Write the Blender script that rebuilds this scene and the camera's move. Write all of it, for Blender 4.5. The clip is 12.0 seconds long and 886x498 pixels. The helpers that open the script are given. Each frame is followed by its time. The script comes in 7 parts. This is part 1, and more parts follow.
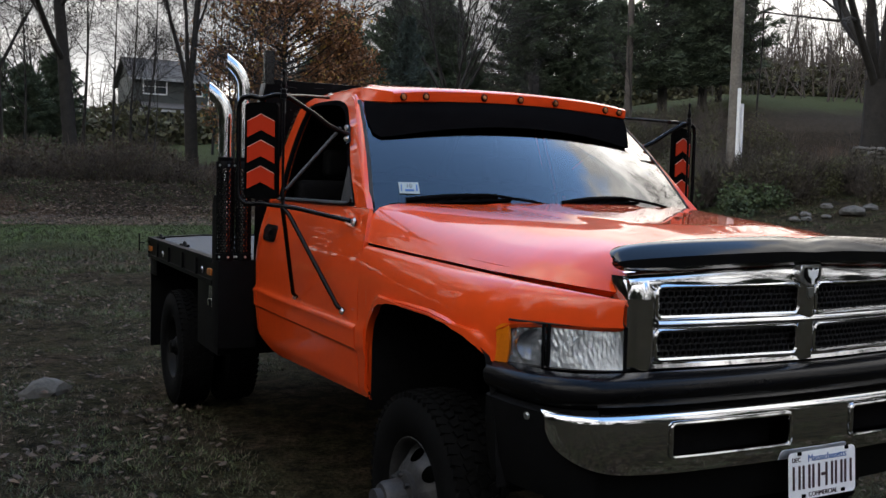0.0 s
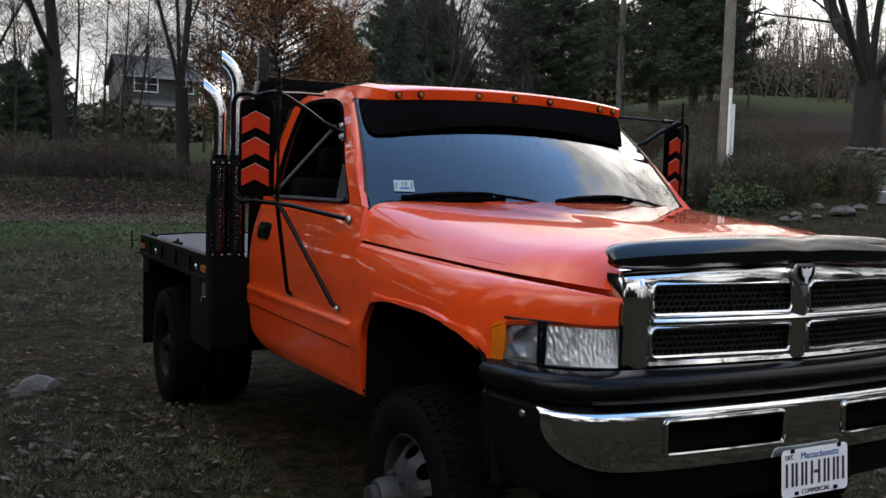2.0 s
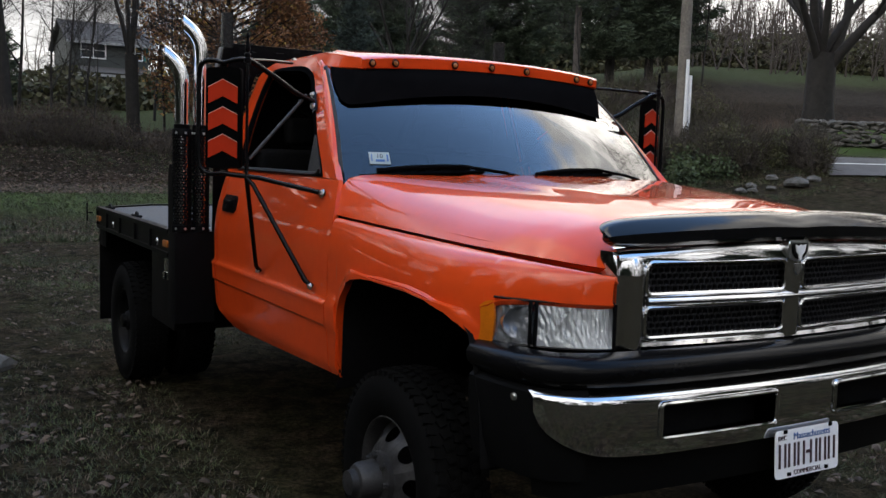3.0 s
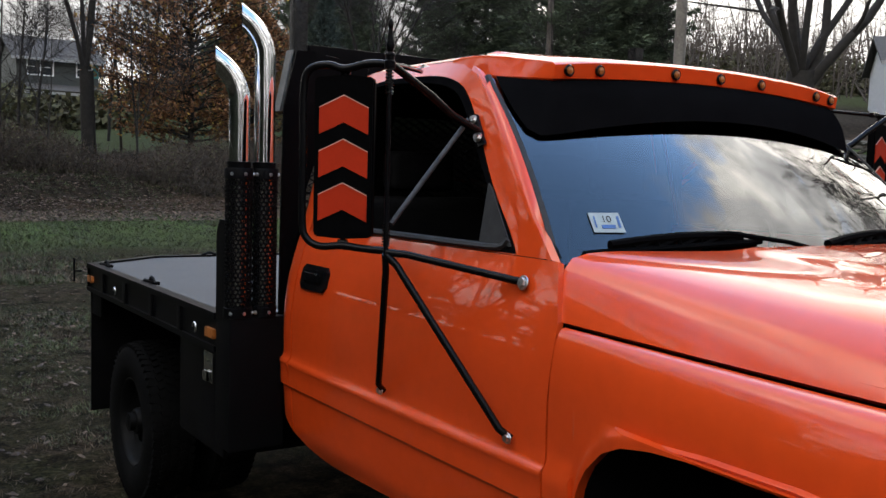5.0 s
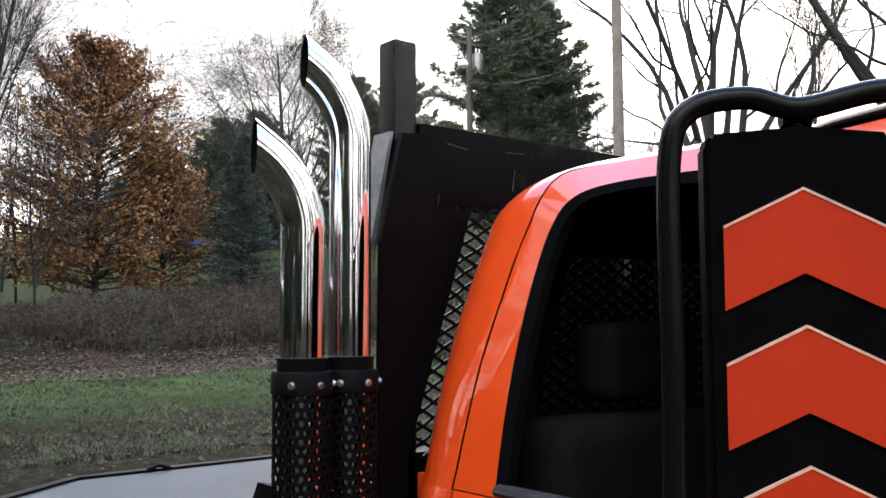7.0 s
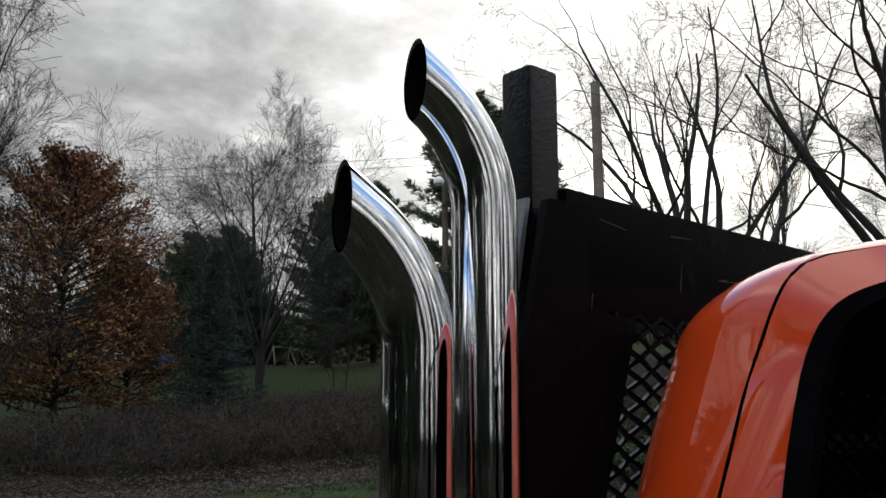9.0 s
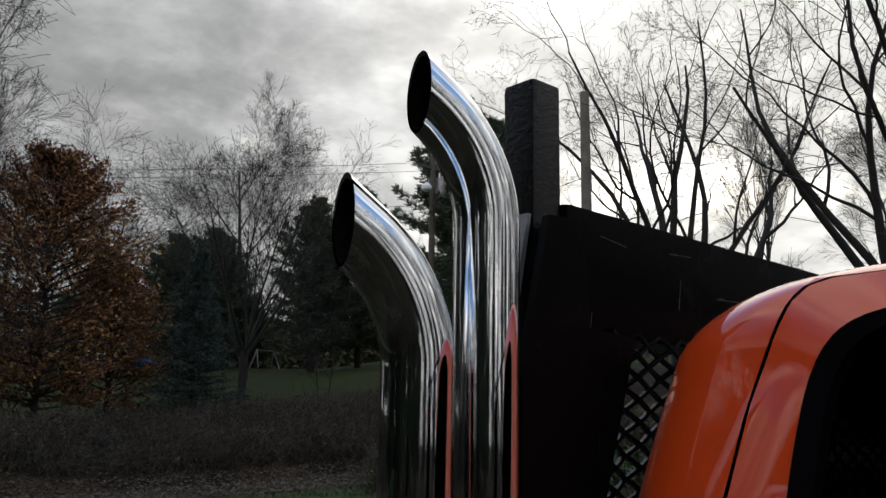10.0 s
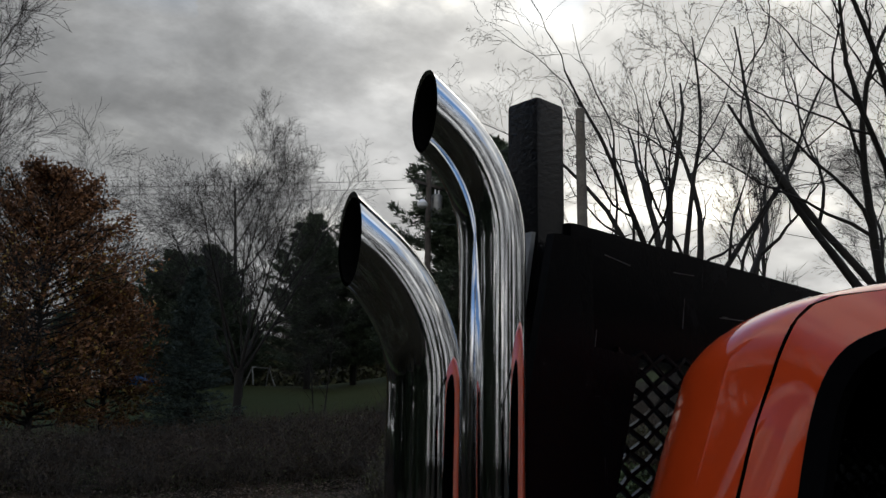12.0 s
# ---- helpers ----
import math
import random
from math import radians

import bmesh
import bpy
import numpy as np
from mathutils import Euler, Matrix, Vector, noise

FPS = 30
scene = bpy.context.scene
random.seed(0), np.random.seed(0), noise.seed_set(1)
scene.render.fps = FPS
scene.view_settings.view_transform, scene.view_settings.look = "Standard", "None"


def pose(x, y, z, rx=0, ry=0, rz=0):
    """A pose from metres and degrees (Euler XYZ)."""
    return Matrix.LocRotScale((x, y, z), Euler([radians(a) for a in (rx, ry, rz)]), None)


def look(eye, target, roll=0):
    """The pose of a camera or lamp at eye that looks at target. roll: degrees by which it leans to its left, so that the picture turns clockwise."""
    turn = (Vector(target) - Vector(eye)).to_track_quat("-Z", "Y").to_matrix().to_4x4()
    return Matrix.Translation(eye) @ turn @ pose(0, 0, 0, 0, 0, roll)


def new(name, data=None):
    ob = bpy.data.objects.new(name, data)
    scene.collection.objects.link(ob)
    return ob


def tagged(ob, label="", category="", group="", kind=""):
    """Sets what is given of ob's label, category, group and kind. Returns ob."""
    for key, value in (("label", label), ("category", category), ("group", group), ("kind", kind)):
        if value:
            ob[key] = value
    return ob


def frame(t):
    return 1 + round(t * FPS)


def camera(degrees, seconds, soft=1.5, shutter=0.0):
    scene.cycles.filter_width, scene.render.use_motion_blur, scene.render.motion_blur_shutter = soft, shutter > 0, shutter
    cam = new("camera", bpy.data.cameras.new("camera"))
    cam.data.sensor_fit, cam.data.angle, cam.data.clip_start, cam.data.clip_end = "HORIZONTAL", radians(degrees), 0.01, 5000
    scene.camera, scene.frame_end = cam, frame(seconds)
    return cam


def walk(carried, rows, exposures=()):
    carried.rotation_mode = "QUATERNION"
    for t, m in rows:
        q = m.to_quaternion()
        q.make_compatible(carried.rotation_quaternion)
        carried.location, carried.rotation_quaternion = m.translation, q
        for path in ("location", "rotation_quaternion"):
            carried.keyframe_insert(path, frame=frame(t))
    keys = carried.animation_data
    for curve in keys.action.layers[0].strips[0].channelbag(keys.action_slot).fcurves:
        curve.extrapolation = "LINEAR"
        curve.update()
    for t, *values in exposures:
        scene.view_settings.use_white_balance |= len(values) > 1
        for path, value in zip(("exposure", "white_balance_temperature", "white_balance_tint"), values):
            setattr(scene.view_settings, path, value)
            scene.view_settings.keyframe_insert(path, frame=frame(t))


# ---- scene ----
cam = camera(51.05, 12.0)
PATH = [
    (0, (-2.456, -2.052, 1.531), (-1.536, -0.281, 1.397), 1.44),
    (0.5, (-2.462, -2.052, 1.517), (-1.535, -0.284, 1.393), 1.51),
    (1, (-2.460, -2.055, 1.531), (-1.527, -0.291, 1.397), 1.33),
    (1.5, (-2.468, -2.056, 1.521), (-1.527, -0.295, 1.398), 1.59),
    (2, (-2.473, -2.051, 1.527), (-1.536, -0.289, 1.391), 1.67),
    (2.5, (-2.468, -2.035, 1.513), (-1.522, -0.279, 1.375), 2.24),
    (2.7, (-2.493, -2.003, 1.520), (-1.518, -0.266, 1.335), 2.37),
    (4.3, (-2.500, -0.820, 1.572), (-1.378, 0.824, 1.383), 0.47),
    (4.5, (-2.496, -0.638, 1.576), (-1.376, 1.010, 1.404), 0.08),
    (5, (-2.419, -0.141, 1.630), (-1.308, 1.515, 1.474), 1.63),
    (5.5, (-2.400, 0.348, 1.648), (-1.194, 1.942, 1.594), -1.26),
    (6, (-2.257, 0.833, 1.659), (-1.096, 2.461, 1.686), -1.67),
    (6.2, (-2.193, 1.016, 1.689), (-1.073, 2.672, 1.694), -0.79),
    (6.5, (-2.124, 1.293, 1.687), (-0.890, 2.863, 1.797), 0.07),
    (7, (-1.986, 1.694, 1.732), (-0.718, 3.235, 1.877), -0.15),
    (7.5, (-1.847, 2.030, 1.754), (-0.683, 3.640, 1.979), 2.28),
    (7.7, (-1.824, 2.153, 1.757), (-0.561, 3.672, 2.073), 0.78),
    (9.3, (-1.776, 2.351, 1.799), (-0.469, 3.811, 2.200), 0.40),
    (9.5, (-1.775, 2.360, 1.803), (-0.453, 3.808, 2.197), 1.00),
    (10, (-1.782, 2.359, 1.803), (-0.465, 3.808, 2.212), 1.00),
    (10.5, (-1.790, 2.355, 1.802), (-0.468, 3.791, 2.238), 0.88),
    (11, (-1.784, 2.362, 1.804), (-0.462, 3.799, 2.240), 0.90),
    (11.5, (-1.785, 2.363, 1.805), (-0.466, 3.797, 2.257), 0.90),
    (12, (-1.789, 2.368, 1.806), (-0.471, 3.805, 2.250), 0.90),
]
EXPOSURES = [(0, 0.60, 6750, 10), (2.7, 0.58, 6750, 10), (4.5, 0.25, 6800, 10), (5, 0.82, 6850, 10), (5.5, 1.25, 6850, 10), (6, 1.75, 6850, 10), (6.5, 1.95, 6850, 10),
             (7, 1.68, 6850, 10), (7.6, 1.5, 6850, 10), (9.3, -0.28, 6600, 8), (10.2, -0.44, 6600, 8), (12, -0.84, 6550, 8)]
walk(cam, [(t, look(eye, goal, roll)) for t, eye, goal, roll in PATH], EXPOSURES)

# ---------------------------------------------------------------- sky and sun
GLOW_EL, GLOW_AZ = radians(23), radians(58)   # the brightest part of the clouds
SUN_EL, SUN_AZ = radians(18), radians(47)     # veiled sun above the bare maples, azimuth from +y to +x


def make_world():
    w = bpy.data.worlds.new("sky")
    scene.world = w
    w.use_nodes = True
    nt = w.node_tree
    nt.nodes.clear()
    N, L = nt.nodes.new, nt.links.new
    out, bg = N("ShaderNodeOutputWorld"), N("ShaderNodeBackground")
    sky = N("ShaderNodeTexSky")
    sky.sky_type, sky.sun_disc = "NISHITA", False
    sky.sun_elevation, sky.sun_rotation = SUN_EL, SUN_AZ
    sky.air_density, sky.dust_density = 1.0, 0.4
    skys = N("ShaderNodeMix"); skys.data_type, skys.blend_type = "RGBA", "MULTIPLY"
    skys.inputs[0].default_value = 1.0
    skys.inputs[7].default_value = (*SKY_BLUE, 1)
    L(sky.outputs[0], skys.inputs[6])
    tc, sep = N("ShaderNodeTexCoord"), N("ShaderNodeSeparateXYZ")
    L(tc.outputs["Generated"], sep.inputs[0])
    # the cloud layer as a high flat sheet: direction divided by its height
    up = N("ShaderNodeMath"); up.operation = "MAXIMUM"; up.inputs[1].default_value = 0.0
    L(sep.outputs[2], up.inputs[0])
    add = N("ShaderNodeMath"); add.operation = "ADD"; add.inputs[1].default_value = 0.22
    L(up.outputs[0], add.inputs[0])
    div = N("ShaderNodeVectorMath"); div.operation = "DIVIDE"
    L(tc.outputs["Generated"], div.inputs[0]); L(add.outputs[0], div.inputs[1])
    flat = N("ShaderNodeVectorMath"); flat.operation = "MULTIPLY"; flat.inputs[1].default_value = (1.0, 1.0, 0.15)
    L(div.outputs[0], flat.inputs[0])

    def cloud_noise(scale, detail, rough, dist=0.0, off=(0, 0, 0)):
        m = N("ShaderNodeVectorMath"); m.operation = "ADD"; m.inputs[1].default_value = off
        L(flat.outputs[0], m.inputs[0])
        n = N("ShaderNodeTexNoise")
        n.inputs["Scale"].default_value, n.inputs["Detail"].default_value = scale, detail
        n.inputs["Roughness"].default_value, n.inputs["Distortion"].default_value = rough, dist
        L(m.outputs[0], n.inputs["Vector"])
        return n.outputs["Fac"]

    def ramp(fac, stops):
        r = N("ShaderNodeValToRGB")
        e = r.color_ramp.elements
        while len(e) < len(stops):
            e.new(0.5)
        for el, (p, c) in zip(e, stops):
            el.position, el.color = p, (c, c, c, 1) if isinstance(c, float) else (*c, 1)
        L(fac, r.inputs[0])
        return r.outputs[0]

    # clear overhead, a cloud bank towards the sun
    fx = N("ShaderNodeSeparateXYZ"); L(flat.outputs[0], fx.inputs[0])
    span = N("ShaderNodeMapRange")
    span.inputs["From Min"].default_value, span.inputs["From Max"].default_value = -1.0, 2.0
    L(fx.outputs[0], span.inputs["Value"])
    bank = ramp(span.outputs[0], [(0.0, 0.60), (0.27, 0.54), (0.36, 0.36), (0.47, 0.35), (0.58, 0.64), (1.0, 0.68)])
    veil = N("ShaderNodeMath"); veil.operation = "ADD"
    L(cloud_noise(1.9, 7, 0.58, 0.5, (8.6, 2.9, 0)), veil.inputs[0]); L(bank, veil.inputs[1])
    mid = N("ShaderNodeMath"); mid.operation = "MULTIPLY"; mid.inputs[1].default_value = 0.5
    L(veil.outputs[0], mid.inputs[0])
    cover = ramp(mid.outputs[0], [(0.465, 0.0), (0.49, 0.15), (0.545, 1.0)])
    shade = ramp(cloud_noise(2.3, 8, 0.58, 0.2, (7.3, 4.4, 0)), [(0.34, (0.285, 0.290, 0.300)), (0.46, (0.345, 0.348, 0.356)), (0.54, (0.43, 0.434, 0.440)), (0.62, (0.68, 0.67, 0.65)), (0.69, (1.05, 1.01, 0.94))])
    fine = ramp(cloud_noise(4.2, 8, 0.60, 0.12, (2.1, 6.7, 0)), [(0.34, 0.52), (0.47, 0.64), (0.53, 0.71), (0.66, 0.92)])
    rag = N("ShaderNodeMix"); rag.data_type, rag.blend_type = "RGBA", "MULTIPLY"
    rag.inputs[0].default_value = 1.0
    L(shade, rag.inputs[6]); L(fine, rag.inputs[7])
    shade = rag.outputs[2]
    # brighter cloud around the veiled sun
    sun = (math.cos(GLOW_EL) * math.sin(GLOW_AZ), math.cos(GLOW_EL) * math.cos(GLOW_AZ), math.sin(GLOW_EL))
    dot = N("ShaderNodeVectorMath"); dot.operation = "DOT_PRODUCT"; dot.inputs[1].default_value = sun
    L(tc.outputs["Generated"], dot.inputs[0])
    half = N("ShaderNodeMath"); half.operation = "MULTIPLY_ADD"; half.inputs[1].default_value = half.inputs[2].default_value = 0.5
    L(dot.outputs["Value"], half.inputs[0])
    # clouds opposite the low sun are lit from the front, those below it glow through
    glow = ramp(half.outputs[0], [(0.0, 0.80), (0.45, 0.68), (0.74, 0.50), (0.90, 0.42), (0.945, 0.43), (0.963, (0.66, 0.655, 0.65)), (0.982, (0.90, 0.88, 0.85)), (1.0, (0.98, 0.95, 0.90))])
    scl = N("ShaderNodeVectorMath"); scl.operation = "SCALE"; scl.inputs["Scale"].default_value = 3.8
    L(glow, scl.inputs[0])
    cl = N("ShaderNodeMix"); cl.data_type, cl.blend_type = "RGBA", "MULTIPLY"
    cl.inputs[0].default_value = 1.0
    L(shade, cl.inputs[6]); L(scl.outputs[0], cl.inputs[7])
    # brighter towards the zenith; near the horizon the layer closes up
    high = ramp(sep.outputs[2], [(0.0, 0.46), (0.36, 0.43), (0.52, 0.58), (0.70, 0.92)])
    his = N("ShaderNodeVectorMath"); his.operation = "SCALE"; his.inputs["Scale"].default_value = 3.2
    L(high, his.inputs[0])
    cl2 = N("ShaderNodeMix"); cl2.data_type, cl2.blend_type = "RGBA", "MULTIPLY"
    cl2.inputs[0].default_value = 1.0
    L(cl.outputs[2], cl2.inputs[6]); L(his.outputs[0], cl2.inputs[7])
    cl = cl2
    blue = N("ShaderNodeMix"); blue.data_type, blue.blend_type = "RGBA", "MULTIPLY"
    blue.inputs[0].default_value = 1.0
    L(skys.outputs[2], blue.inputs[6]); L(his.outputs[0], blue.inputs[7])
    low_cover = ramp(sep.outputs[2], [(0.43, 1.0), (0.66, 0.0)])
    mxc = N("ShaderNodeMath"); mxc.operation = "MAXIMUM"
    L(cover, mxc.inputs[0]); L(low_cover, mxc.inputs[1])
    cover = mxc.outputs[0]
    mix = N("ShaderNodeMix"); mix.data_type = "RGBA"
    L(cover, mix.inputs[0]); L(blue.outputs[2], mix.inputs[6]); L(cl.outputs[2], mix.inputs[7])
    L(mix.outputs[2], bg.inputs[0])
    bg.inputs[1].default_value = SKY_STRENGTH
    L(bg.outputs[0], out.inputs[0])


SKY_STRENGTH, SKY_BLUE = 1.0, (0.145, 0.175, 0.205)
make_world()
sun_lamp = new("sun", bpy.data.lights.new("sun", "SUN"))
sun_lamp.data.energy, sun_lamp.data.angle, sun_lamp.data.color = 0.5, radians(70), (1.0, 0.9, 0.78)
sun_lamp.matrix_world = look((0, 0, 0), (-math.sin(SUN_AZ) * math.cos(SUN_EL), -math.cos(SUN_AZ) * math.cos(SUN_EL), -math.sin(SUN_EL)))


# ---------------------------------------------------------------- materials
def material(name, color, rough=0.5, metal=0.0, coat=0.0, vary=0.0, scale=8.0, bump=0.0, bump_scale=60.0, spread=0.0,
             color2=None, transmission=0.0, ior=1.45, emit=0.0, rough_vary=0.0, spec=0.5):
    """A Principled surface with two scales of colour variation, roughness variation and fine relief."""
    m = bpy.data.materials.new(name)
    m.use_nodes = True
    nt = m.node_tree
    b = nt.nodes["Principled BSDF"]
    N, L = nt.nodes.new, nt.links.new
    I = b.inputs
    I["Base Color"].default_value = (*color, 1)
    I["Roughness"].default_value, I["Metallic"].default_value = rough, metal
    I["Coat Weight"].default_value, I["Coat Roughness"].default_value = coat, 0.02
    I["Transmission Weight"].default_value, I["IOR"].default_value = transmission, ior
    I["Specular IOR Level"].default_value = spec
    if emit:
        I["Emission Color"].default_value, I["Emission Strength"].default_value = (*color, 1), emit
    tc = N("ShaderNodeTexCoord")
    if vary or color2:
        n1, n2 = N("ShaderNodeTexNoise"), N("ShaderNodeTexNoise")
        for n, s, d in ((n1, scale, 5), (n2, scale * 7.3, 4)):
            n.inputs["Scale"].default_value, n.inputs["Detail"].default_value = s, d
            L(tc.outputs["Object"], n.inputs["Vector"])
        av = N("ShaderNodeMath"); av.operation = "MULTIPLY_ADD"; av.inputs[1].default_value = 0.45
        sc = N("ShaderNodeMath"); sc.operation = "MULTIPLY"; sc.inputs[1].default_value = 0.55
        L(n1.outputs["Fac"], sc.inputs[0]); L(n2.outputs["Fac"], av.inputs[0]); L(sc.outputs[0], av.inputs[2])
        r = N("ShaderNodeMapRange")
        r.inputs["From Min"].default_value, r.inputs["From Max"].default_value = 0.36, 0.64
        L(av.outputs[0], r.inputs["Value"])
        c2 = color2 or tuple(max(0.0, c * (1 - vary)) for c in color)
        c1 = color if color2 else tuple(min(1.0, c * (1 + vary)) for c in color)
        mx = N("ShaderNodeMix"); mx.data_type = "RGBA"
        mx.inputs[6].default_value, mx.inputs[7].default_value = (*c2, 1), (*c1, 1)
        L(r.outputs[0], mx.inputs[0])
        last = mx.outputs[2]
        if spread:
            g, hv = N("ShaderNodeNewGeometry"), N("ShaderNodeHueSaturation")
            mr = N("ShaderNodeMapRange")
            mr.inputs["To Min"].default_value, mr.inputs["To Max"].default_value = 1 - spread, 1 + spread
            L(g.outputs["Random Per Island"], mr.inputs["Value"]); L(mr.outputs[0], hv.inputs["Value"])
            L(last, hv.inputs["Color"]); last = hv.outputs[0]
        L(last, I["Base Color"])
        if rough_vary:
            rr = N("ShaderNodeMapRange")
            rr.inputs["To Min"].default_value, rr.inputs["To Max"].default_value = max(0, rough - rough_vary), min(1, rough + rough_vary)
            L(av.outputs[0], rr.inputs["Value"]); L(rr.outputs[0], I["Roughness"])
    if bump:
        n, bp = N("ShaderNodeTexNoise"), N("ShaderNodeBump")
        n.inputs["Scale"].default_value, n.inputs["Detail"].default_value = bump_scale, 4
        L(tc.outputs["Object"], n.inputs["Vector"]); L(n.outputs["Fac"], bp.inputs["Height"])
        bp.inputs["Strength"].default_value, bp.inputs["Distance"].default_value = bump, 0.004
        L(bp.outputs[0], I["Normal"])
    return m


ORANGE = material("orange_paint", (0.65, 0.062, 0.010), 0.35, 0.0, 1.0, 0.05, 3.0, 0.0, spec=0.08)
ORANGE.node_tree.nodes["Principled BSDF"].inputs["Coat IOR"].default_value = 1.48
DECAL = material("orange_reflective_film", (0.42, 0.026, 0.006), 0.6, 0, 0.0, 0.05, 20, spec=0.15)
CHROME = material("chrome", (0.68, 0.69, 0.71), 0.045, 1.0, 0, 0.05, 25, rough_vary=0.03)
BLACK = material("black_textured_paint", (0.0035, 0.0035, 0.004), 0.48, 0, 0.0, 0.25, 14, 0.12, 260, spec=0.06)
GLOSS = material("black_gloss_plastic", (0.004, 0.004, 0.0045), 0.20, 0, 0.0, 0.2, 10, spec=0.14)
SATIN = material("black_powder_coat", (0.0034, 0.0034, 0.0042), 0.34, 0, 0.0, 0.45, 9, 0.12, 240, spec=0.07)
PEEL = material("pebbled_black_paint", (0.0050, 0.0050, 0.0056), 0.27, 0, 0.0, 0.45, 9, 0.30, 170, spec=0.25)
PALEFILM = material("worn_reflective_edge", (0.62, 0.36, 0.28), 0.5, 0, 0, 0.2, 40)
TRIM = material("charcoal_plastic_trim", (0.004, 0.0041, 0.0044), 0.45, 0, 0, 0.2, 30, 0.2, 400, spec=0.09)
RUBBER = material("tyre_rubber", (0.0040, 0.0040, 0.0041), 0.8, 0, 0, 0.35, 9, 0.4, 160, spec=0.05)
DULLSTEEL = material("dirty_wheel_steel", (0.032, 0.032, 0.034), 0.5, 0.4, 0, 0.35, 14, 0.3, 90)
STEEL = material("grey_painted_steel", (0.20, 0.20, 0.20), 0.42, 0.6, 0, 0.25, 12, 0.2, 120)
ZINC = material("zinc_bolt", (0.68, 0.69, 0.70), 0.28, 1.0, 0, 0.15, 60)
ALU = material("deck_plate", (0.056, 0.057, 0.058), 0.55, 0.1, 0, 0.30, 5, 0.5, 140, rough_vary=0.12, spec=0.25)
# near-black cloth, also the colour of sheets standing in for shade in openings
DARK = material("dark_cloth_and_recess_shade", (0.006, 0.006, 0.0065), 0.9, 0, 0, 0.3, 12, 0.3, 200, spec=0.06)
AMBER = material("amber_lens", (0.58, 0.145, 0.006), 0.12, 0, 0.6, 0.12, 30)
SMALLAMBER = material("dusty_amber_lens", (0.30, 0.095, 0.02), 0.3, 0, 0.3, 0.2, 60)
LAMPIN = material("lamp_reflector", (0.62, 0.64, 0.67), 0.20, 0.95, 0, 0.05, 20)
MESHBLACK = material("black_mesh_plastic", (0.014, 0.014, 0.016), 0.35, 0, 0.1, 0.2, 20)
MATTE = material("matte_black_plastic", (0.0022, 0.0022, 0.0025), 0.62, 0, 0, 0.3, 30, 0.1, 220, spec=0.015)
WHITE = material("white_plastic", (0.75, 0.76, 0.78), 0.45, 0, 0, 0.06, 12)
PLATE = material("plate_white", (0.78, 0.79, 0.82), 0.35, 0, 0.2, 0.05, 14)
GREYTRIM = material("grey_plastic_cover", (0.030, 0.030, 0.031), 0.6, 0, 0, 0.2, 30, 0.3, 300, spec=0.25)
STICKER = material("pale_blue_sticker", (0.30, 0.36, 0.37), 0.5, 0, 0, 0.12, 40)
PLATERED = material("plate_dark_ink", (0.040, 0.020, 0.025), 0.5, 0, 0, 0.1, 20)
PLATEBLUE = material("plate_blue_ink", (0.04, 0.11, 0.30), 0.5, 0, 0, 0.1, 20)
INK = material("dark_ink", (0.02, 0.02, 0.025), 0.6, 0, 0, 0.1, 20)


def glass_material(name, tint, rough=0.0, faces=1.0):
    m = bpy.data.materials.new(name)
    m.use_nodes = True
    nt = m.node_tree
    nt.nodes.clear()
    N, L = nt.nodes.new, nt.links.new
    out, mix = N("ShaderNodeOutputMaterial"), N("ShaderNodeMixShader")
    tr, gl, fr = N("ShaderNodeBsdfTransparent"), N("ShaderNodeBsdfGlossy"), N("ShaderNodeFresnel")
    tr.inputs[0].default_value = (*tint, 1)
    gl.inputs["Roughness"].default_value, fr.inputs[0].default_value = rough, 1.52
    mm = N("ShaderNodeMath"); mm.operation = "MULTIPLY_ADD"; mm.inputs[1].default_value, mm.inputs[2].default_value, mm.use_clamp = faces, 0.0, True
    L(fr.outputs[0], mm.inputs[0]); L(mm.outputs[0], mix.inputs[0])
    L(tr.outputs[0], mix.inputs[1]); L(gl.outputs[0], mix.inputs[2]); L(mix.outputs[0], out.inputs[0])
    return m


WINDSHIELD = glass_material("windshield_glass", (0.40, 0.45, 0.44), 0.0, 2.5)
TINT = glass_material("tinted_glass", (0.024, 0.025, 0.025))
FLUTED = material("fluted_lens", (0.74, 0.78, 0.83), 0.30, 0.8, 0.5, 0.10, 30)
FLUTED.node_tree.nodes["Principled BSDF"].inputs["Alpha"].default_value = 0.78
SIDELENS = material("clear_side_lens", (0.30, 0.32, 0.35), 0.22, 0.7, 0.6, 0.15, 30)
SIDELENS.node_tree.nodes["Principled BSDF"].inputs["Alpha"].default_value = 0.75
LENS = glass_material("clear_lens", (0.90, 0.92, 0.93), 0.02)
SHIELD = material("smoked_acrylic", (0.004, 0.0042, 0.005), 0.09, 0, 0, 0.2, 10, 0.03, 14, spec=0.5)
SMOKE = material("dull_smoked_acrylic", (0.004, 0.004, 0.0045), 1.0, 0, 0, 0.2, 12, spec=0.0)


# ---------------------------------------------------------------- mesh helpers
def part(name, bm, mat, parent=None, label="", smooth=True):
    """Links a bmesh as one mesh object under a thing or a part."""
    me = bpy.data.meshes.new(name)
    bm.to_mesh(me); bm.free()
    for p in me.polygons:
        p.use_smooth = smooth
    if mat:
        me.materials.append(mat)
    ob = new(name, me)
    if parent:
        ob.parent = parent
    if label:
        tagged(ob, label)
    if smooth:
        me.set_sharp_from_angle(angle=radians(38))
    return ob


def thing(name, label, category, at=(0, 0, 0), group=""):
    e = new(name)
    e.location = at
    e.empty_display_size = 0.2
    return tagged(e, label, category, group)


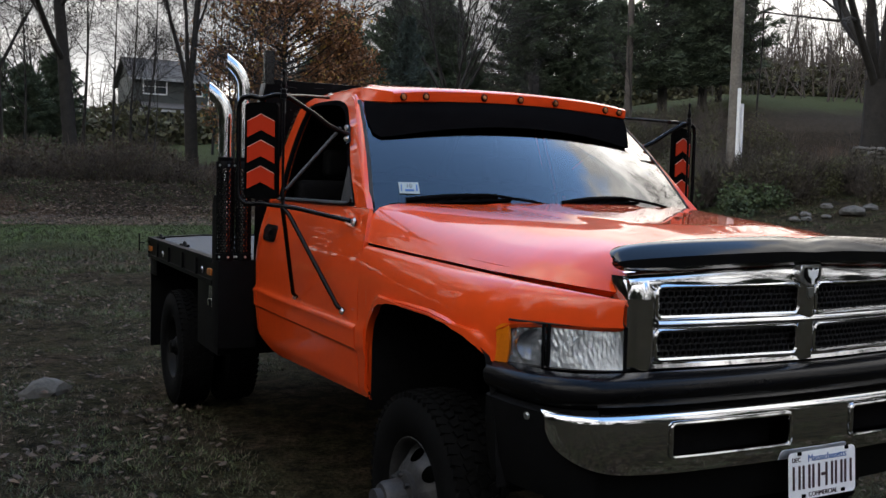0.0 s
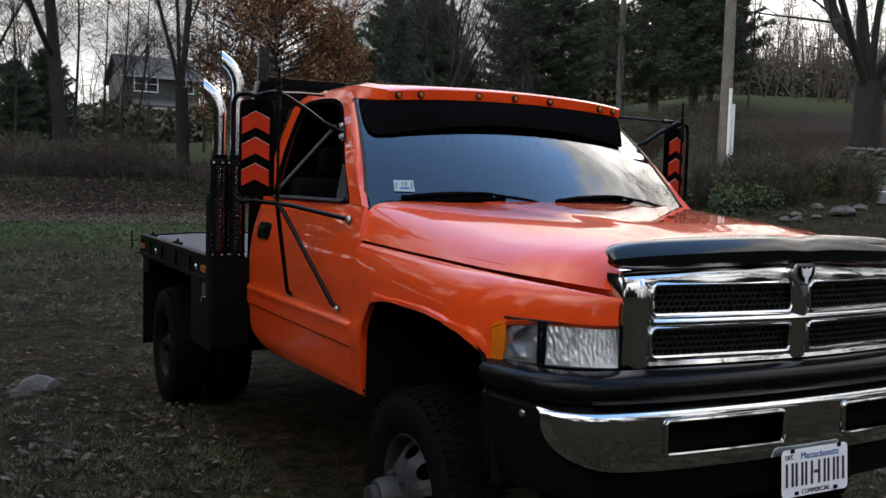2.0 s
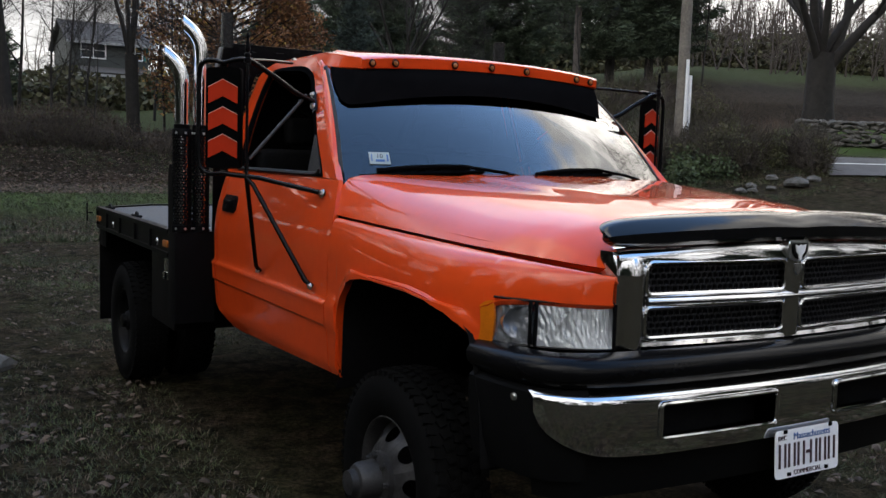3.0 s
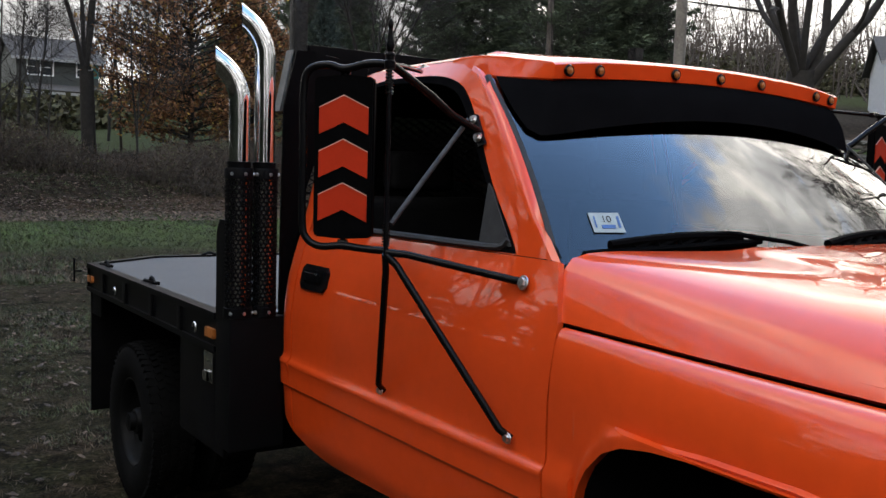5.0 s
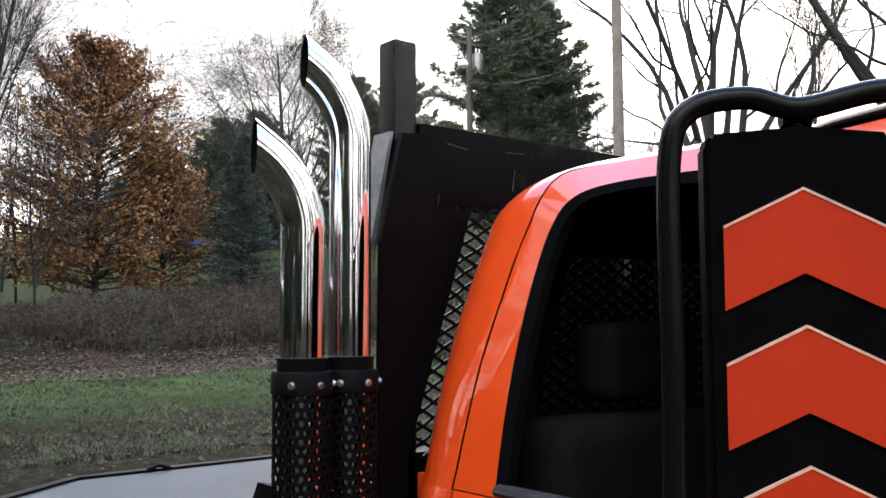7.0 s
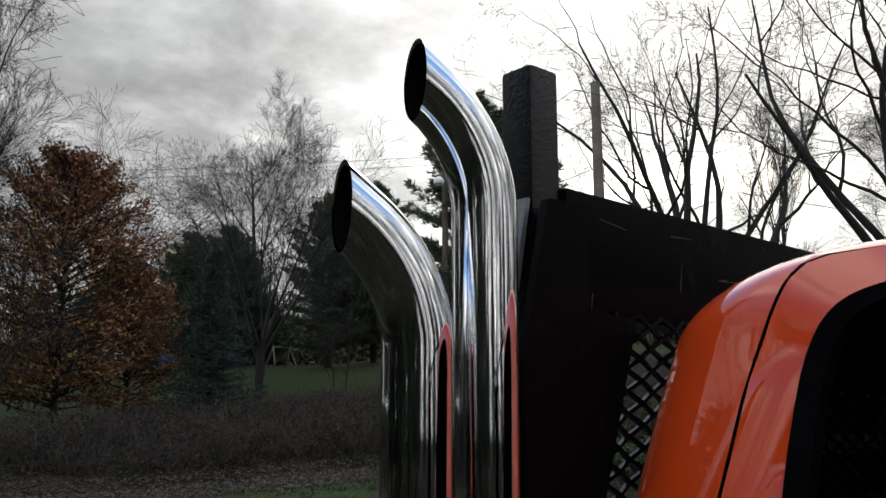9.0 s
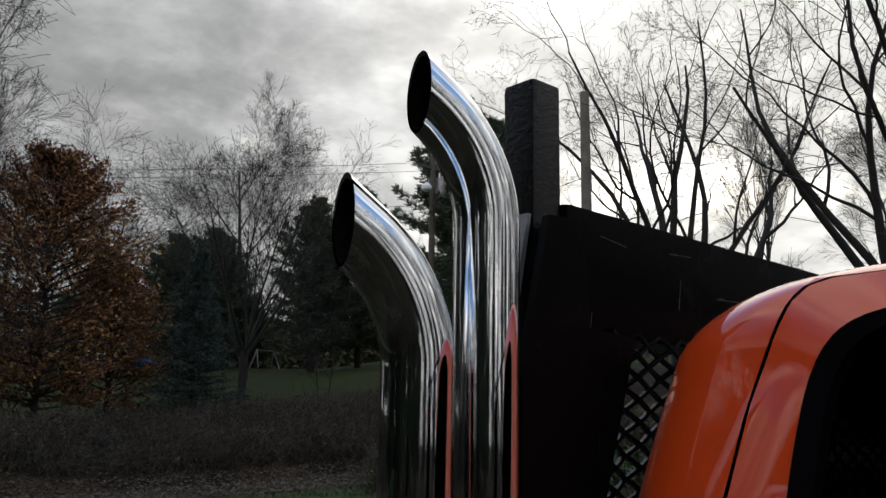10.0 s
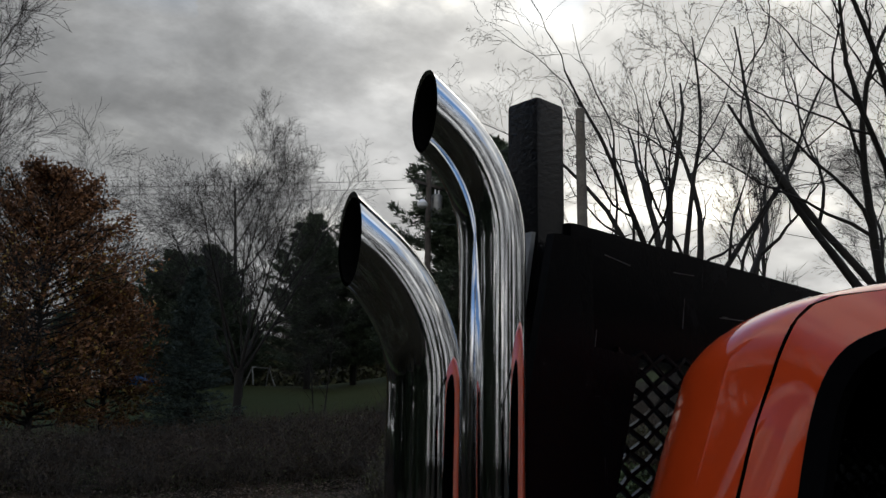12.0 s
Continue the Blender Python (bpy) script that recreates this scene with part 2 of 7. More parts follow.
def box(bm, lo, hi, bevel=0.0, segs=2):
    sub = bmesh.new()
    bmesh.ops.create_cube(sub, size=1)
    for v in sub.verts:
        v.co = Vector([(a + b) / 2 + c * (b - a) for a, b, c in zip(lo, hi, v.co)])
    if bevel:
        bmesh.ops.bevel(sub, geom=sub.edges[:], offset=bevel, segments=segs, profile=0.7, affect="EDGES")
    merge(bm, sub)
    return bm


def merge(bm, sub, m=None):
    if m is not None:
        sub.transform(m)
    ids = {}
    for v in sub.verts:
        ids[v] = bm.verts.new(v.co)
    for f in sub.faces:
        try:
            bm.faces.new([ids[v] for v in f.verts])
        except ValueError:
            pass
    sub.free()


def spline(pts, n):
    """Catmull-Rom points through pts, n per stretch."""
    P = [Vector(p) for p in pts]
    P = [2 * P[0] - P[1]] + P + [2 * P[-1] - P[-2]]
    out = []
    for i in range(1, len(P) - 2):
        for k in range(n):
            t = k / n
            a, b, c, d = P[i - 1:i + 3]
            out.append(0.5 * ((2 * b) + (c - a) * t + (2 * a - 5 * b + 4 * c - d) * t * t + (3 * b - a - 3 * c + d) * t ** 3))
    out.append(P[-2])
    return out


def tube(bm, pts, r, segs=10, cap=True, flat=1.0):
    """A round bar along pts; r is a number or one radius a point."""
    P = [Vector(p) for p in pts]
    R = r if isinstance(r, (list, tuple)) else [r] * len(P)
    side = None
    rings = []
    for i, p in enumerate(P):
        d = (P[min(i + 1, len(P) - 1)] - P[max(i - 1, 0)]).normalized()
        if side is None:
            side = d.cross(Vector((0, 0, 1)) if abs(d.z) < 0.9 else Vector((1, 0, 0))).normalized()
        side = (side - d * side.dot(d)).normalized()
        other = d.cross(side)
        rings.append([bm.verts.new(p + R[i] * (math.cos(a) * side + flat * math.sin(a) * other)) for a in [2 * math.pi * k / segs for k in range(segs)]])
    for a, b in zip(rings, rings[1:]):
        for k in range(segs):
            bm.faces.new((a[k], a[(k + 1) % segs], b[(k + 1) % segs], b[k]))
    if cap:
        bm.faces.new(rings[0][::-1]); bm.faces.new(rings[-1])
    return bm


def grid(bm, rows, closed=False):
    """A quad surface over rows of points."""
    V = [[bm.verts.new(p) for p in row] for row in rows]
    for a, b in zip(V, V[1:]):
        n = len(a)
        for k in range(n if closed else n - 1):
            bm.faces.new((a[k], a[(k + 1) % n], b[(k + 1) % n], b[k]))
    return bm


def thicken(bm, d):
    """Gives a sheet the thickness d, away from its normals."""
    bmesh.ops.recalc_face_normals(bm, faces=bm.faces[:])
    bm.normal_update()
    hub = Vector((0, 2.5, 1.2))
    if sum(f.normal.dot((f.calc_center_median() - hub).normalized()) * f.calc_area() for f in bm.faces) < 0:
        bmesh.ops.reverse_faces(bm, faces=bm.faces[:])
        bm.normal_update()
    faces, edges = bm.faces[:], [e for e in bm.edges if len(e.link_faces) == 1]
    back = {v: bm.verts.new(v.co - v.normal * d) for v in bm.verts[:]}
    for f in faces:
        bm.faces.new([back[v] for v in reversed(f.verts)])
    for e in edges:
        a, b = e.verts
        l = [l for l in e.link_loops][0]
        if l.vert is b:
            a, b = b, a
        bm.faces.new((b, a, back[a], back[b]))
    return bm


def revolve(bm, profile, center, axis="x", segs=48):
    """Turns (radius, offset) points about an axis through center."""
    rows = []
    for r, o in profile:
        row = []
        for k in range(segs):
            a = 2 * math.pi * k / segs
            u, v = r * math.cos(a), r * math.sin(a)
            q = {"x": (o, u, v), "y": (u, o, v), "z": (u, v, o)}[axis]
            row.append(Vector(center) + Vector(q))
        rows.append(row)
    return grid(bm, rows, True)


def prism(bm, poly, depth, to3d):
    """Extrudes a polygon of (u, v) points by depth; to3d(u, v, w) gives the place."""
    a = [bm.verts.new(to3d(u, v, 0)) for u, v in poly]
    b = [bm.verts.new(to3d(u, v, depth)) for u, v in poly]
    n = len(poly)
    bm.faces.new(a); bm.faces.new(b[::-1])
    for k in range(n):
        bm.faces.new((a[k], b[k], b[(k + 1) % n], a[(k + 1) % n]))
    return bm


def ring_sheet(bm, outer, inner, c, to3d, extra=0):
    """The sheet between two outlines in (u, v) that can both be seen from c."""
    ang = sorted({round(math.atan2(v - c[1], u - c[0]), 5) for u, v in outer + inner} | {round(-math.pi + 2 * math.pi * (k + 0.5) / max(extra, 1), 5) for k in range(extra)})

    def hit(poly, a):
        d = (math.cos(a), math.sin(a))
        best = None
        for (x1, y1), (x2, y2) in zip(poly, poly[1:] + poly[:1]):
            ex, ey = x2 - x1, y2 - y1
            den = d[0] * ey - d[1] * ex
            if abs(den) < 1e-12:
                continue
            t = ((x1 - c[0]) * ey - (y1 - c[1]) * ex) / den
            s = ((x1 - c[0]) * d[1] - (y1 - c[1]) * d[0]) / den
            if t > 1e-9 and -1e-6 <= s <= 1 + 1e-6 and (best is None or t > best):
                best = t
        return (c[0] + best * d[0], c[1] + best * d[1])
    A = [bm.verts.new(to3d(*hit(outer, a))) for a in ang]
    B = [bm.verts.new(to3d(*hit(inner, a))) for a in ang]
    n = len(ang)
    for k in range(n):
        bm.faces.new((A[k], A[(k + 1) % n], B[(k + 1) % n], B[k]))
    return bm


def mirror_x(bm):
    for v in bm.verts:
        v.co.x = -v.co.x
    bmesh.ops.reverse_faces(bm, faces=bm.faces[:])
    return bm


def lerp(table, x):
    """Piecewise-linear value of a table of (x, value)."""
    if x <= table[0][0]:
        return table[0][1]
    for (a, u), (b, v) in zip(table, table[1:]):
        if x <= b:
            return u + (v - u) * (x - a) / (b - a)
    return table[-1][1]


def bolt(bm, p, d, r=0.012, h=0.008):
    """A washer and hex head at p, facing along d."""
    q = Vector(d).to_track_quat("Z", "Y").to_matrix().to_4x4()
    for rr, z0, z1, s in ((r * 1.5, 0, h * 0.3, 16), (r, h * 0.3, h, 6)):
        sub = bmesh.new()
        bmesh.ops.create_cone(sub, cap_ends=True, segments=s, radius1=rr, radius2=rr * 0.95, depth=z1 - z0)
        merge(bm, sub, Matrix.Translation(p) @ q @ Matrix.Translation((0, 0, (z0 + z1) / 2)))
    return bm

# ---------------------------------------------------------------- the pickup truck
# Front bumper face at y = 0, rear towards +y, centre line x = 0, tyres on z = 0.
truck = thing("pickup_truck", "glossy orange flatbed pickup truck with chrome grille and stacks", "truck")

# half width of the body by height
SIDE = [(0.58, 0.93), (0.62, 0.962), (0.68, 0.985), (0.79, 0.995), (0.825, 0.998), (0.838, 1.000), (0.849, 1.010), (0.915, 1.012), (0.928, 1.016), (0.938, 1.014), (0.948, 1.003), (0.965, 0.999), (1.08, 1.001), (1.14, 0.998), (1.20, 0.991), (1.26, 0.979), (1.32, 0.963), (1.38, 0.944), (1.42, 0.931), (1.44, 0.924)]


def half_width(z):
    """The side leans in above the belt and rounds over into the roof above 1.915."""
    if z <= 1.44:
        return lerp(SIDE, z)
    if z <= 1.915:
        return 0.924 - 0.30 * (z - 1.44)
    a = math.asin(min(1.0, (z - 1.915) / 0.102))
    return 0.7815 - 0.026 * math.sin(a) - 0.075 * (1 - math.cos(a))


def rocker(y):
    return lerp([(1.4, 0.655), (1.7, 0.645), (2.45, 0.62), (2.70, 0.605), (2.85, 0.63), (2.95, 0.665), (3.04, 0.73), (3.09, 0.80)], y)


DOOR_REAR = 2.955
LEVELS = [0.805, 0.820, 0.832, 0.838, 0.843, 0.849, 0.858, 0.885, 0.915, 0.922, 0.928, 0.934, 0.940, 0.945, 0.950, 0.958, 0.965, 1.0, 1.05, 1.10, 1.16, 1.22, 1.26, 1.30, 1.33, 1.36, 1.39, 1.42]


def side_rows(y0, y1, n, top=1.43, inset=None):
    rows = []
    for k in range(n + 1):
        y = y0 + (y1 - y0) * k / n
        lo = rocker(y)
        row = []
        levels = [lo + (0.805 - lo) * k / 8 for k in range(8)] + LEVELS + [top]
        for z in levels:
            x = half_width(z)
            if inset:
                x -= inset(y)
            row.append((-x, y, z))
        rows.append(row)
    return rows


WINDOW = [(1.745, 1.436), (1.80, 1.50), (1.905, 1.605), (2.03, 1.745), (2.13, 1.845), (2.21, 1.905), (2.30, 1.938), (2.42, 1.954), (2.62, 1.960), (2.72, 1.958), (2.785, 1.948), (2.822, 1.924), (2.842, 1.88), (2.850, 1.80), (2.852, 1.70), (2.850, 1.55), (2.845, 1.436)]
WINDOW = [tuple(p) for p in spline(WINDOW, 3)]
FRAME = [(1.60, 1.432), (1.72, 1.545), (1.93, 1.735), (2.085, 1.885), (2.16, 1.942), (2.26, 1.980), (2.42, 1.998), (2.60, 2.002), (2.76, 2.002), (2.84, 2.000), (2.866, 1.992), (2.880, 1.973), (2.894, 1.922), (2.911, 1.852), (2.922, 1.76), (2.938, 1.65), (2.955, 1.432)]
WC = (2.35, 1.66)


def glass_house(u, v, out=0.0):
    """A place on the sloping side of the cab; slightly bowed."""
    return (-(half_width(v) + out + 0.012 * math.sin(math.pi * min(max((v - 1.44) / 0.46, 0), 1))), u, v)


def shrink(poly, d, c=WC):
    out = []
    for u, v in poly:
        l = math.hypot(u - c[0], v - c[1])
        out.append((u + (c[0] - u) * d / l, v + (c[1] - v) * d / l))
    return out


def build_door(flip):
    fix = mirror_x if flip else (lambda b: b)
    bm = grid(bmesh.new(), side_rows(1.515, DOOR_REAR - 0.004, 30))
    for v in bm.verts:                                        # the front edge leans back beside the hood
        if v.co.z > 1.28 and v.co.y < 1.80:
            v.co.y += 0.060 * (v.co.z - 1.28) / 0.15 * (1.80 - v.co.y) / 0.285
    door = part("door", fix(thicken(bm, 0.02)), ORANGE, truck, "orange door with chevron-backed towing mirror")
    bm = ring_sheet(bmesh.new(), FRAME, WINDOW, WC, glass_house, 48)
    part("window_frame", fix(thicken(bm, 0.03)), ORANGE, door)
    bm = ring_sheet(bmesh.new(), shrink(FRAME, 0.012), shrink(WINDOW, -0.004), WC, lambda u, v: glass_house(u, v, -0.034), 48)
    part("inner_frame", fix(thicken(bm, 0.008)), DARK, door, "dark inner door frame")
    bm = ring_sheet(bmesh.new(), [(u + (WC[0] - u) * -0.004, v + 0.0) for u, v in WINDOW], shrink(WINDOW, 0.026), WC, lambda u, v: glass_house(u, v, 0.003), 48)
    part("window_seal", fix(thicken(bm, 0.02)), SMOKE, door, "charcoal rubber window seal")
    if flip:                                                  # the near window is wound down
        bm = bmesh.new()
        pane = [bm.verts.new(glass_house(u, v, -0.010)) for u, v in shrink(WINDOW, 0.02)]
        f = bm.faces.new(pane)
        f.normal_update()
        if f.normal.x > 0:
            f.normal_flip()
        part("window_glass", fix(bm), TINT, door, "dark tinted side glass", smooth=False)
    # the fixed corner cover at the front of the window and the belt moulding
    bm = bmesh.new()
    prism(bm, [(1.765, 1.452), (1.905, 1.452), (1.922, 1.615), (1.90, 1.60), (1.80, 1.49)], 0.022, lambda u, v, w: glass_house(u, v, 0.008 - w))
    part("corner_cover", fix(bm), GREYTRIM, door, "charcoal plastic corner cover")
    bm = bmesh.new()
    tube(bm, [glass_house(y, z, 0.001) for y, z in ((1.782, 1.470), (1.792, 1.456), (1.815, 1.448), (1.86, 1.446), (2.0, 1.445), (2.3, 1.445), (2.6, 1.445), (2.84, 1.445))], 0.017, 8, True, 0.6)
    part("belt_moulding", fix(bm), GREYTRIM, door)
    # handle
    bm = bmesh.new()
    H0 = [(2.722, 1.300), (2.740, 1.318), (2.90, 1.318), (2.922, 1.300), (2.922, 1.248), (2.905, 1.230), (2.745, 1.230), (2.722, 1.250)]
    H = [(u - 0.018, v - 0.013) for u, v in H0]
    inner = [(2.746, 1.288), (2.754, 1.296), (2.888, 1.296), (2.896, 1.288), (2.896, 1.262), (2.888, 1.254), (2.755, 1.254), (2.746, 1.262)]
    inner = [(u - 0.018, v - 0.013) for u, v in inner]
    ring_sheet(bm, H, inner, (2.802, 1.261), lambda u, v: (-(half_width(v) + 0.010), u, v))
    thicken(bm, 0.016)
    box(bm, (-0.990, 2.727, 1.235), (-0.960, 2.882, 1.287))
    box(bm, (-1.000, 2.760, 1.246), (-0.975, 2.874, 1.281), 0.010, 3)
    part("door_handle", fix(bm), GLOSS, door, "black door handle")
    return door


build_door(False)
build_door(True)


def ws_point(s, q, out=0.0):
    """The windshield: s from -1 to 1 across, q from 0 at the cowl to 1 at the roof."""
    b = Vector((0.898 * s, 1.615 - 0.19 * (1 - s * s), 1.418))
    t = Vector((0.765 * s, 2.105 - 0.10 * (1 - s * s), 1.925 + 0.03 * (1 - s * s)))
    p = b.lerp(t, q)
    p += Vector((0, -0.6, 0.55)) * (0.03 * math.sin(math.pi * q) + out)
    return p


def build_cab():
    # rear corners
    for flip in (False, True):
        fix = mirror_x if flip else (lambda b: b)

        def corner(y):
            s = max(0.0, (y - 3.0) / 0.095)
            return 0.075 * (1 - math.sqrt(max(0.0, 1 - min(s, 1) ** 2)))
        bm = grid(bmesh.new(), side_rows(DOOR_REAR + 0.004, 3.095, 14, 1.43, corner))
        part("cab_corner", fix(thicken(bm, 0.02)), ORANGE, truck)
        # the front pillar beside the windshield
        rows = []
        for k in range(15):
            q = k / 14
            u, v = 1.600 + 0.485 * q, 1.432 + 0.453 * q
            a, c, d = Vector(glass_house(u + 0.012, v - 0.004, 0.001)), Vector(glass_house(u, v, 0.001)), ws_point(-1.008, q * 0.975, 0.004)
            rows.append([a, c, c.lerp(d, 0.35) + Vector((-0.003, -0.003, 0.003)), c.lerp(d, 0.75) + Vector((-0.002, -0.002, 0.002)), d, d + Vector((0.006, 0.010, -0.010))])
        bm = grid(bmesh.new(), rows)
        part("front_pillar", fix(bm), ORANGE, truck)
    # rear pillars and roof in one pressing, rounded into each other; the rear window is left open
    cut = [(1.43, 2.960), (1.65, 2.943), (1.76, 2.927), (1.852, 2.916), (1.922, 2.899), (1.975, 2.885), (1.995, 2.871), (2.010, 2.857)]
    levels = [(1.43 + 0.07 * k / 2, None) for k in range(3)] + [(1.5 + 0.38 * k / 8, None) for k in range(1, 9)] + [(1.915, None)]
    levels += [(1.915 + 0.102 * math.sin(radians(a)), radians(a)) for a in (10, 20, 30, 40, 48, 54, 59, 66, 73, 81, 90)]
    rows, crown, side_n, bend_n = [], [], 14, 8

    def outline(w, b, y0, z, r, q):
        half = []
        for k in range(side_n):
            half.append((-w, y0 + (b - q - y0) * k / side_n, z))
        for k in range(bend_n + 1):
            a = math.pi / 2 * k / bend_n
            half.append((-w + r * (1 - math.cos(a)), b - q + q * math.sin(a), z))
        flat = [(-(w - r) * f, b, z) for f in (0.89, 0.78, 0.39)]
        near = half + flat
        return near + [(0, b, z)] + [(-x, y, zz) for x, y, zz in reversed(near)]
    for z, a in levels:
        w = -glass_house(2.5, z)[0]
        b = 3.095 - 0.035 * (min(z, 1.915) - 1.43) ** 2 / 0.22
        if a:
            b -= 0.045 * math.sin(a) + 0.10 * (1 - math.cos(a))
        grow_r = 0.06 * (1 - math.cos(a)) if a else 0.0
        if z < 2.0029:
            rows.append(outline(w, b, lerp(cut, z), z, 0.075 + grow_r, 0.095 + grow_r))
        if z > 2.0019:
            crown.append(outline(w, b, 2.27, z, 0.075 + grow_r, 0.095 + grow_r))
    edge = crown[-1]
    for f in (0.97, 0.92, 0.84, 0.72, 0.55, 0.35, 0.15, 0.02):
        crown.append([(x * f, 2.27 + (y - 2.27) * (1 - (1 - f) * (0.9 if y > 2.29 else 0)), 2.017 + 0.014 * (1 - f * f)) for x, y, _ in edge])
    bm = grid(grid(bmesh.new(), rows), crown)
    bmesh.ops.remove_doubles(bm, verts=bm.verts[:], dist=0.0004)
    gap = [f for f in bm.faces if f.calc_center_median().y > 2.95 and 1.5 < f.calc_center_median().z < 1.88 and abs(f.calc_center_median().x) < 0.60]
    bmesh.ops.delete(bm, geom=gap, context="FACES")
    bmesh.ops.recalc_face_normals(bm, faces=bm.faces[:])
    part("roof", bm, ORANGE, truck, "orange cab roof and rear pillars")
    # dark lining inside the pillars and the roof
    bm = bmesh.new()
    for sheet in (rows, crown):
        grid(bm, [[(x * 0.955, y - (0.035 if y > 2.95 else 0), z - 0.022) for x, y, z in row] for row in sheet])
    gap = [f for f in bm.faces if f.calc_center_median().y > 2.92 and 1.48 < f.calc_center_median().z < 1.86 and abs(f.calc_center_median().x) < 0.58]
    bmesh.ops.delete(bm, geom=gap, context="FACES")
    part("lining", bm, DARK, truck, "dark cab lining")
    # rail between the door frames and the roof
    for flip in (False, True):
        rail = []
        for u, v in ((1.98, 1.785), (2.04, 1.842), (2.085, 1.885), (2.12, 1.913), (2.16, 1.942), (2.20, 1.962), (2.26, 1.980), (2.34, 1.992), (2.42, 1.998)):
            x = glass_house(u, v)[0]
            k = max(0.0, min(1.0, (v - 1.86) / 0.10))
            rail.append([(x + 0.004, u + 0.006, v - 0.004), (x + 0.010, u - 0.004, v + 0.005), (x + 0.03 + 0.02 * k, u - 0.012, v + 0.006 + 0.010 * k), (x + 0.045 + 0.07 * k, u - 0.010, v + 0.004 + 0.022 * k)])
        bm = grid(bmesh.new(), rail)
        part("roof_rail", mirror_x(thicken(bm, 0.01)) if flip else thicken(bm, 0.01), ORANGE, truck)
    bm = bmesh.new()
    box(bm, (-0.90, 3.06, 0.72), (0.90, 3.092, 1.44), 0.004)
    wall = part("cab_back", bm, ORANGE, truck)
    bm = bmesh.new()
    bm.faces.new([bm.verts.new(p) for p in ((-0.67, 3.082, 1.49), (0.67, 3.082, 1.49), (0.60, 3.055, 1.89), (-0.60, 3.055, 1.89))])
    part("rear_glass", bm, TINT, wall, "tinted rear window", smooth=False)
    # floor, dash, bench seat and steering wheel inside
    bm = bmesh.new()
    box(bm, (-0.92, 1.5, 0.70), (0.92, 3.02, 0.76), 0.01)
    box(bm, (-0.90, 1.46, 0.70), (0.90, 1.50, 1.27), 0.01)
    part("cab_floor", bm, DARK, truck)
    bm = bmesh.new()
    rows = [[(x, y, z - 0.03 * (x / 0.85) ** 2) for x in [-0.86 + 0.086 * i for i in range(21)]] for y, z in ((1.52, 1.36), (1.60, 1.41), (1.78, 1.405), (1.90, 1.38), (1.96, 1.30), (1.93, 1.05))]
    grid(bm, rows)
    part("dashboard", thicken(bm, 0.02), DARK, truck)
    for x0, x1 in ((-0.82, -0.22), (-0.20, 0.20), (0.22, 0.82)):
        part("seat_cushion", box(bmesh.new(), (x0, 2.30, 0.98), (x1, 2.82, 1.16), 0.05, 3), DARK, truck)
        part("seat_back", box(bmesh.new(), (x0, 2.78, 1.05), (x1, 2.94, 1.55), 0.07, 5), DARK, truck)
        if x1 - x0 > 0.5:
            part("headrest", box(bmesh.new(), ((x0 + x1) / 2 - 0.14, 2.82, 1.57), ((x0 + x1) / 2 + 0.14, 2.92, 1.72), 0.048, 5), DARK, truck)
    bm = bmesh.new()
    ring = [(0.42 + 0.19 * math.cos(a), 2.12 - 0.19 * math.sin(a) * 0.35, 1.36 + 0.19 * math.sin(a) * 0.93) for a in [2 * math.pi * k / 28 for k in range(29)]]
    tube(bm, ring, 0.015, 8)
    tube(bm, [(0.42, 2.12, 1.36), (0.42, 1.90, 1.25)], 0.03, 10)
    part("steering_wheel", bm, DARK, truck)
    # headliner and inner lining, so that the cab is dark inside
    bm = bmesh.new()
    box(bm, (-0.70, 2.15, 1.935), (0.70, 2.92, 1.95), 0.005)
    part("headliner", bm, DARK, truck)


build_cab()


bm = grid(bmesh.new(), [[ws_point(-1 + 2 * j / 32, k / 14) for j in range(33)] for k in range(15)])
bm.normal_update()
if sum(f.normal.y for f in bm.faces) > 0:
    bmesh.ops.reverse_faces(bm, faces=bm.faces[:])
windshield = part("windshield", bm, WINDSHIELD, truck, "curved windshield reflecting clouds")
bm = bmesh.new()
for s in (-1, 1):
    grid(bm, [[ws_point(s * e, 0.0 + 1.02 * k / 14, o) for e, o in ((1.010, -0.006), (1.006, 0.005), (0.998, 0.006), (0.990, 0.005), (0.987, -0.002))] for k in range(15)])
tube(bm, [ws_point(-0.94 + 1.88 * j / 24, 0.99, 0.004) for j in range(25)], 0.012, 6)
part("windshield_seal", bm, GREYTRIM, windshield, "dull black windshield edge")
# smoked shade hanging from the roof visor to the glass
rows = []
for j in range(41):
    a = -1 + 2 * j / 40
    e = max(0.0, abs(a) - 0.84) / 0.16
    f = min(1.0, abs(a) / 0.84)
    side = -1 if a < 0 else 1
    p0 = ws_point(side * (0.83 * f + (0.155 if a < 0 else 0.02) * e ** 0.5) - 0.06 * (1 - e), 0.695 - 0.09 * f * f + 0.32 * e * e, 0.014 + 0.02 * (1 - f * f))
    p1 = Vector((side * 0.672 * f, 1.908 + 0.027 * f * f, 1.951 - 0.030 * f * f)).lerp(Vector((side * 0.745, 2.10, 1.936)), e)
    rows.append([p0.lerp(p1, k / 5) + Vector((0, -0.012, 0.016)) * (math.sin(math.pi * k / 5) * (1 - e)) for k in range(6)])
bm = grid(bmesh.new(), rows)
part("sun_shade", thicken(bm, 0.004), SMOKE, truck, "smoked acrylic sun shade")


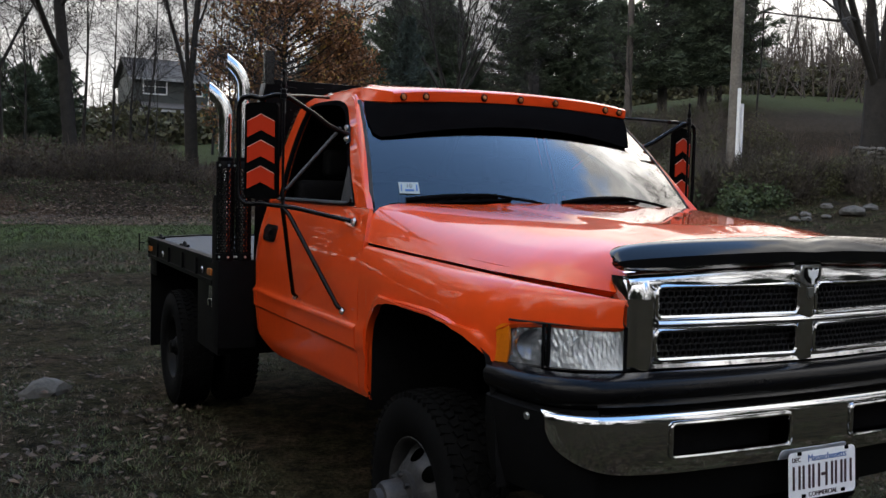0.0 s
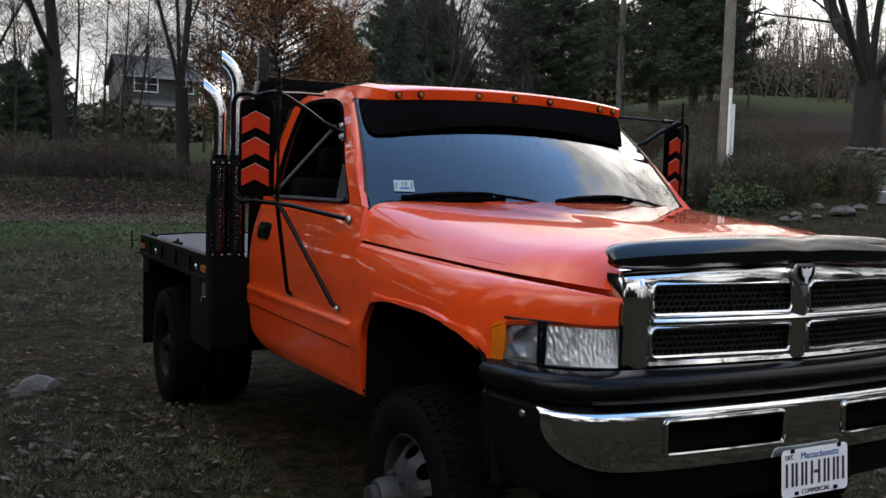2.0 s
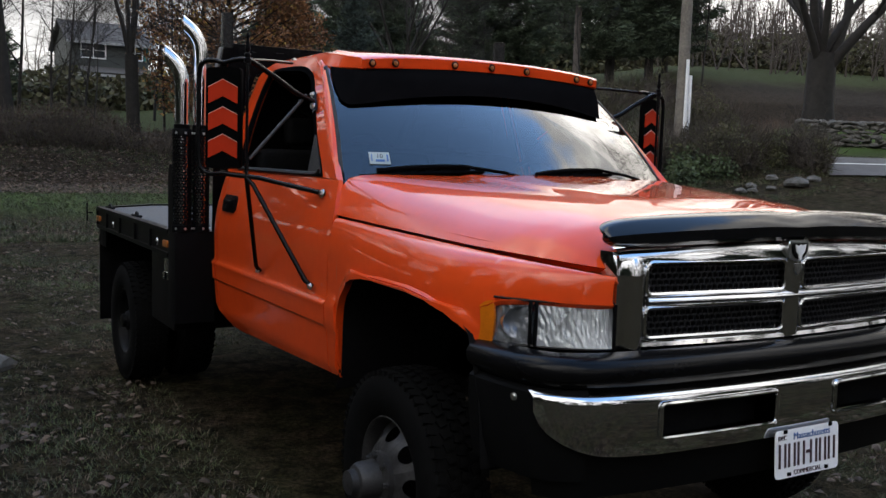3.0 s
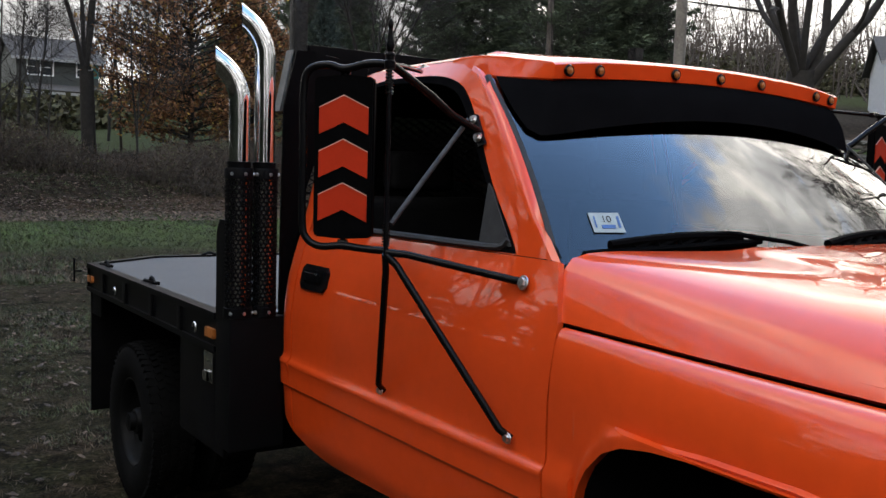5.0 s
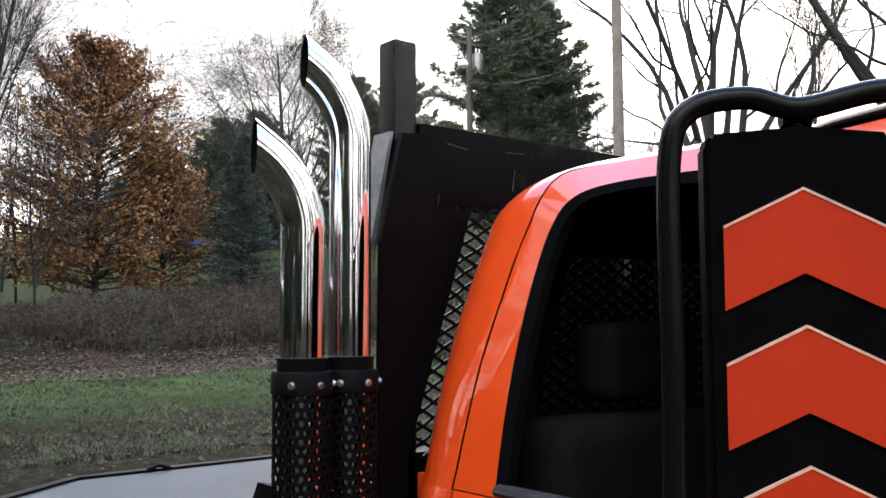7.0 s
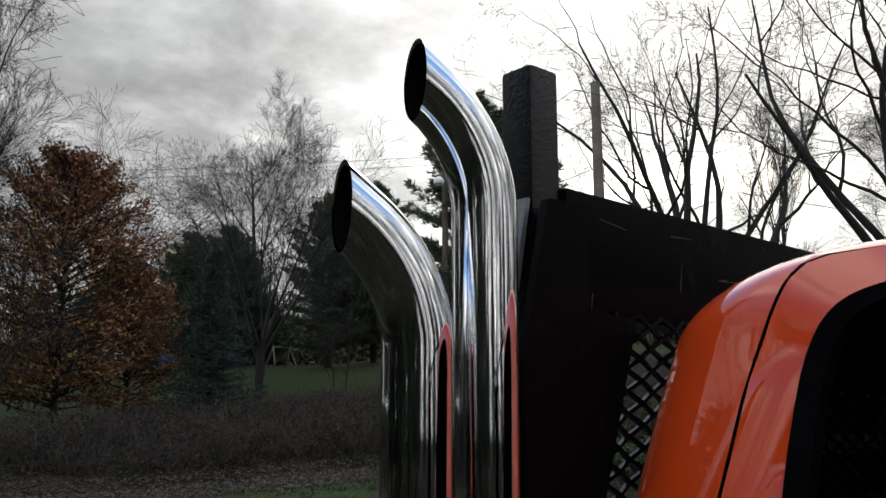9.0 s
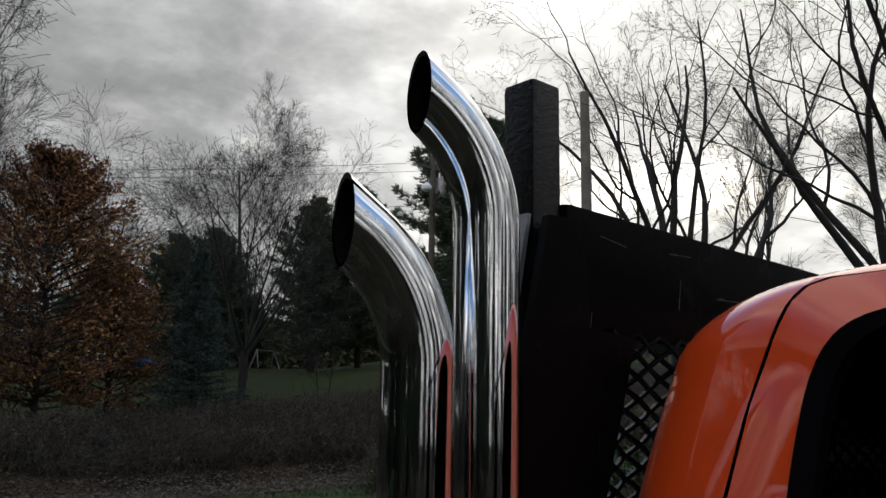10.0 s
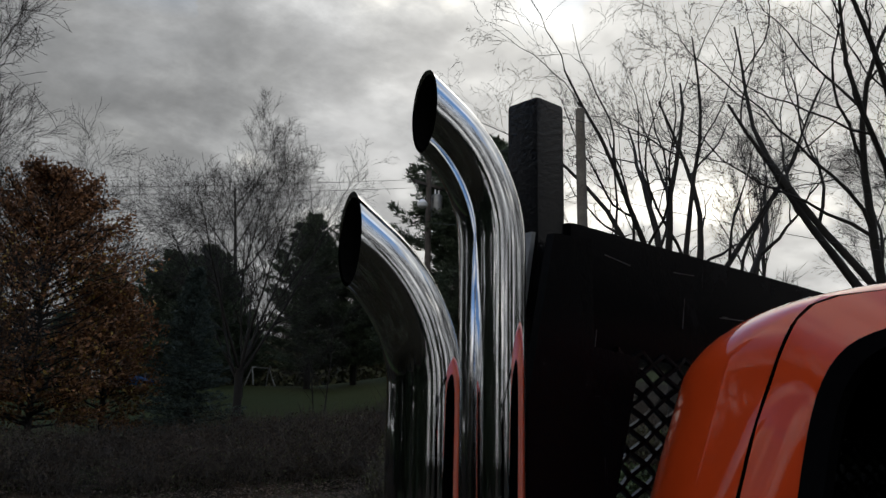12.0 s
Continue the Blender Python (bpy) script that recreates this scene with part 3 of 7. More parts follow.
def build_visor():
    # orange roof visor: a peaked lip across the roof front, its ends running back along the roof rails
    rows = []
    stops = [(-1, 1 - j / 7) for j in range(7)] + [(-1 + 2 * j / 36, 0.0) for j in range(37)] + [(1, (j + 1) / 7) for j in range(7)]
    for s, k in stops:
        side = -1 if s < 0 else 1
        x, y0 = 0.675 * s, 1.885 + 0.03 * (0.944 * s) ** 2
        a = abs(x) / 0.715
        topz = 2.000 - 0.030 * a * a - 0.010 * max(0.0, (a - 0.6) / 0.4) ** 2
        botz = 1.939 - 0.030 * a * a
        xb = x
        if k:
            x = side * lerp([(0, 0.675), (0.2, 0.697), (0.5, 0.724), (0.8, 0.737), (1, 0.733)], k)
            xb = side * lerp([(0, 0.679), (0.2, 0.716), (0.5, 0.757), (0.75, 0.760), (1, 0.734)], k)
            y0 += 0.425 * k
            topz = lerp([(0, topz), (0.5, 1.998), (0.8, 2.006), (1, 1.999)], k)
            botz = lerp([(0, botz), (0.5, 1.930), (0.75, 1.956), (1, 1.987)], k)
        crown = 2.017 + 0.014 * (1 - min(1.0, abs(0.665 * s) / 0.684) ** 2)
        back, mid = Vector((0.665 * s, 2.30 + 0.04 * k, crown - 0.006)), Vector((0.668 * s, 2.20 + 0.12 * k, crown + 0.004 - 0.009 * k))
        top = Vector((x, y0 + 0.012, topz)); front = Vector((x, y0, topz - 0.010)); low = Vector((xb, y0 + 0.006, botz + 0.006)); bot = Vector((xb, y0 + 0.02, botz))
        rows.append([back, mid, mid.lerp(top, 0.5) + Vector((0, 0, 0.003)), top, front, low, bot, Vector((xb * 0.985, y0 + 0.09, botz + 0.010)), Vector((0.73 * s, 2.10 + 0.22 * k, 1.945 + 0.03 * k))])
    bm = grid(bmesh.new(), rows)
    visor = part("roof_visor", thicken(bm, 0.006), ORANGE, truck, "orange roof visor with seven marker lamps")
    for x in (-0.626, -0.513, -0.206, 0.0, 0.208, 0.531, 0.627):
        a = abs(x) / 0.715
        y0, z0 = 1.885 + 0.03 * a * a, 1.967 - 0.031 * a * a
        bm = bmesh.new()
        revolve(bm, [(0.016, 0.004), (0.018, -0.003), (0.015, -0.007), (0.012, -0.005)], (x, y0, z0), "y", 20)
        lamp = part("marker_lamp", bm, GLOSS, visor, "small round clearance lamp in black grommet")
        bm = bmesh.new()
        revolve(bm, [(0.012, -0.003), (0.010, -0.009), (0.0005, -0.012)], (x, y0, z0), "y", 16)
        part("lens", bm, SMALLAMBER, lamp, "amber lens")


build_visor()

# ---- hood, fenders and nose
HOODLINE = [(1.507, 0.958, 1.298), (1.30, 0.946, 1.290), (1.10, 0.932, 1.282), (0.90, 0.916, 1.274), (0.60, 0.888, 1.262), (0.45, 0.863, 1.254), (0.33, 0.818, 1.244), (0.22, 0.748, 1.230), (0.17, 0.693, 1.221), (0.13, 0.655, 1.215)]


def hoodline(y):
    t = [(a, (b, c)) for a, b, c in reversed(HOODLINE)]
    return lerp([(a, b) for a, (b, c) in t], y), lerp([(a, c) for a, (b, c) in t], y)


def hood_rows():
    rows = []
    for k in range(41):
        q = k / 40
        row = []
        for j in range(49):
            s = -1 + 2 * j / 48
            a = abs(s)
            # plan: the rear edge bows to the windshield, the front edge bows forward
            yr = 1.42 + 0.20 * a ** 2.2 - 0.070 * max(0.0, (a - 0.90) / 0.10) ** 1.5
            yf = 0.105 + 0.065 * a * a
            y = yf + (yr - yf) * q
            xe, ze = hoodline(0.13 + (1.507 - 0.13) * q)
            zc = lerp([(0, 1.275), (0.02, 1.308), (0.06, 1.344), (0.14, 1.383), (0.3, 1.412), (0.55, 1.431), (0.8, 1.447), (1, 1.462)], q)
            g = (1 - a ** (2.6 + 7.0 * q ** 1.3 + 12.0 * q ** 7)) ** 0.75
            # raised centre: a shallow step a third of the way out
            step = 0.010 * (1 / (1 + math.exp((a - 0.42) * 60))) * min(1, q * 3)
            row.append((xe * s, y, ze + 0.004 + (zc - ze) * g + step - 0.010 * min(1, q * 3)))
            if j in (0, 48):
                lip = [(xe * s * 0.985, y, ze - 0.004), (xe * s * 0.955, y, ze - 0.022)]
                row = lip[::-1] + row if j == 0 else row + lip
        rows.append(row)
    return rows


bm = grid(bmesh.new(), hood_rows())
hood = part("hood", thicken(bm, 0.02), ORANGE, truck, "glossy orange hood")
# cowl below the windshield
bm = grid(bmesh.new(), [[(0.70 * s, 1.42 + 0.12 * abs(s) ** 2.2 + dy, 1.392 + dz - 0.03 * abs(s) ** 3) for s in [-1 + j / 12 for j in range(25)]] for dy, dz in ((-0.05, -0.02), (0.04, 0.0), (0.13, 0.012))])
part("cowl", thicken(bm, 0.015), TRIM, truck, "black cowl panel")

ARCH = [(0.40, 0.95), (0.474, 0.985), (0.52, 1.02), (0.58, 1.048), (0.70, 1.076), (0.82, 1.089), (1.03, 1.090), (1.15, 1.083), (1.24, 1.068), (1.31, 1.035), (1.36, 0.985), (1.395, 0.92), (1.41, 0.85), (1.415, 0.66)]
PLAN = [(0.13, 0.665), (0.155, 0.685), (0.17, 0.712), (0.20, 0.768), (0.28, 0.845), (0.36, 0.905), (0.44, 0.950), (0.52, 0.978), (0.65, 1.000), (0.85, 1.008), (1.1, 1.008), (1.35, 1.003), (1.51, 1.001)]


def fender_rows():
    rows = []
    ys = [1.507, 1.48, 1.45, 1.425, 1.416, 1.414, 1.41, 1.395, 1.378, 1.36, 1.335, 1.31, 1.28, 1.24, 1.2, 1.15, 1.1, 1.03, 0.96, 0.9, 0.82, 0.76, 0.7, 0.64, 0.58, 0.55, 0.52, 0.495, 0.474, 0.46, 0.448, 0.446, 0.43, 0.41, 0.39, 0.36, 0.33, 0.30, 0.27, 0.24, 0.21, 0.19, 0.17, 0.158]
    for y in ys:
        xh, zh = hoodline(y)
        xo = lerp(PLAN, y)
        if y >= 1.4155:
            zl = rocker(y)
        elif y >= 0.447:
            zl = lerp(ARCH, y)
        else:
            zl = lerp([(0.13, 1.127), (0.30, 1.128), (0.40, 1.114), (0.446, 1.085)], y)
        row = [(-(xh - 0.040), y, zh - 0.040), (-(xh - 0.012), y, zh - 0.026)]
        shoulder = min(0.17, (zh - zl) * 0.9)
        for k in range(12):                                   # rounded shoulder
            a = math.pi / 2 * k / 11
            row.append((-(xh + (xo - xh) * math.sin(a) ** 0.9), y, zh - 0.017 - shoulder * (1 - math.cos(a))))
        z1 = zh - 0.017 - shoulder
        arch = 0.447 <= y < 1.4155
        lip = lerp([(0.447, 0.0), (0.56, 0.030), (1.30, 0.030), (1.38, 0.024), (1.4155, 0.0), (1.42, 0)], y) if arch else 0.0
        for k in range(1, 17):
            q = k / 16
            z = z1 + (zl - z1) * q
            d = z - zl
            x = xo
            if arch:
                flare = 1 / (1 + math.exp((d - 0.042) * 260)) if y < 1.30 else 0.5 * (1 / (1 + math.exp((d - 0.042) * 260)))
                x += lip * 0.75 * flare
            elif y >= 1.4155:
                x = half_width(z)
            row.append((-x, y, z))
        row.append((-(row[-1][0] * -1 - 0.03) if arch else row[-1][0], y, zl + (0.004 if arch else 0)))
        rows.append(row)
    return rows


for flip in (False, True):
    bm = grid(bmesh.new(), fender_rows())
    thicken(bm, 0.012)
    fender = part("fender", mirror_x(bm) if flip else bm, ORANGE, truck, "orange front fender with flared wheel arch")
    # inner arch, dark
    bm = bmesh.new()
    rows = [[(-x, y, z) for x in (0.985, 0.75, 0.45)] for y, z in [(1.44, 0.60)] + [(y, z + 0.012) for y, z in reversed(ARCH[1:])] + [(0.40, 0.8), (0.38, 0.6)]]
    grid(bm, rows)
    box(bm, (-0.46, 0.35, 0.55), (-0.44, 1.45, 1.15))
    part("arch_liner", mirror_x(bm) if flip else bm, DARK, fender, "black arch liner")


def build_headlight(flip):
    fix = mirror_x if flip else (lambda b: b)
    # plan curve of the lens, from the grille round the corner
    C = spline([(-0.640, 0.150, 0), (-0.74, 0.185, 0), (-0.835, 0.255, 0), (-0.915, 0.36, 0), (-0.955, 0.455, 0)], 8)

    def strip(i0, i1, z0, top, off, thick, slope=0.0, steps=0):
        rows = []
        for i in range(i0, i1 + 1):
            p = C[i]
            t = (C[min(i + 1, len(C) - 1)] - C[max(i - 1, 0)]).normalized()
            n = Vector((t.y, -t.x, 0))
            n = n if n.y < 0 else -n
            k = (i - i0) / max(1, i1 - i0)
            q = p + n * off
            lo = z0
            z1 = top - slope * k ** 2.5
            if steps:                                         # facets that lean back to catch the sky
                h = (z1 - lo) / steps
                rows.append([(q.x - n.x * d * h, q.y - n.y * d * h, lo + h * (m + e)) for m in range(steps) for d, e in ((0.0, 0.02), (0.75, 0.97))])
                continue
            rows.append([(q.x, q.y + 0.018 * math.sin(math.pi * m / 6) * -0.5, lo + (z1 - lo) * m / 6) for m in range(7)])
        return thicken(grid(bmesh.new(), rows), thick)
    def facets(i0, i1, z0, z1, cols, rws, seed):
        """A lens moulded in small uneven facets, leaning back a little."""
        rng = random.Random(seed)
        rows = []
        for c in range(cols + 1):
            f = i0 + (i1 - i0) * c / cols
            i = min(int(f), len(C) - 2)
            p = C[i].lerp(C[i + 1], f - i)
            t = (C[i + 1] - C[i]).normalized()
            n = Vector((t.y, -t.x, 0))
            n = n if n.y < 0 else -n
            row = []
            for m in range(rws + 1):
                inner = 0 < m < rws and 0 < c < cols
                o = 0.004 + (rng.uniform(-0.0011, 0.0011) if inner else 0.0) - 0.022 * m / rws
                row.append(p + n * o + Vector((0, 0, z0 + (z1 - z0) * m / rws)))
            rows.append(row)
        return thicken(grid(bmesh.new(), rows), 0.003)
    lamp = part("headlight", fix(strip(1, 29, 0.982, 1.124, -0.05, 0.006, 0.0, 7)), LAMPIN, truck, "clear two-part headlight with amber corner")
    part("headlight_lens", fix(facets(3, 19, 0.990, 1.120, 28, 8, 4)), FLUTED, lamp, "clear fluted main lens", smooth=False)
    part("signal_lens", fix(facets(20, 28, 0.990, 1.115, 14, 8, 9)), SIDELENS, lamp, "clear side lens", smooth=False)
    part("corner_lens", fix(strip(28, 32, 0.985, 1.110, 0.006, 0.01, 0.02)), AMBER, lamp, "amber corner reflector")
    # reflector bowl, bulb shroud, bezel bars
    bm = bmesh.new()
    for cx, cy, r in ((-0.76, 0.235, 0.060), (-0.895, 0.365, 0.048)):
        rows = []
        for k in range(9):
            q = k / 8
            rows.append([(cx + r * q * math.cos(a) * 1.15, cy + 0.05 - 0.085 * q * q + 0.25 * r * q * math.cos(a) * -1, 1.054 + r * q * math.sin(a)) for a in [2 * math.pi * j / 28 for j in range(28)]])
        grid(bm, rows, True)
    part("reflector", fix(bm), LAMPIN, lamp, "chrome reflector bowls")
    bm = bmesh.new()
    sub = bmesh.new(); bmesh.ops.create_uvsphere(sub, u_segments=14, v_segments=8, radius=0.012); merge(bm, sub, Matrix.Translation((-0.76, 0.245, 1.054)))
    part("bulb", fix(bm), LAMPIN, lamp)
    bm = bmesh.new()
    tube(bm, [(c.x, c.y + 0.002, 0.986) for c in C[2:29]], 0.006, 6); tube(bm, [(c.x, c.y + 0.002, 1.122) for c in C[2:29]], 0.004, 6)
    for i in (3, 19, 20):
        tube(bm, [(C[i].x, C[i].y - 0.004, 0.986), (C[i].x, C[i].y - 0.004, 1.121)], 0.006, 6)
    part("bezel", fix(bm), GLOSS, lamp, "black bezel")
    for i in range(4, 19):                                    # flutes inside the lens
        bm = tube(bmesh.new(), [(C[i].x, C[i].y + 0.004, 1.00), (C[i].x, C[i].y + 0.004, 1.11)], 0.0025, 4)
        part("flute", fix(bm), LENS, lamp)


build_headlight(False)
build_headlight(True)


def nose(x, y0=0.085, bow=0.065):
    return y0 + bow * (x / 0.69) ** 2 + 0.012 * max(0.0, (abs(x) - 0.62) / 0.06) ** 2


def build_grille():
    bm = bmesh.new()
    top, bot, mid = 1.262, 1.008, 1.135

    def topz(x):
        return 1.288 - 0.022 * (x / 0.69) ** 2
    # frame as one sheet with four openings, on the bowed nose
    def patch(x0, x1, z0, z1, ox0, ox1, oz0, oz1):
        outer = [(x0 + (x1 - x0) * k / 8, z0) for k in range(8)] + [(x1, z0)] + [(x1, z1)] + [(x1 + (x0 - x1) * k / 8, z1) for k in range(1, 8)] + [(x0, z1)]
        r = 0.018
        inner = []
        for cx, cz, a0 in ((ox1 - r, oz0 + r, -90), (ox1 - r, oz1 - r, 0), (ox0 + r, oz1 - r, 90), (ox0 + r, oz0 + r, 180)):
            inner += [(cx + r * math.cos(radians(a0 + k * 30)), cz + r * math.sin(radians(a0 + k * 30))) for k in range(4)]
        sub = ring_sheet(bmesh.new(), outer, inner, ((ox0 + ox1) / 2, (oz0 + oz1) / 2), lambda u, v: (u, nose(u), v), 40)
        merge(bm, sub)
        edge = [(u, nose(u) - 0.004, v) for u, v in inner]
        tube(rim, edge + edge[:2], 0.007, 6, False)
        openings.append((ox0, ox1, oz0, oz1))
    rim, openings = bmesh.new(), []
    for sgn in (-1, 1):
        for z0, z1, oz0, oz1 in ((1.128, 1.258, 1.150, 1.246), (0.992, 1.128, 1.020, 1.112)):
            xs = sorted((sgn * 0.0, sgn * 0.678)); os_ = sorted((sgn * 0.042, sgn * 0.588))
            patch(xs[0], xs[1], z0, z1, os_[0], os_[1], oz0, oz1)
    bmesh.ops.remove_doubles(bm, verts=bm.verts[:], dist=0.0005)
    thicken(bm, 0.03)
    grille = part("grille", bm, CHROME, truck, "chrome cross-bar grille with honeycomb inserts")
    part("grille_rim", rim, CHROME, grille)
    # rounded top rail and side returns
    bm = bmesh.new()
    ends = [0.5 + 0.5 * math.sqrt(max(0.0, 1 - (2 * k / 40 - 1) ** 24)) for k in range(41)]
    rail_x = [-0.676 + 1.352 * k / 40 for k in range(41)]
    grid(bm, [[(x, nose(x) + o, 1.252 + (z - 1.252) * (1.45 - 0.75 * (x / 0.69) ** 2)) for o, z in ((0.0, 1.248), (-0.007, 1.253), (-0.006, 1.261), (-0.001, 1.272), (0.006, 1.284), (0.015, 1.294), (0.030, 1.300), (0.080, 1.294))] for x in rail_x])
    tube(bm, [(x, nose(x) + 0.008, 0.996) for x in rail_x], [0.016 * e for e in ends], 8)
    tube(bm, [(x, nose(x) - 0.002, 1.131) for x in [-0.586 + 1.172 * k / 30 for k in range(31)]], 0.017, 10, True, 0.8)
    tube(bm, [(0, nose(0) + 0.002, 1.0), (0, nose(0), 1.12), (0, nose(0) + 0.002, 1.262)], 0.018, 14, True, 2.0)
    for s in (-1, 1):
        # side face, swelling out and turning back to the fender
        side = []
        for z in [0.990 + 0.285 * k / 20 for k in range(21)]:
            side.append([(s * x, nose(x) - 0.020 * math.sin(math.pi * min(1, (x - 0.590) / 0.08)) - 0.002 + 0.028 * max(0.0, (z - 1.205) / 0.07) ** 2, z) for x in [0.590 + 0.088 * k / 12 for k in range(13)]] + [(s * 0.683, nose(0.678) + 0.02, z), (s * 0.685, nose(0.678) + 0.07, z)])
        grid(bm, side)
    part("grille_rail", bm, CHROME, grille)
    # honeycomb inserts
    for x0, x1, z0, z1 in openings:
        part("grille_mesh", honeycomb(x0 - 0.004, x1 + 0.004, z0 - 0.004, z1 + 0.004, 0.0215, 0.0015, lambda u, v, w: (u, nose(u) + 0.012 + w, v), 0.012), MESHBLACK, grille, "black honeycomb insert")
    # flat near-black sheet standing in for the shade behind the grille
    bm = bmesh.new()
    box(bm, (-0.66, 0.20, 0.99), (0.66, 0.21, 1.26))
    part("grille_shade_sheet", bm, DARK, grille)
    # shield-shaped emblem
    bm = bmesh.new()
    S = [(-0.042, 1.302), (0.042, 1.302), (0.047, 1.285), (0.045, 1.25), (0.028, 1.225), (0.0, 1.208), (-0.028, 1.225), (-0.045, 1.25), (-0.047, 1.285)]
    S = [(u * 1.05, 1.308 - (1.302 - v) * 0.80) for u, v in S]
    prism(bm, S, 0.03, lambda u, v, w: (u, 0.066 + w, v))
    bmesh.ops.bevel(bm, geom=bm.edges[:], offset=0.004, segments=2, affect="EDGES")
    emblem = part("emblem", bm, ZINC, grille, "chrome shield emblem")
    bm = bmesh.new()
    prism(bm, [(u * 0.74, 1.272 + (v - 1.272) * 0.74) for u, v in S], 0.01, lambda u, v, w: (u, 0.0625 + w, v))
    field = part("emblem_field", bm, GLOSS, emblem)
    bm = bmesh.new()
    prism(bm, [(-0.022, 1.283), (-0.006, 1.276), (0, 1.284), (0.006, 1.276), (0.022, 1.283), (0.017, 1.258), (0.007, 1.25), (0.004, 1.232), (-0.004, 1.232), (-0.007, 1.25), (-0.017, 1.258)], 0.006, lambda u, v, w: (u * 1.1, 0.0585 + w, v + 0.012))
    part("emblem_mark", bm, WHITE, emblem)
    bm = bmesh.new()
    prism(bm, [(-0.012, 1.196), (0.012, 1.196), (0.010, 1.172), (0.0, 1.160), (-0.010, 1.172)], 0.006, lambda u, v, w: (u, 0.064 + w, v + 0.036))
    part("badge", bm, ZINC, grille)


def honeycomb(x0, x1, z0, z1, pitch, half, to3d, depth):
    """Hexagonal cells with thin walls over a rectangle."""
    bm = bmesh.new()
    R = pitch / math.sqrt(3)
    row = 0
    z = z0
    while z < z1:
        x = x0 + (pitch / 2 if row % 2 else 0)
        while x < x1:
            H = [(x + R * math.cos(radians(60 * k + 30)), z + R * math.sin(radians(60 * k + 30))) for k in range(6)]
            for k in (0, 1, 2):
                (ax, az), (bx, bz) = H[k], H[k + 1]
                if not (x0 <= (ax + bx) / 2 <= x1 and z0 <= (az + bz) / 2 <= z1):
                    continue
                l = math.hypot(bx - ax, bz - az)
                nx, nz = -(bz - az) / l * half, (bx - ax) / l * half
                a = [bm.verts.new(to3d(u, v, 0)) for u, v in ((ax + nx, az + nz), (bx + nx, bz + nz), (bx - nx, bz - nz), (ax - nx, az - nz))]
                bm.faces.new(a)
                b = [bm.verts.new(to3d(u, v, depth)) for u, v in ((ax + nx, az + nz), (bx + nx, bz + nz), (bx - nx, bz - nz), (ax - nx, az - nz))]
                bm.faces.new((a[0], a[1], b[1], b[0])); bm.faces.new((a[2], a[3], b[3], b[2]))
            x += pitch
        z += R * 1.5
        row += 1
    return bm


build_grille()

# bug shield on the hood's front edge
rows = []
for j in range(57):
    s = math.sin(math.pi / 2 * (-1 + 2 * j / 56))
    a = abs(s)
    x = 0.728 * s
    y = 0.072 + 0.088 * a ** 2.5
    blunt = math.sqrt(max(0.0, 1 - a ** 16)) * 0.96 + 0.04
    zt = 1.320 + (1.400 - 0.030 * a ** 2 - 0.008 * math.exp(-(s / 0.10) ** 2) - 1.320) * blunt
    zb = 1.320 - (1.320 - 1.306 + 0.024 * a ** 2) * blunt
    rows.append([(x, y + 0.015, zb), (x, y - 0.012, zb + 0.014 * blunt), (x, y - 0.014, zb + (zt - zb) * 0.5), (x, y + 0.012, zt - 0.012 * blunt), (x * 0.998, y + 0.045 * blunt, zt), (x * 0.995, y + 0.10 * blunt, zt - 0.008 * blunt)])
bm = grid(bmesh.new(), rows)
part("bug_shield", thicken(bm, 0.004), SHIELD, truck, "glossy smoked black bug shield")


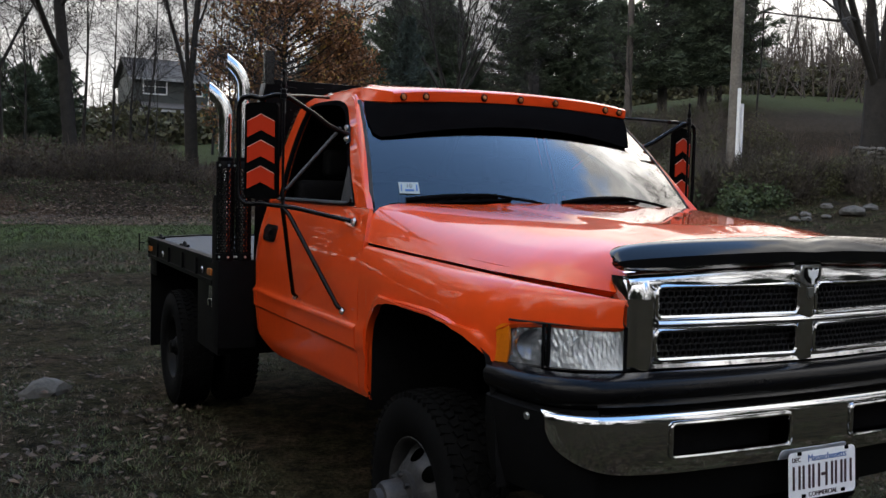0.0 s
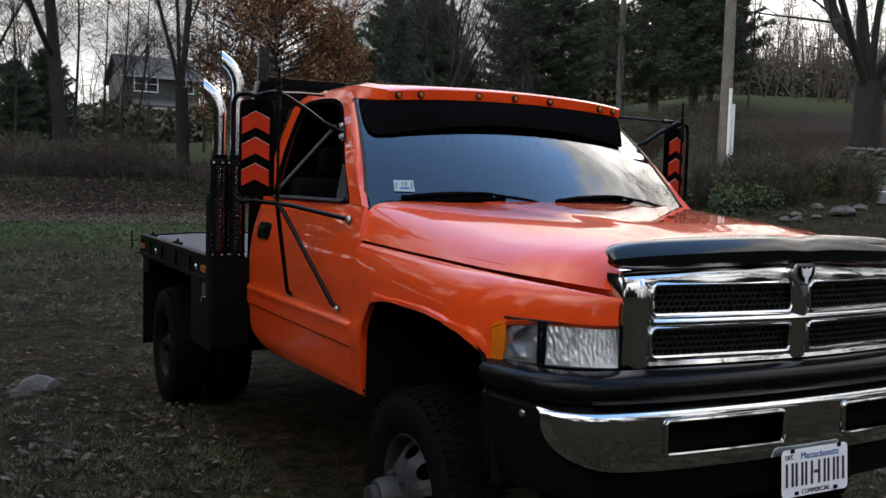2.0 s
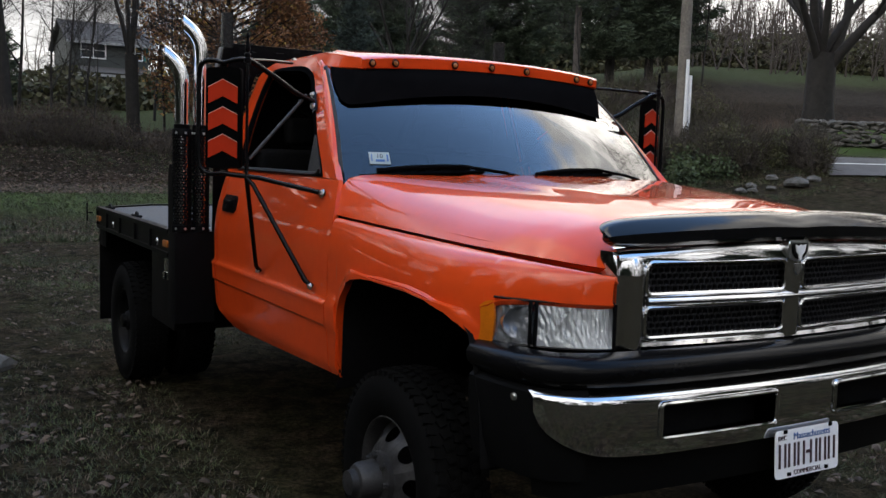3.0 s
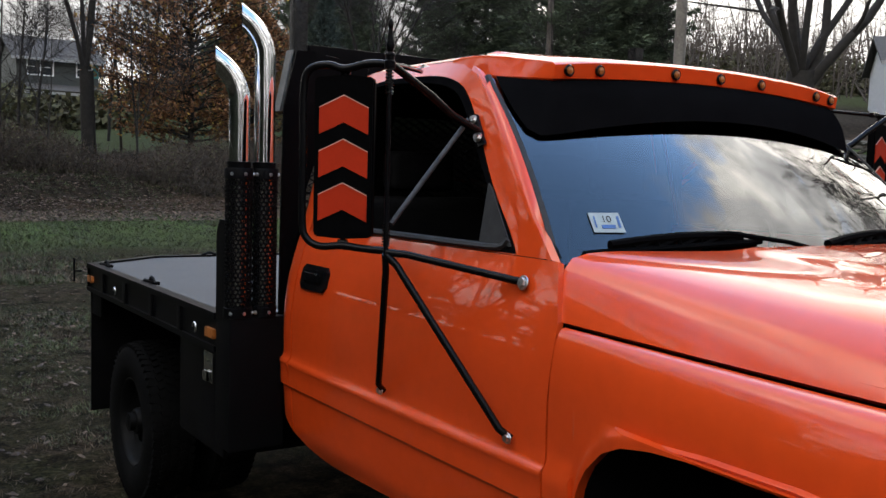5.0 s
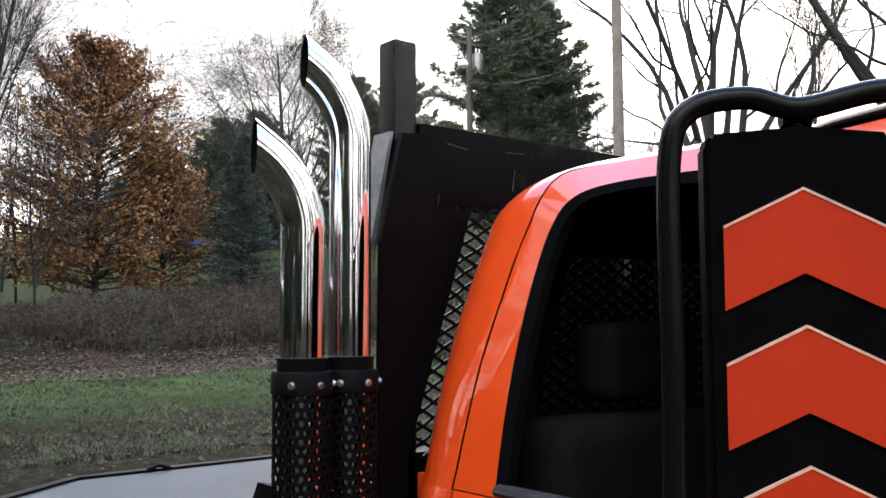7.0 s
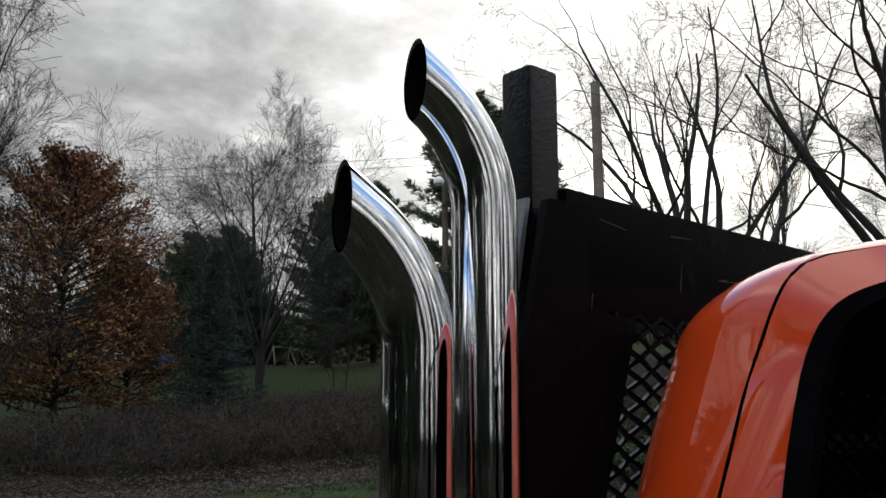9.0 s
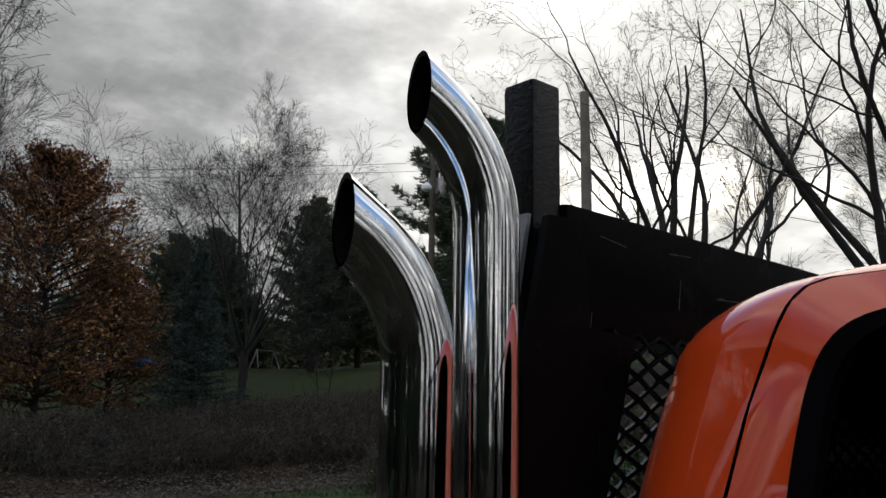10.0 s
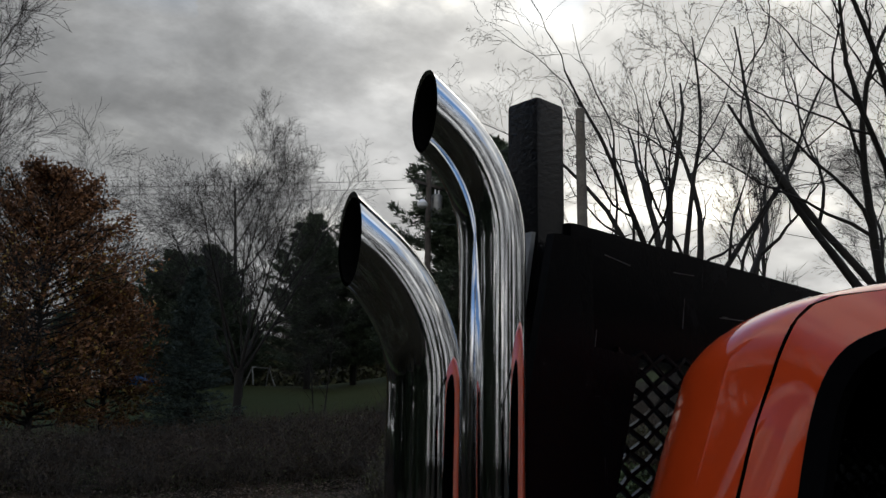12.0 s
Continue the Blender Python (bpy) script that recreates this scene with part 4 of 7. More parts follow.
def build_bumper():
    # plan of the bumper: bowed face, ends wrapping back to the arches
    C = spline([(-0.985, 0.46, 0), (-0.975, 0.30, 0), (-0.935, 0.17, 0), (-0.82, 0.085, 0), (-0.60, 0.045, 0), (-0.30, 0.022, 0), (0.0, 0.015, 0), (0.30, 0.022, 0), (0.60, 0.045, 0), (0.82, 0.085, 0), (0.935, 0.17, 0), (0.975, 0.30, 0), (0.985, 0.46, 0)], 6)

    def norm(i):
        t = (C[min(i + 1, len(C) - 1)] - C[max(i - 1, 0)]).normalized()
        n = Vector((t.y, -t.x, 0))
        return n

    def band(profile, i0=0, i1=None):
        i1 = len(C) if i1 is None else i1
        return grid(bmesh.new(), [[C[i] + norm(i) * o + Vector((0, 0, z)) for o, z in profile] for i in range(i0, i1)])
    # black upper cover
    bm = band([(-0.06, 0.990), (-0.03, 0.985), (-0.002, 0.974), (0.012, 0.956), (0.013, 0.936), (0.004, 0.915), (-0.02, 0.895), (-0.03, 0.880)])
    bumper = part("bumper", thicken(bm, 0.01), GLOSS, truck, "chrome front bumper with black plastic cover and air dam")
    # chrome face with two slots
    slots = [(-0.600, -0.140, 0.747, 0.848), (0.140, 0.600, 0.747, 0.848)]

    def low(x):
        return lerp([(0.62, 0.697), (0.75, 0.703), (0.80, 0.709), (0.85, 0.722), (0.895, 0.744), (0.925, 0.770), (0.940, 0.795), (0.947, 0.825)], abs(x))

    def high(x):
        return 0.888 - 0.004 * (x / 0.95) ** 4

    def face(u, v):
        """u is x across the face."""
        y = lerp([(c.x, c.y) for c in C[36:]], abs(u))
        q = min(max((v - 0.697) / 0.191, 0), 1)
        return (u, y - 0.006 * math.sin(math.pi * q) ** 0.8 + 0.030 * max(0.0, (q - 0.86) / 0.14) ** 2 - 0.010, v)
    xs = sorted({round(0.948 * math.sin(math.pi / 2 * (-1 + k / 45)), 4) for k in range(91)} | {x for sl in slots for x in sl[:2]})
    bm, edges = bmesh.new(), []
    grid_v = {}

    def vert(i, k):
        if (i, k) not in grid_v:
            lo = low(xs[i])
            z = [0.697, 0.705, 0.725, 0.747, 0.765, 0.785, 0.805, 0.825, 0.848, 0.856, 0.866, 0.875, 0.883, 0.888][k]
            if abs(xs[i]) > 0.60:
                z = lo + (high(xs[i]) - lo) * (z - 0.697) / 0.191
            grid_v[(i, k)] = bm.verts.new(face(xs[i], z))
        return grid_v[(i, k)]
    for i in range(len(xs) - 1):
        for k in range(13):
            mid = (xs[i] + xs[i + 1]) / 2
            if 3 <= k < 8 and any(a < mid < b for a, b, _, _ in slots):
                continue
            bm.faces.new((vert(i, k), vert(i + 1, k), vert(i + 1, k + 1), vert(i, k + 1)))
    chrome = part("chrome_face", thicken(bm, 0.006), CHROME, bumper, "chrome bumper bar with two slots")
    for x0, x1, z0, z1 in slots:
        r, rim = 0.012, []
        for cx, cz, a0 in ((x1 - r, z0 + r, -90), (x1 - r, z1 - r, 0), (x0 + r, z1 - r, 90), (x0 + r, z0 + r, 180)):
            rim += [Vector(face(cx + r * math.cos(radians(a0 + k * 30)), cz + r * math.sin(radians(a0 + k * 30)))) for k in range(4)]
        path = []
        for a, b in zip(rim, rim[1:] + rim[:1]):
            n = max(1, int((b - a).length / 0.03))
            path += [Vector(face(*(a.lerp(b, k / n).xz))) - Vector((0, 0.003, 0)) for k in range(n)]
        bm = tube(bmesh.new(), path + path[:2], 0.007, 8, False)
        part("slot_rim", bm, CHROME, chrome, "polished slot rim")
        # near-black sheet put in as the shade behind the slot
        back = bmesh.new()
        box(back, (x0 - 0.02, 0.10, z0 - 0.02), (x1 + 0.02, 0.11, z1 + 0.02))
        part("slot_shade_sheet", back, DARK, bumper)
    # black ends, lower air dam
    for i0, i1 in ((0, 19), (len(C) - 19, len(C))):
        bm = band([(-0.02, 0.892), (0.0, 0.878), (0.0, 0.80), (-0.01, 0.70), (-0.03, 0.62)], i0, i1)
        end = part("bumper_end", thicken(bm, 0.01), TRIM, bumper, "black plastic bumper end")
        s = -1 if i0 == 0 else 1
        bm = bmesh.new()
        bolt(bm, (s * 0.968, 0.245, 0.857), (s * 0.97, -0.3, 0), 0.008, 0.006)
        part("end_bolt", bm, ZINC, end)
    bm = band([(-0.02, 0.72), (-0.035, 0.65), (-0.06, 0.56), (-0.10, 0.545)], 10, len(C) - 10)
    part("air_dam", thicken(bm, 0.008), TRIM, bumper, "black plastic air dam")


build_bumper()


def text_mesh(name, body, size, m, mat, parent, depth=0.0015):
    cu = bpy.data.curves.new(name, "FONT")
    cu.body, cu.size, cu.extrude, cu.align_x = body, size, depth, "CENTER"
    ob = bpy.data.objects.new(name, cu)
    scene.collection.objects.link(ob)
    bpy.context.view_layer.update()
    me = bpy.data.meshes.new_from_object(ob.evaluated_get(bpy.context.evaluated_depsgraph_get()))
    bpy.data.objects.remove(ob)
    me.transform(m)
    me.materials.clear(); me.materials.append(mat)
    o = new(name, me)
    o.parent = parent
    return o


def build_plate():
    tilt = pose(0.0, -0.018, 0.643, 90 - 4, 0, 0)      # face towards -y, leaning a little back
    bm = bmesh.new()
    P = []
    for cx, cz, a0 in ((0.137, -0.061, -90), (0.137, 0.061, 0), (-0.137, 0.061, 90), (-0.137, -0.061, 180)):
        P += [(cx + 0.015 * math.cos(radians(a0 + k * 30)), cz + 0.015 * math.sin(radians(a0 + k * 30))) for k in range(4)]
    prism(bm, P, -0.003, lambda u, v, w: tilt @ Vector((u, v, w)))
    plate = part("licence_plate", bm, PLATE, truck, "white licence plate with dark number bars", smooth=False)
    up = tilt @ Matrix.Translation((0, 0, 0.0005))
    text_mesh("state_name", "Massachusetts", 0.031, up @ Matrix.Translation((0.02, 0.043, 0)), PLATEBLUE, plate)
    text_mesh("month", "DEC", 0.020, up @ Matrix.Translation((-0.120, 0.046, 0)), PLATERED, plate)
    text_mesh("class_word", "COMMERCIAL", 0.021, up @ Matrix.Translation((0.0, -0.069, 0)), PLATERED, plate)
    spans = [(-0.008, -0.008, 0.008, 0.002)]
    for cx in (-0.120, -0.076, -0.032, 0.028, 0.072, 0.116):
        for dx in (-0.013, 0.013):
            spans.append((cx + dx - 0.004, -0.042, cx + dx + 0.004, 0.033))
    for u0, v0, u1, v1 in spans:
        bar = box(bmesh.new(), (u0, v0, 0.0005), (u1, v1, 0.003))
        bar.transform(tilt)
        part("number_bar", bar, PLATERED, plate, "dark bar", smooth=False)
    for x, z in ((-0.09, -0.064), (0.09, -0.064), (-0.108, 0.072), (0.108, 0.072)):
        bm = box(bmesh.new(), (x - 0.008, z - 0.006, 0.0005), (x + 0.008, z + 0.006, 0.005), 0.002)
        bm.transform(tilt)
        part("plate_screw", bm, GLOSS, plate)


build_plate()


# ---- wheels
def build_wheel(name, side, x_out, y, rad, width, dual=False):
    """side -1 near, 1 far; x_out: the outer face of the tyre."""
    s = side
    cx = s * (x_out - width / 2)
    hub = thing_part(name)
    w2 = width / 2

    def tyre(cx):
        prof = [(0.215, -w2 * 0.80), (0.235, -w2 * 0.94), (0.285, -w2), (0.335, -w2 * 0.99), (rad - 0.03, -w2 * 0.90), (rad - 0.012, -w2 * 0.78), (rad - 0.008, -w2 * 0.4), (rad - 0.008, w2 * 0.4), (rad - 0.012, w2 * 0.78), (rad - 0.03, w2 * 0.90), (0.335, w2 * 0.99), (0.285, w2), (0.235, w2 * 0.94), (0.215, w2 * 0.80)]
        bm = revolve(bmesh.new(), prof, (cx, y, rad), "x", 64)
        return bm

    def tread(cx):
        bm = bmesh.new()
        # tread blocks in five rows
        for row, (o, l, hgt) in enumerate(((-0.74, 0.30, 0.010), (-0.38, 0.26, 0.012), (0.0, 0.24, 0.012), (0.38, 0.26, 0.012), (0.74, 0.30, 0.010))):
            n = 58
            for k in range(n):
                a = 2 * math.pi * (k + 0.5 * (row % 2)) / n
                sub = bmesh.new()
                bmesh.ops.create_cube(sub, size=1)
                sub.transform(Matrix.Diagonal((w2 * l, 0.028, 0.018, 1)))
                r = rad - 0.008 - (0.006 if abs(o) > 0.7 else 0) + hgt - 0.011
                merge(bm, sub, Matrix.Translation((cx, y, rad)) @ Matrix.Rotation(a, 4, "X") @ Matrix.Translation((w2 * o, 0, r)) @ Matrix.Rotation(radians(18 if row % 2 else -14), 4, "Z"))
        return bm
    part("tyre", tyre(cx), RUBBER, hub, "black all-terrain tyre")
    tagged(part("tread", tread(cx), RUBBER, hub, smooth=False), kind="stuff")
    if dual:
        part("inner_tyre", tyre(cx - s * (width + 0.08)), RUBBER, hub)
        tagged(part("inner_tread", tread(cx - s * (width + 0.08)), RUBBER, hub, smooth=False), kind="stuff")
    # rim with hand holes
    bm = bmesh.new()
    off = cx + s * (w2 * 0.78)
    dish = -0.13 if dual else 0.012
    revolve(bm, [(0.222, off), (0.212, off + s * 0.006), (0.204, off), (0.198, off - s * 0.02), (0.190, off - s * 0.05)], (0, y, rad), "x", 48)
    n = 8
    for k in range(n):
        def to3d(u, v, k=k):
            a = 2 * math.pi * (k + u) / n
            x = off + s * lerp([(0.08, dish + 0.02), (0.12, dish + 0.01), (0.19, -0.05)], v)
            return (x, y + v * math.cos(a), rad + v * math.sin(a))
        outer = [(-0.5 + j / 6, 0.085) for j in range(7)] + [(0.5, 0.14)] + [(0.5 - j / 6, 0.190) for j in range(7)] + [(-0.5, 0.14)]
        inner = [(0.27 * math.cos(b), 0.152 + 0.024 * math.sin(b)) for b in [2 * math.pi * j / 16 for j in range(16)]]
        merge(bm, ring_sheet(bmesh.new(), outer, inner, (0, 0.145), to3d, 0))
    part("rim", bm, TRIM if dual else DULLSTEEL, hub, "grey steel rim with hand holes")
    bm = bmesh.new()
    h = off + s * (dish + 0.02)
    revolve(bm, [(0.095, h - s * 0.02), (0.095, h + s * 0.015), (0.070, h + s * 0.025), (0.066, h + s * 0.085), (0.058, h + s * 0.10), (0.045, h + s * 0.105), (0.043, h + s * 0.13), (0.001, h + s * 0.135)], (0, y, rad), "x", 32)
    for k in range(8):
        a = 2 * math.pi * k / 8
        bolt(bm, (h + s * 0.012, y + 0.082 * math.cos(a), rad + 0.082 * math.sin(a)), (s, 0, 0), 0.010, 0.022)
    part("hub", bm, TRIM if dual else DULLSTEEL, hub, "steel locking hub with lug nuts")
    bm = bmesh.new()
    revolve(bm, [(0.21, off - s * 0.10), (0.001, off - s * 0.10)], (0, y, rad), "x", 24)
    revolve(bm, [(0.195, off - s * 0.05), (0.20, cx - s * w2)], (0, y, rad), "x", 24)
    part("drum", bm, DARK, hub)


def thing_part(name):
    e = new(name)
    e.parent = truck
    return e


for side in (-1, 1):
    build_wheel("front_wheel", side, 1.0, 0.985, 0.386, 0.225)
    build_wheel("rear_wheel", side, 1.20, 4.40, 0.390, 0.225, True)
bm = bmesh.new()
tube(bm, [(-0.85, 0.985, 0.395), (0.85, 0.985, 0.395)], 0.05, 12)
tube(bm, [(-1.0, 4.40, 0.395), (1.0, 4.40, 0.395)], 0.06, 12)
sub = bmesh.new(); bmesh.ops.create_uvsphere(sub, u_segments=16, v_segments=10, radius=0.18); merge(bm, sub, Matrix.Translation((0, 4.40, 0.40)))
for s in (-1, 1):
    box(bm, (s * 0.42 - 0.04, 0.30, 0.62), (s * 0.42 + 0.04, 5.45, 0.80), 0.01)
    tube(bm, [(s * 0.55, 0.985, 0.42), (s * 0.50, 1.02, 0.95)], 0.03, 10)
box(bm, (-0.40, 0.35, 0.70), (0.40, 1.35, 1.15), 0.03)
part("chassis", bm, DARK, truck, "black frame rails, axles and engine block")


# ---- flatbed
def build_bed():
    top = 1.09
    W = 1.205
    out = [(-W, 3.20), (W, 3.20), (W, 5.20), (0.74, 5.56), (-0.74, 5.56), (-W, 5.20)]
    bm = bmesh.new()
    prism(bm, [(u * 0.985, 3.205 + (v - 3.205) * 0.99) for u, v in out], -0.03, lambda u, v, w: (u, v, top - 0.006 + w))
    deck = part("deck", bm, ALU, truck, "grey steel flatbed deck with black rails", smooth=False)
    # rails: channel along the sides and rear
    for s in (-1, 1):
        bm = bmesh.new()
        x = s * W
        C = [(0, 1.096), (0.05, 1.096), (0.05, 1.070), (0.020, 1.070), (0.020, 0.968), (0.05, 0.968), (0.05, 0.945), (0, 0.945), (0, 0.968), (0.012, 0.968), (0.012, 1.070), (0, 1.070)]
        prism(bm, C, 2.01, lambda u, v, w: (x - s * u, 3.20 + w, v))
        bmesh.ops.recalc_face_normals(bm, faces=bm.faces[:])
        part("side_rail", bm, SATIN, deck, "black steel side rail", smooth=False)
        for y in (3.62, 4.02, 4.46, 4.88):
            bm = bmesh.new()
            box(bm, (min(x - s * 0.001, x - s * 0.014), y - 0.022, 0.966), (max(x - s * 0.001, x - s * 0.014), y + 0.022, 1.072), 0.003)
            part("stake_pocket", bm, SATIN, deck)
        for y in (3.245, 5.14):
            bm = bmesh.new()
            box(bm, (min(x + s * 0.004, x - s * 0.014), y - 0.048, 0.995), (max(x + s * 0.004, x - s * 0.014), y + 0.048, 1.032), 0.006)
            part("side_marker", bm, SMALLAMBER, deck, "amber side marker lamp")
        for y in (3.40, 4.60):
            bm = bmesh.new()
            tube(bm, [(x + s * 0.006, y + 0.018 * math.cos(a), 1.012 + 0.018 * math.sin(a)) for a in [2 * math.pi * k / 14 for k in range(11)]], 0.004, 6)
            part("rope_hook", bm, ZINC, deck, "bright rope hook")
        for y in (3.22, 4.19, 5.02):
            bm = bmesh.new()
            x0 = x - s * 0.06
            tube(bm, [(x0, y - 0.05, 1.096), (x0, y - 0.02, 1.118), (x0, y + 0.01, 1.122), (x0, y + 0.03, 1.104)], 0.008, 8)
            tube(bm, [(x0 - s * 0.01, y - 0.07, 1.100), (x0 + s * 0.01, y + 0.08, 1.100)], 0.009, 8)
            part("tie_down", bm, BLACK, deck, "black tie-down hook")
        # angled rear corner rail
        bm = bmesh.new()
        a, b = Vector((s * W, 5.20, 0)), Vector((s * 0.74, 5.56, 0))
        n = Vector((s * 0.36, 0.465, 0)).normalized()
        rows = []
        for p in (a, b):
            rows.append([p + Vector((0, 0, 1.096)) - n * 0.045, p + Vector((0, 0, 1.096)), p + Vector((0, 0, 0.95)), p + Vector((0, 0, 0.95)) - n * 0.045])
        grid(bm, rows)
        part("corner_rail", thicken(bm, 0.006), SATIN, deck)
        bm = bmesh.new()
        tube(bm, [(s * (W + 0.02), 5.24, 1.05), (s * (W + 0.055), 5.26, 1.05), (s * (W + 0.055), 5.26, 1.12)], 0.006, 6)
        tube(bm, [(s * (W + 0.055), 5.26, 1.05), (s * (W + 0.055), 5.26, 0.99)], 0.006, 6)
        part("corner_pin", bm, BLACK, deck)
        # mud skirt behind the wheel, tool box ahead of it
        bm = bmesh.new()
        box(bm, (min(s * 1.19, s * 0.55), 5.17, 0.27), (max(s * 1.19, s * 0.55), 5.19, 0.95), 0.006)
        box(bm, (min(s * 1.185, s * 1.175), 4.98, 0.82), (max(s * 1.185, s * 1.175), 5.19, 0.95), 0.003)
        part("mud_flap", bm, BLACK, deck, "black mud flap")
        bm = bmesh.new()
        box(bm, (min(s * 1.165, s * 0.60), 3.20, 0.53), (max(s * 1.165, s * 0.60), 3.72, 0.945), 0.015)
        bx = part("tool_box", bm, SATIN, deck, "black underbody tool box")
        bm = bmesh.new()
        box(bm, (min(s * 1.160, s * 1.172), 3.30, 0.80), (max(s * 1.160, s * 1.172), 3.40, 0.92), 0.004)
        box(bm, (min(s * 1.168, s * 1.188), 3.325, 0.805), (max(s * 1.168, s * 1.188), 3.375, 0.845), 0.008)
        part("latch", bm, CHROME, bx, "chrome paddle latch")
    bm = bmesh.new()
    box(bm, (-0.74, 5.52, 0.95), (0.74, 5.565, 1.096), 0.005)
    part("rear_rail", bm, SATIN, deck)
    for x in (-0.4, 0.35):
        bm = bmesh.new()
        tube(bm, [(x - 0.05, 5.50, 1.098), (x, 5.50, 1.112), (x + 0.05, 5.50, 1.098)], 0.008, 8)
        part("tie_down", bm, BLACK, deck)
    bm = bmesh.new()
    for y in (3.4, 3.9, 4.9, 5.35):
        box(bm, (-1.15, y - 0.03, 0.95), (1.15, y + 0.03, 1.05), 0.005)
    part("cross_member", bm, DARK, deck)


build_bed()


# ---- headache rack behind the cab
SCUFF = material("scratched_paint", (0.10, 0.10, 0.105), 0.6, 0.3, 0, 0, 40, 0.3, 90, color2=(0.004, 0.004, 0.004))


def scuffed_black():
    """Black paint rubbed grey in smears and fine upright scratches."""
    m = material("rubbed_black_paint", (0.0028, 0.0028, 0.0034), 0.30, 0, 0.0, 0.0, 9, 0.10, 170, spec=0.04)
    nt = m.node_tree
    N, L = nt.nodes.new, nt.links.new
    b, tc = nt.nodes["Principled BSDF"], N("ShaderNodeTexCoord")
    masks = []
    for scale, detail, low, high, amount in (((5.0, 5.0, 4.0), 7, 0.58, 0.80, 0.22), ((46.0, 8.0, 5.0), 5, 0.66, 0.78, 0.5), ((3.0, 8.0, 26.0), 6, 0.67, 0.80, 0.6)):
        mp, n, r = N("ShaderNodeMapping"), N("ShaderNodeTexNoise"), N("ShaderNodeMapRange")
        mp.inputs["Scale"].default_value = scale
        n.inputs["Scale"].default_value, n.inputs["Detail"].default_value, n.inputs["Roughness"].default_value = 1.0, detail, 0.65
        r.inputs["From Min"].default_value, r.inputs["From Max"].default_value, r.inputs["To Max"].default_value = low, high, amount
        L(tc.outputs["Object"], mp.inputs[0]); L(mp.outputs[0], n.inputs["Vector"]); L(n.outputs["Fac"], r.inputs["Value"])
        masks.append(r.outputs[0])
    top = masks[0]
    for other in masks[1:]:
        mx = N("ShaderNodeMath"); mx.operation = "MAXIMUM"
        L(top, mx.inputs[0]); L(other, mx.inputs[1]); top = mx.outputs[0]
    col, rr = N("ShaderNodeMix"), N("ShaderNodeMapRange")
    col.data_type = "RGBA"
    col.inputs[6].default_value, col.inputs[7].default_value = (0.0028, 0.0028, 0.0034, 1), (0.040, 0.044, 0.052, 1)
    rr.inputs["To Min"].default_value, rr.inputs["To Max"].default_value = 0.26, 0.55
    L(top, col.inputs[0]); L(col.outputs[2], b.inputs["Base Color"]); L(top, rr.inputs["Value"]); L(rr.outputs[0], b.inputs["Roughness"])
    return m


RUBBED = scuffed_black()


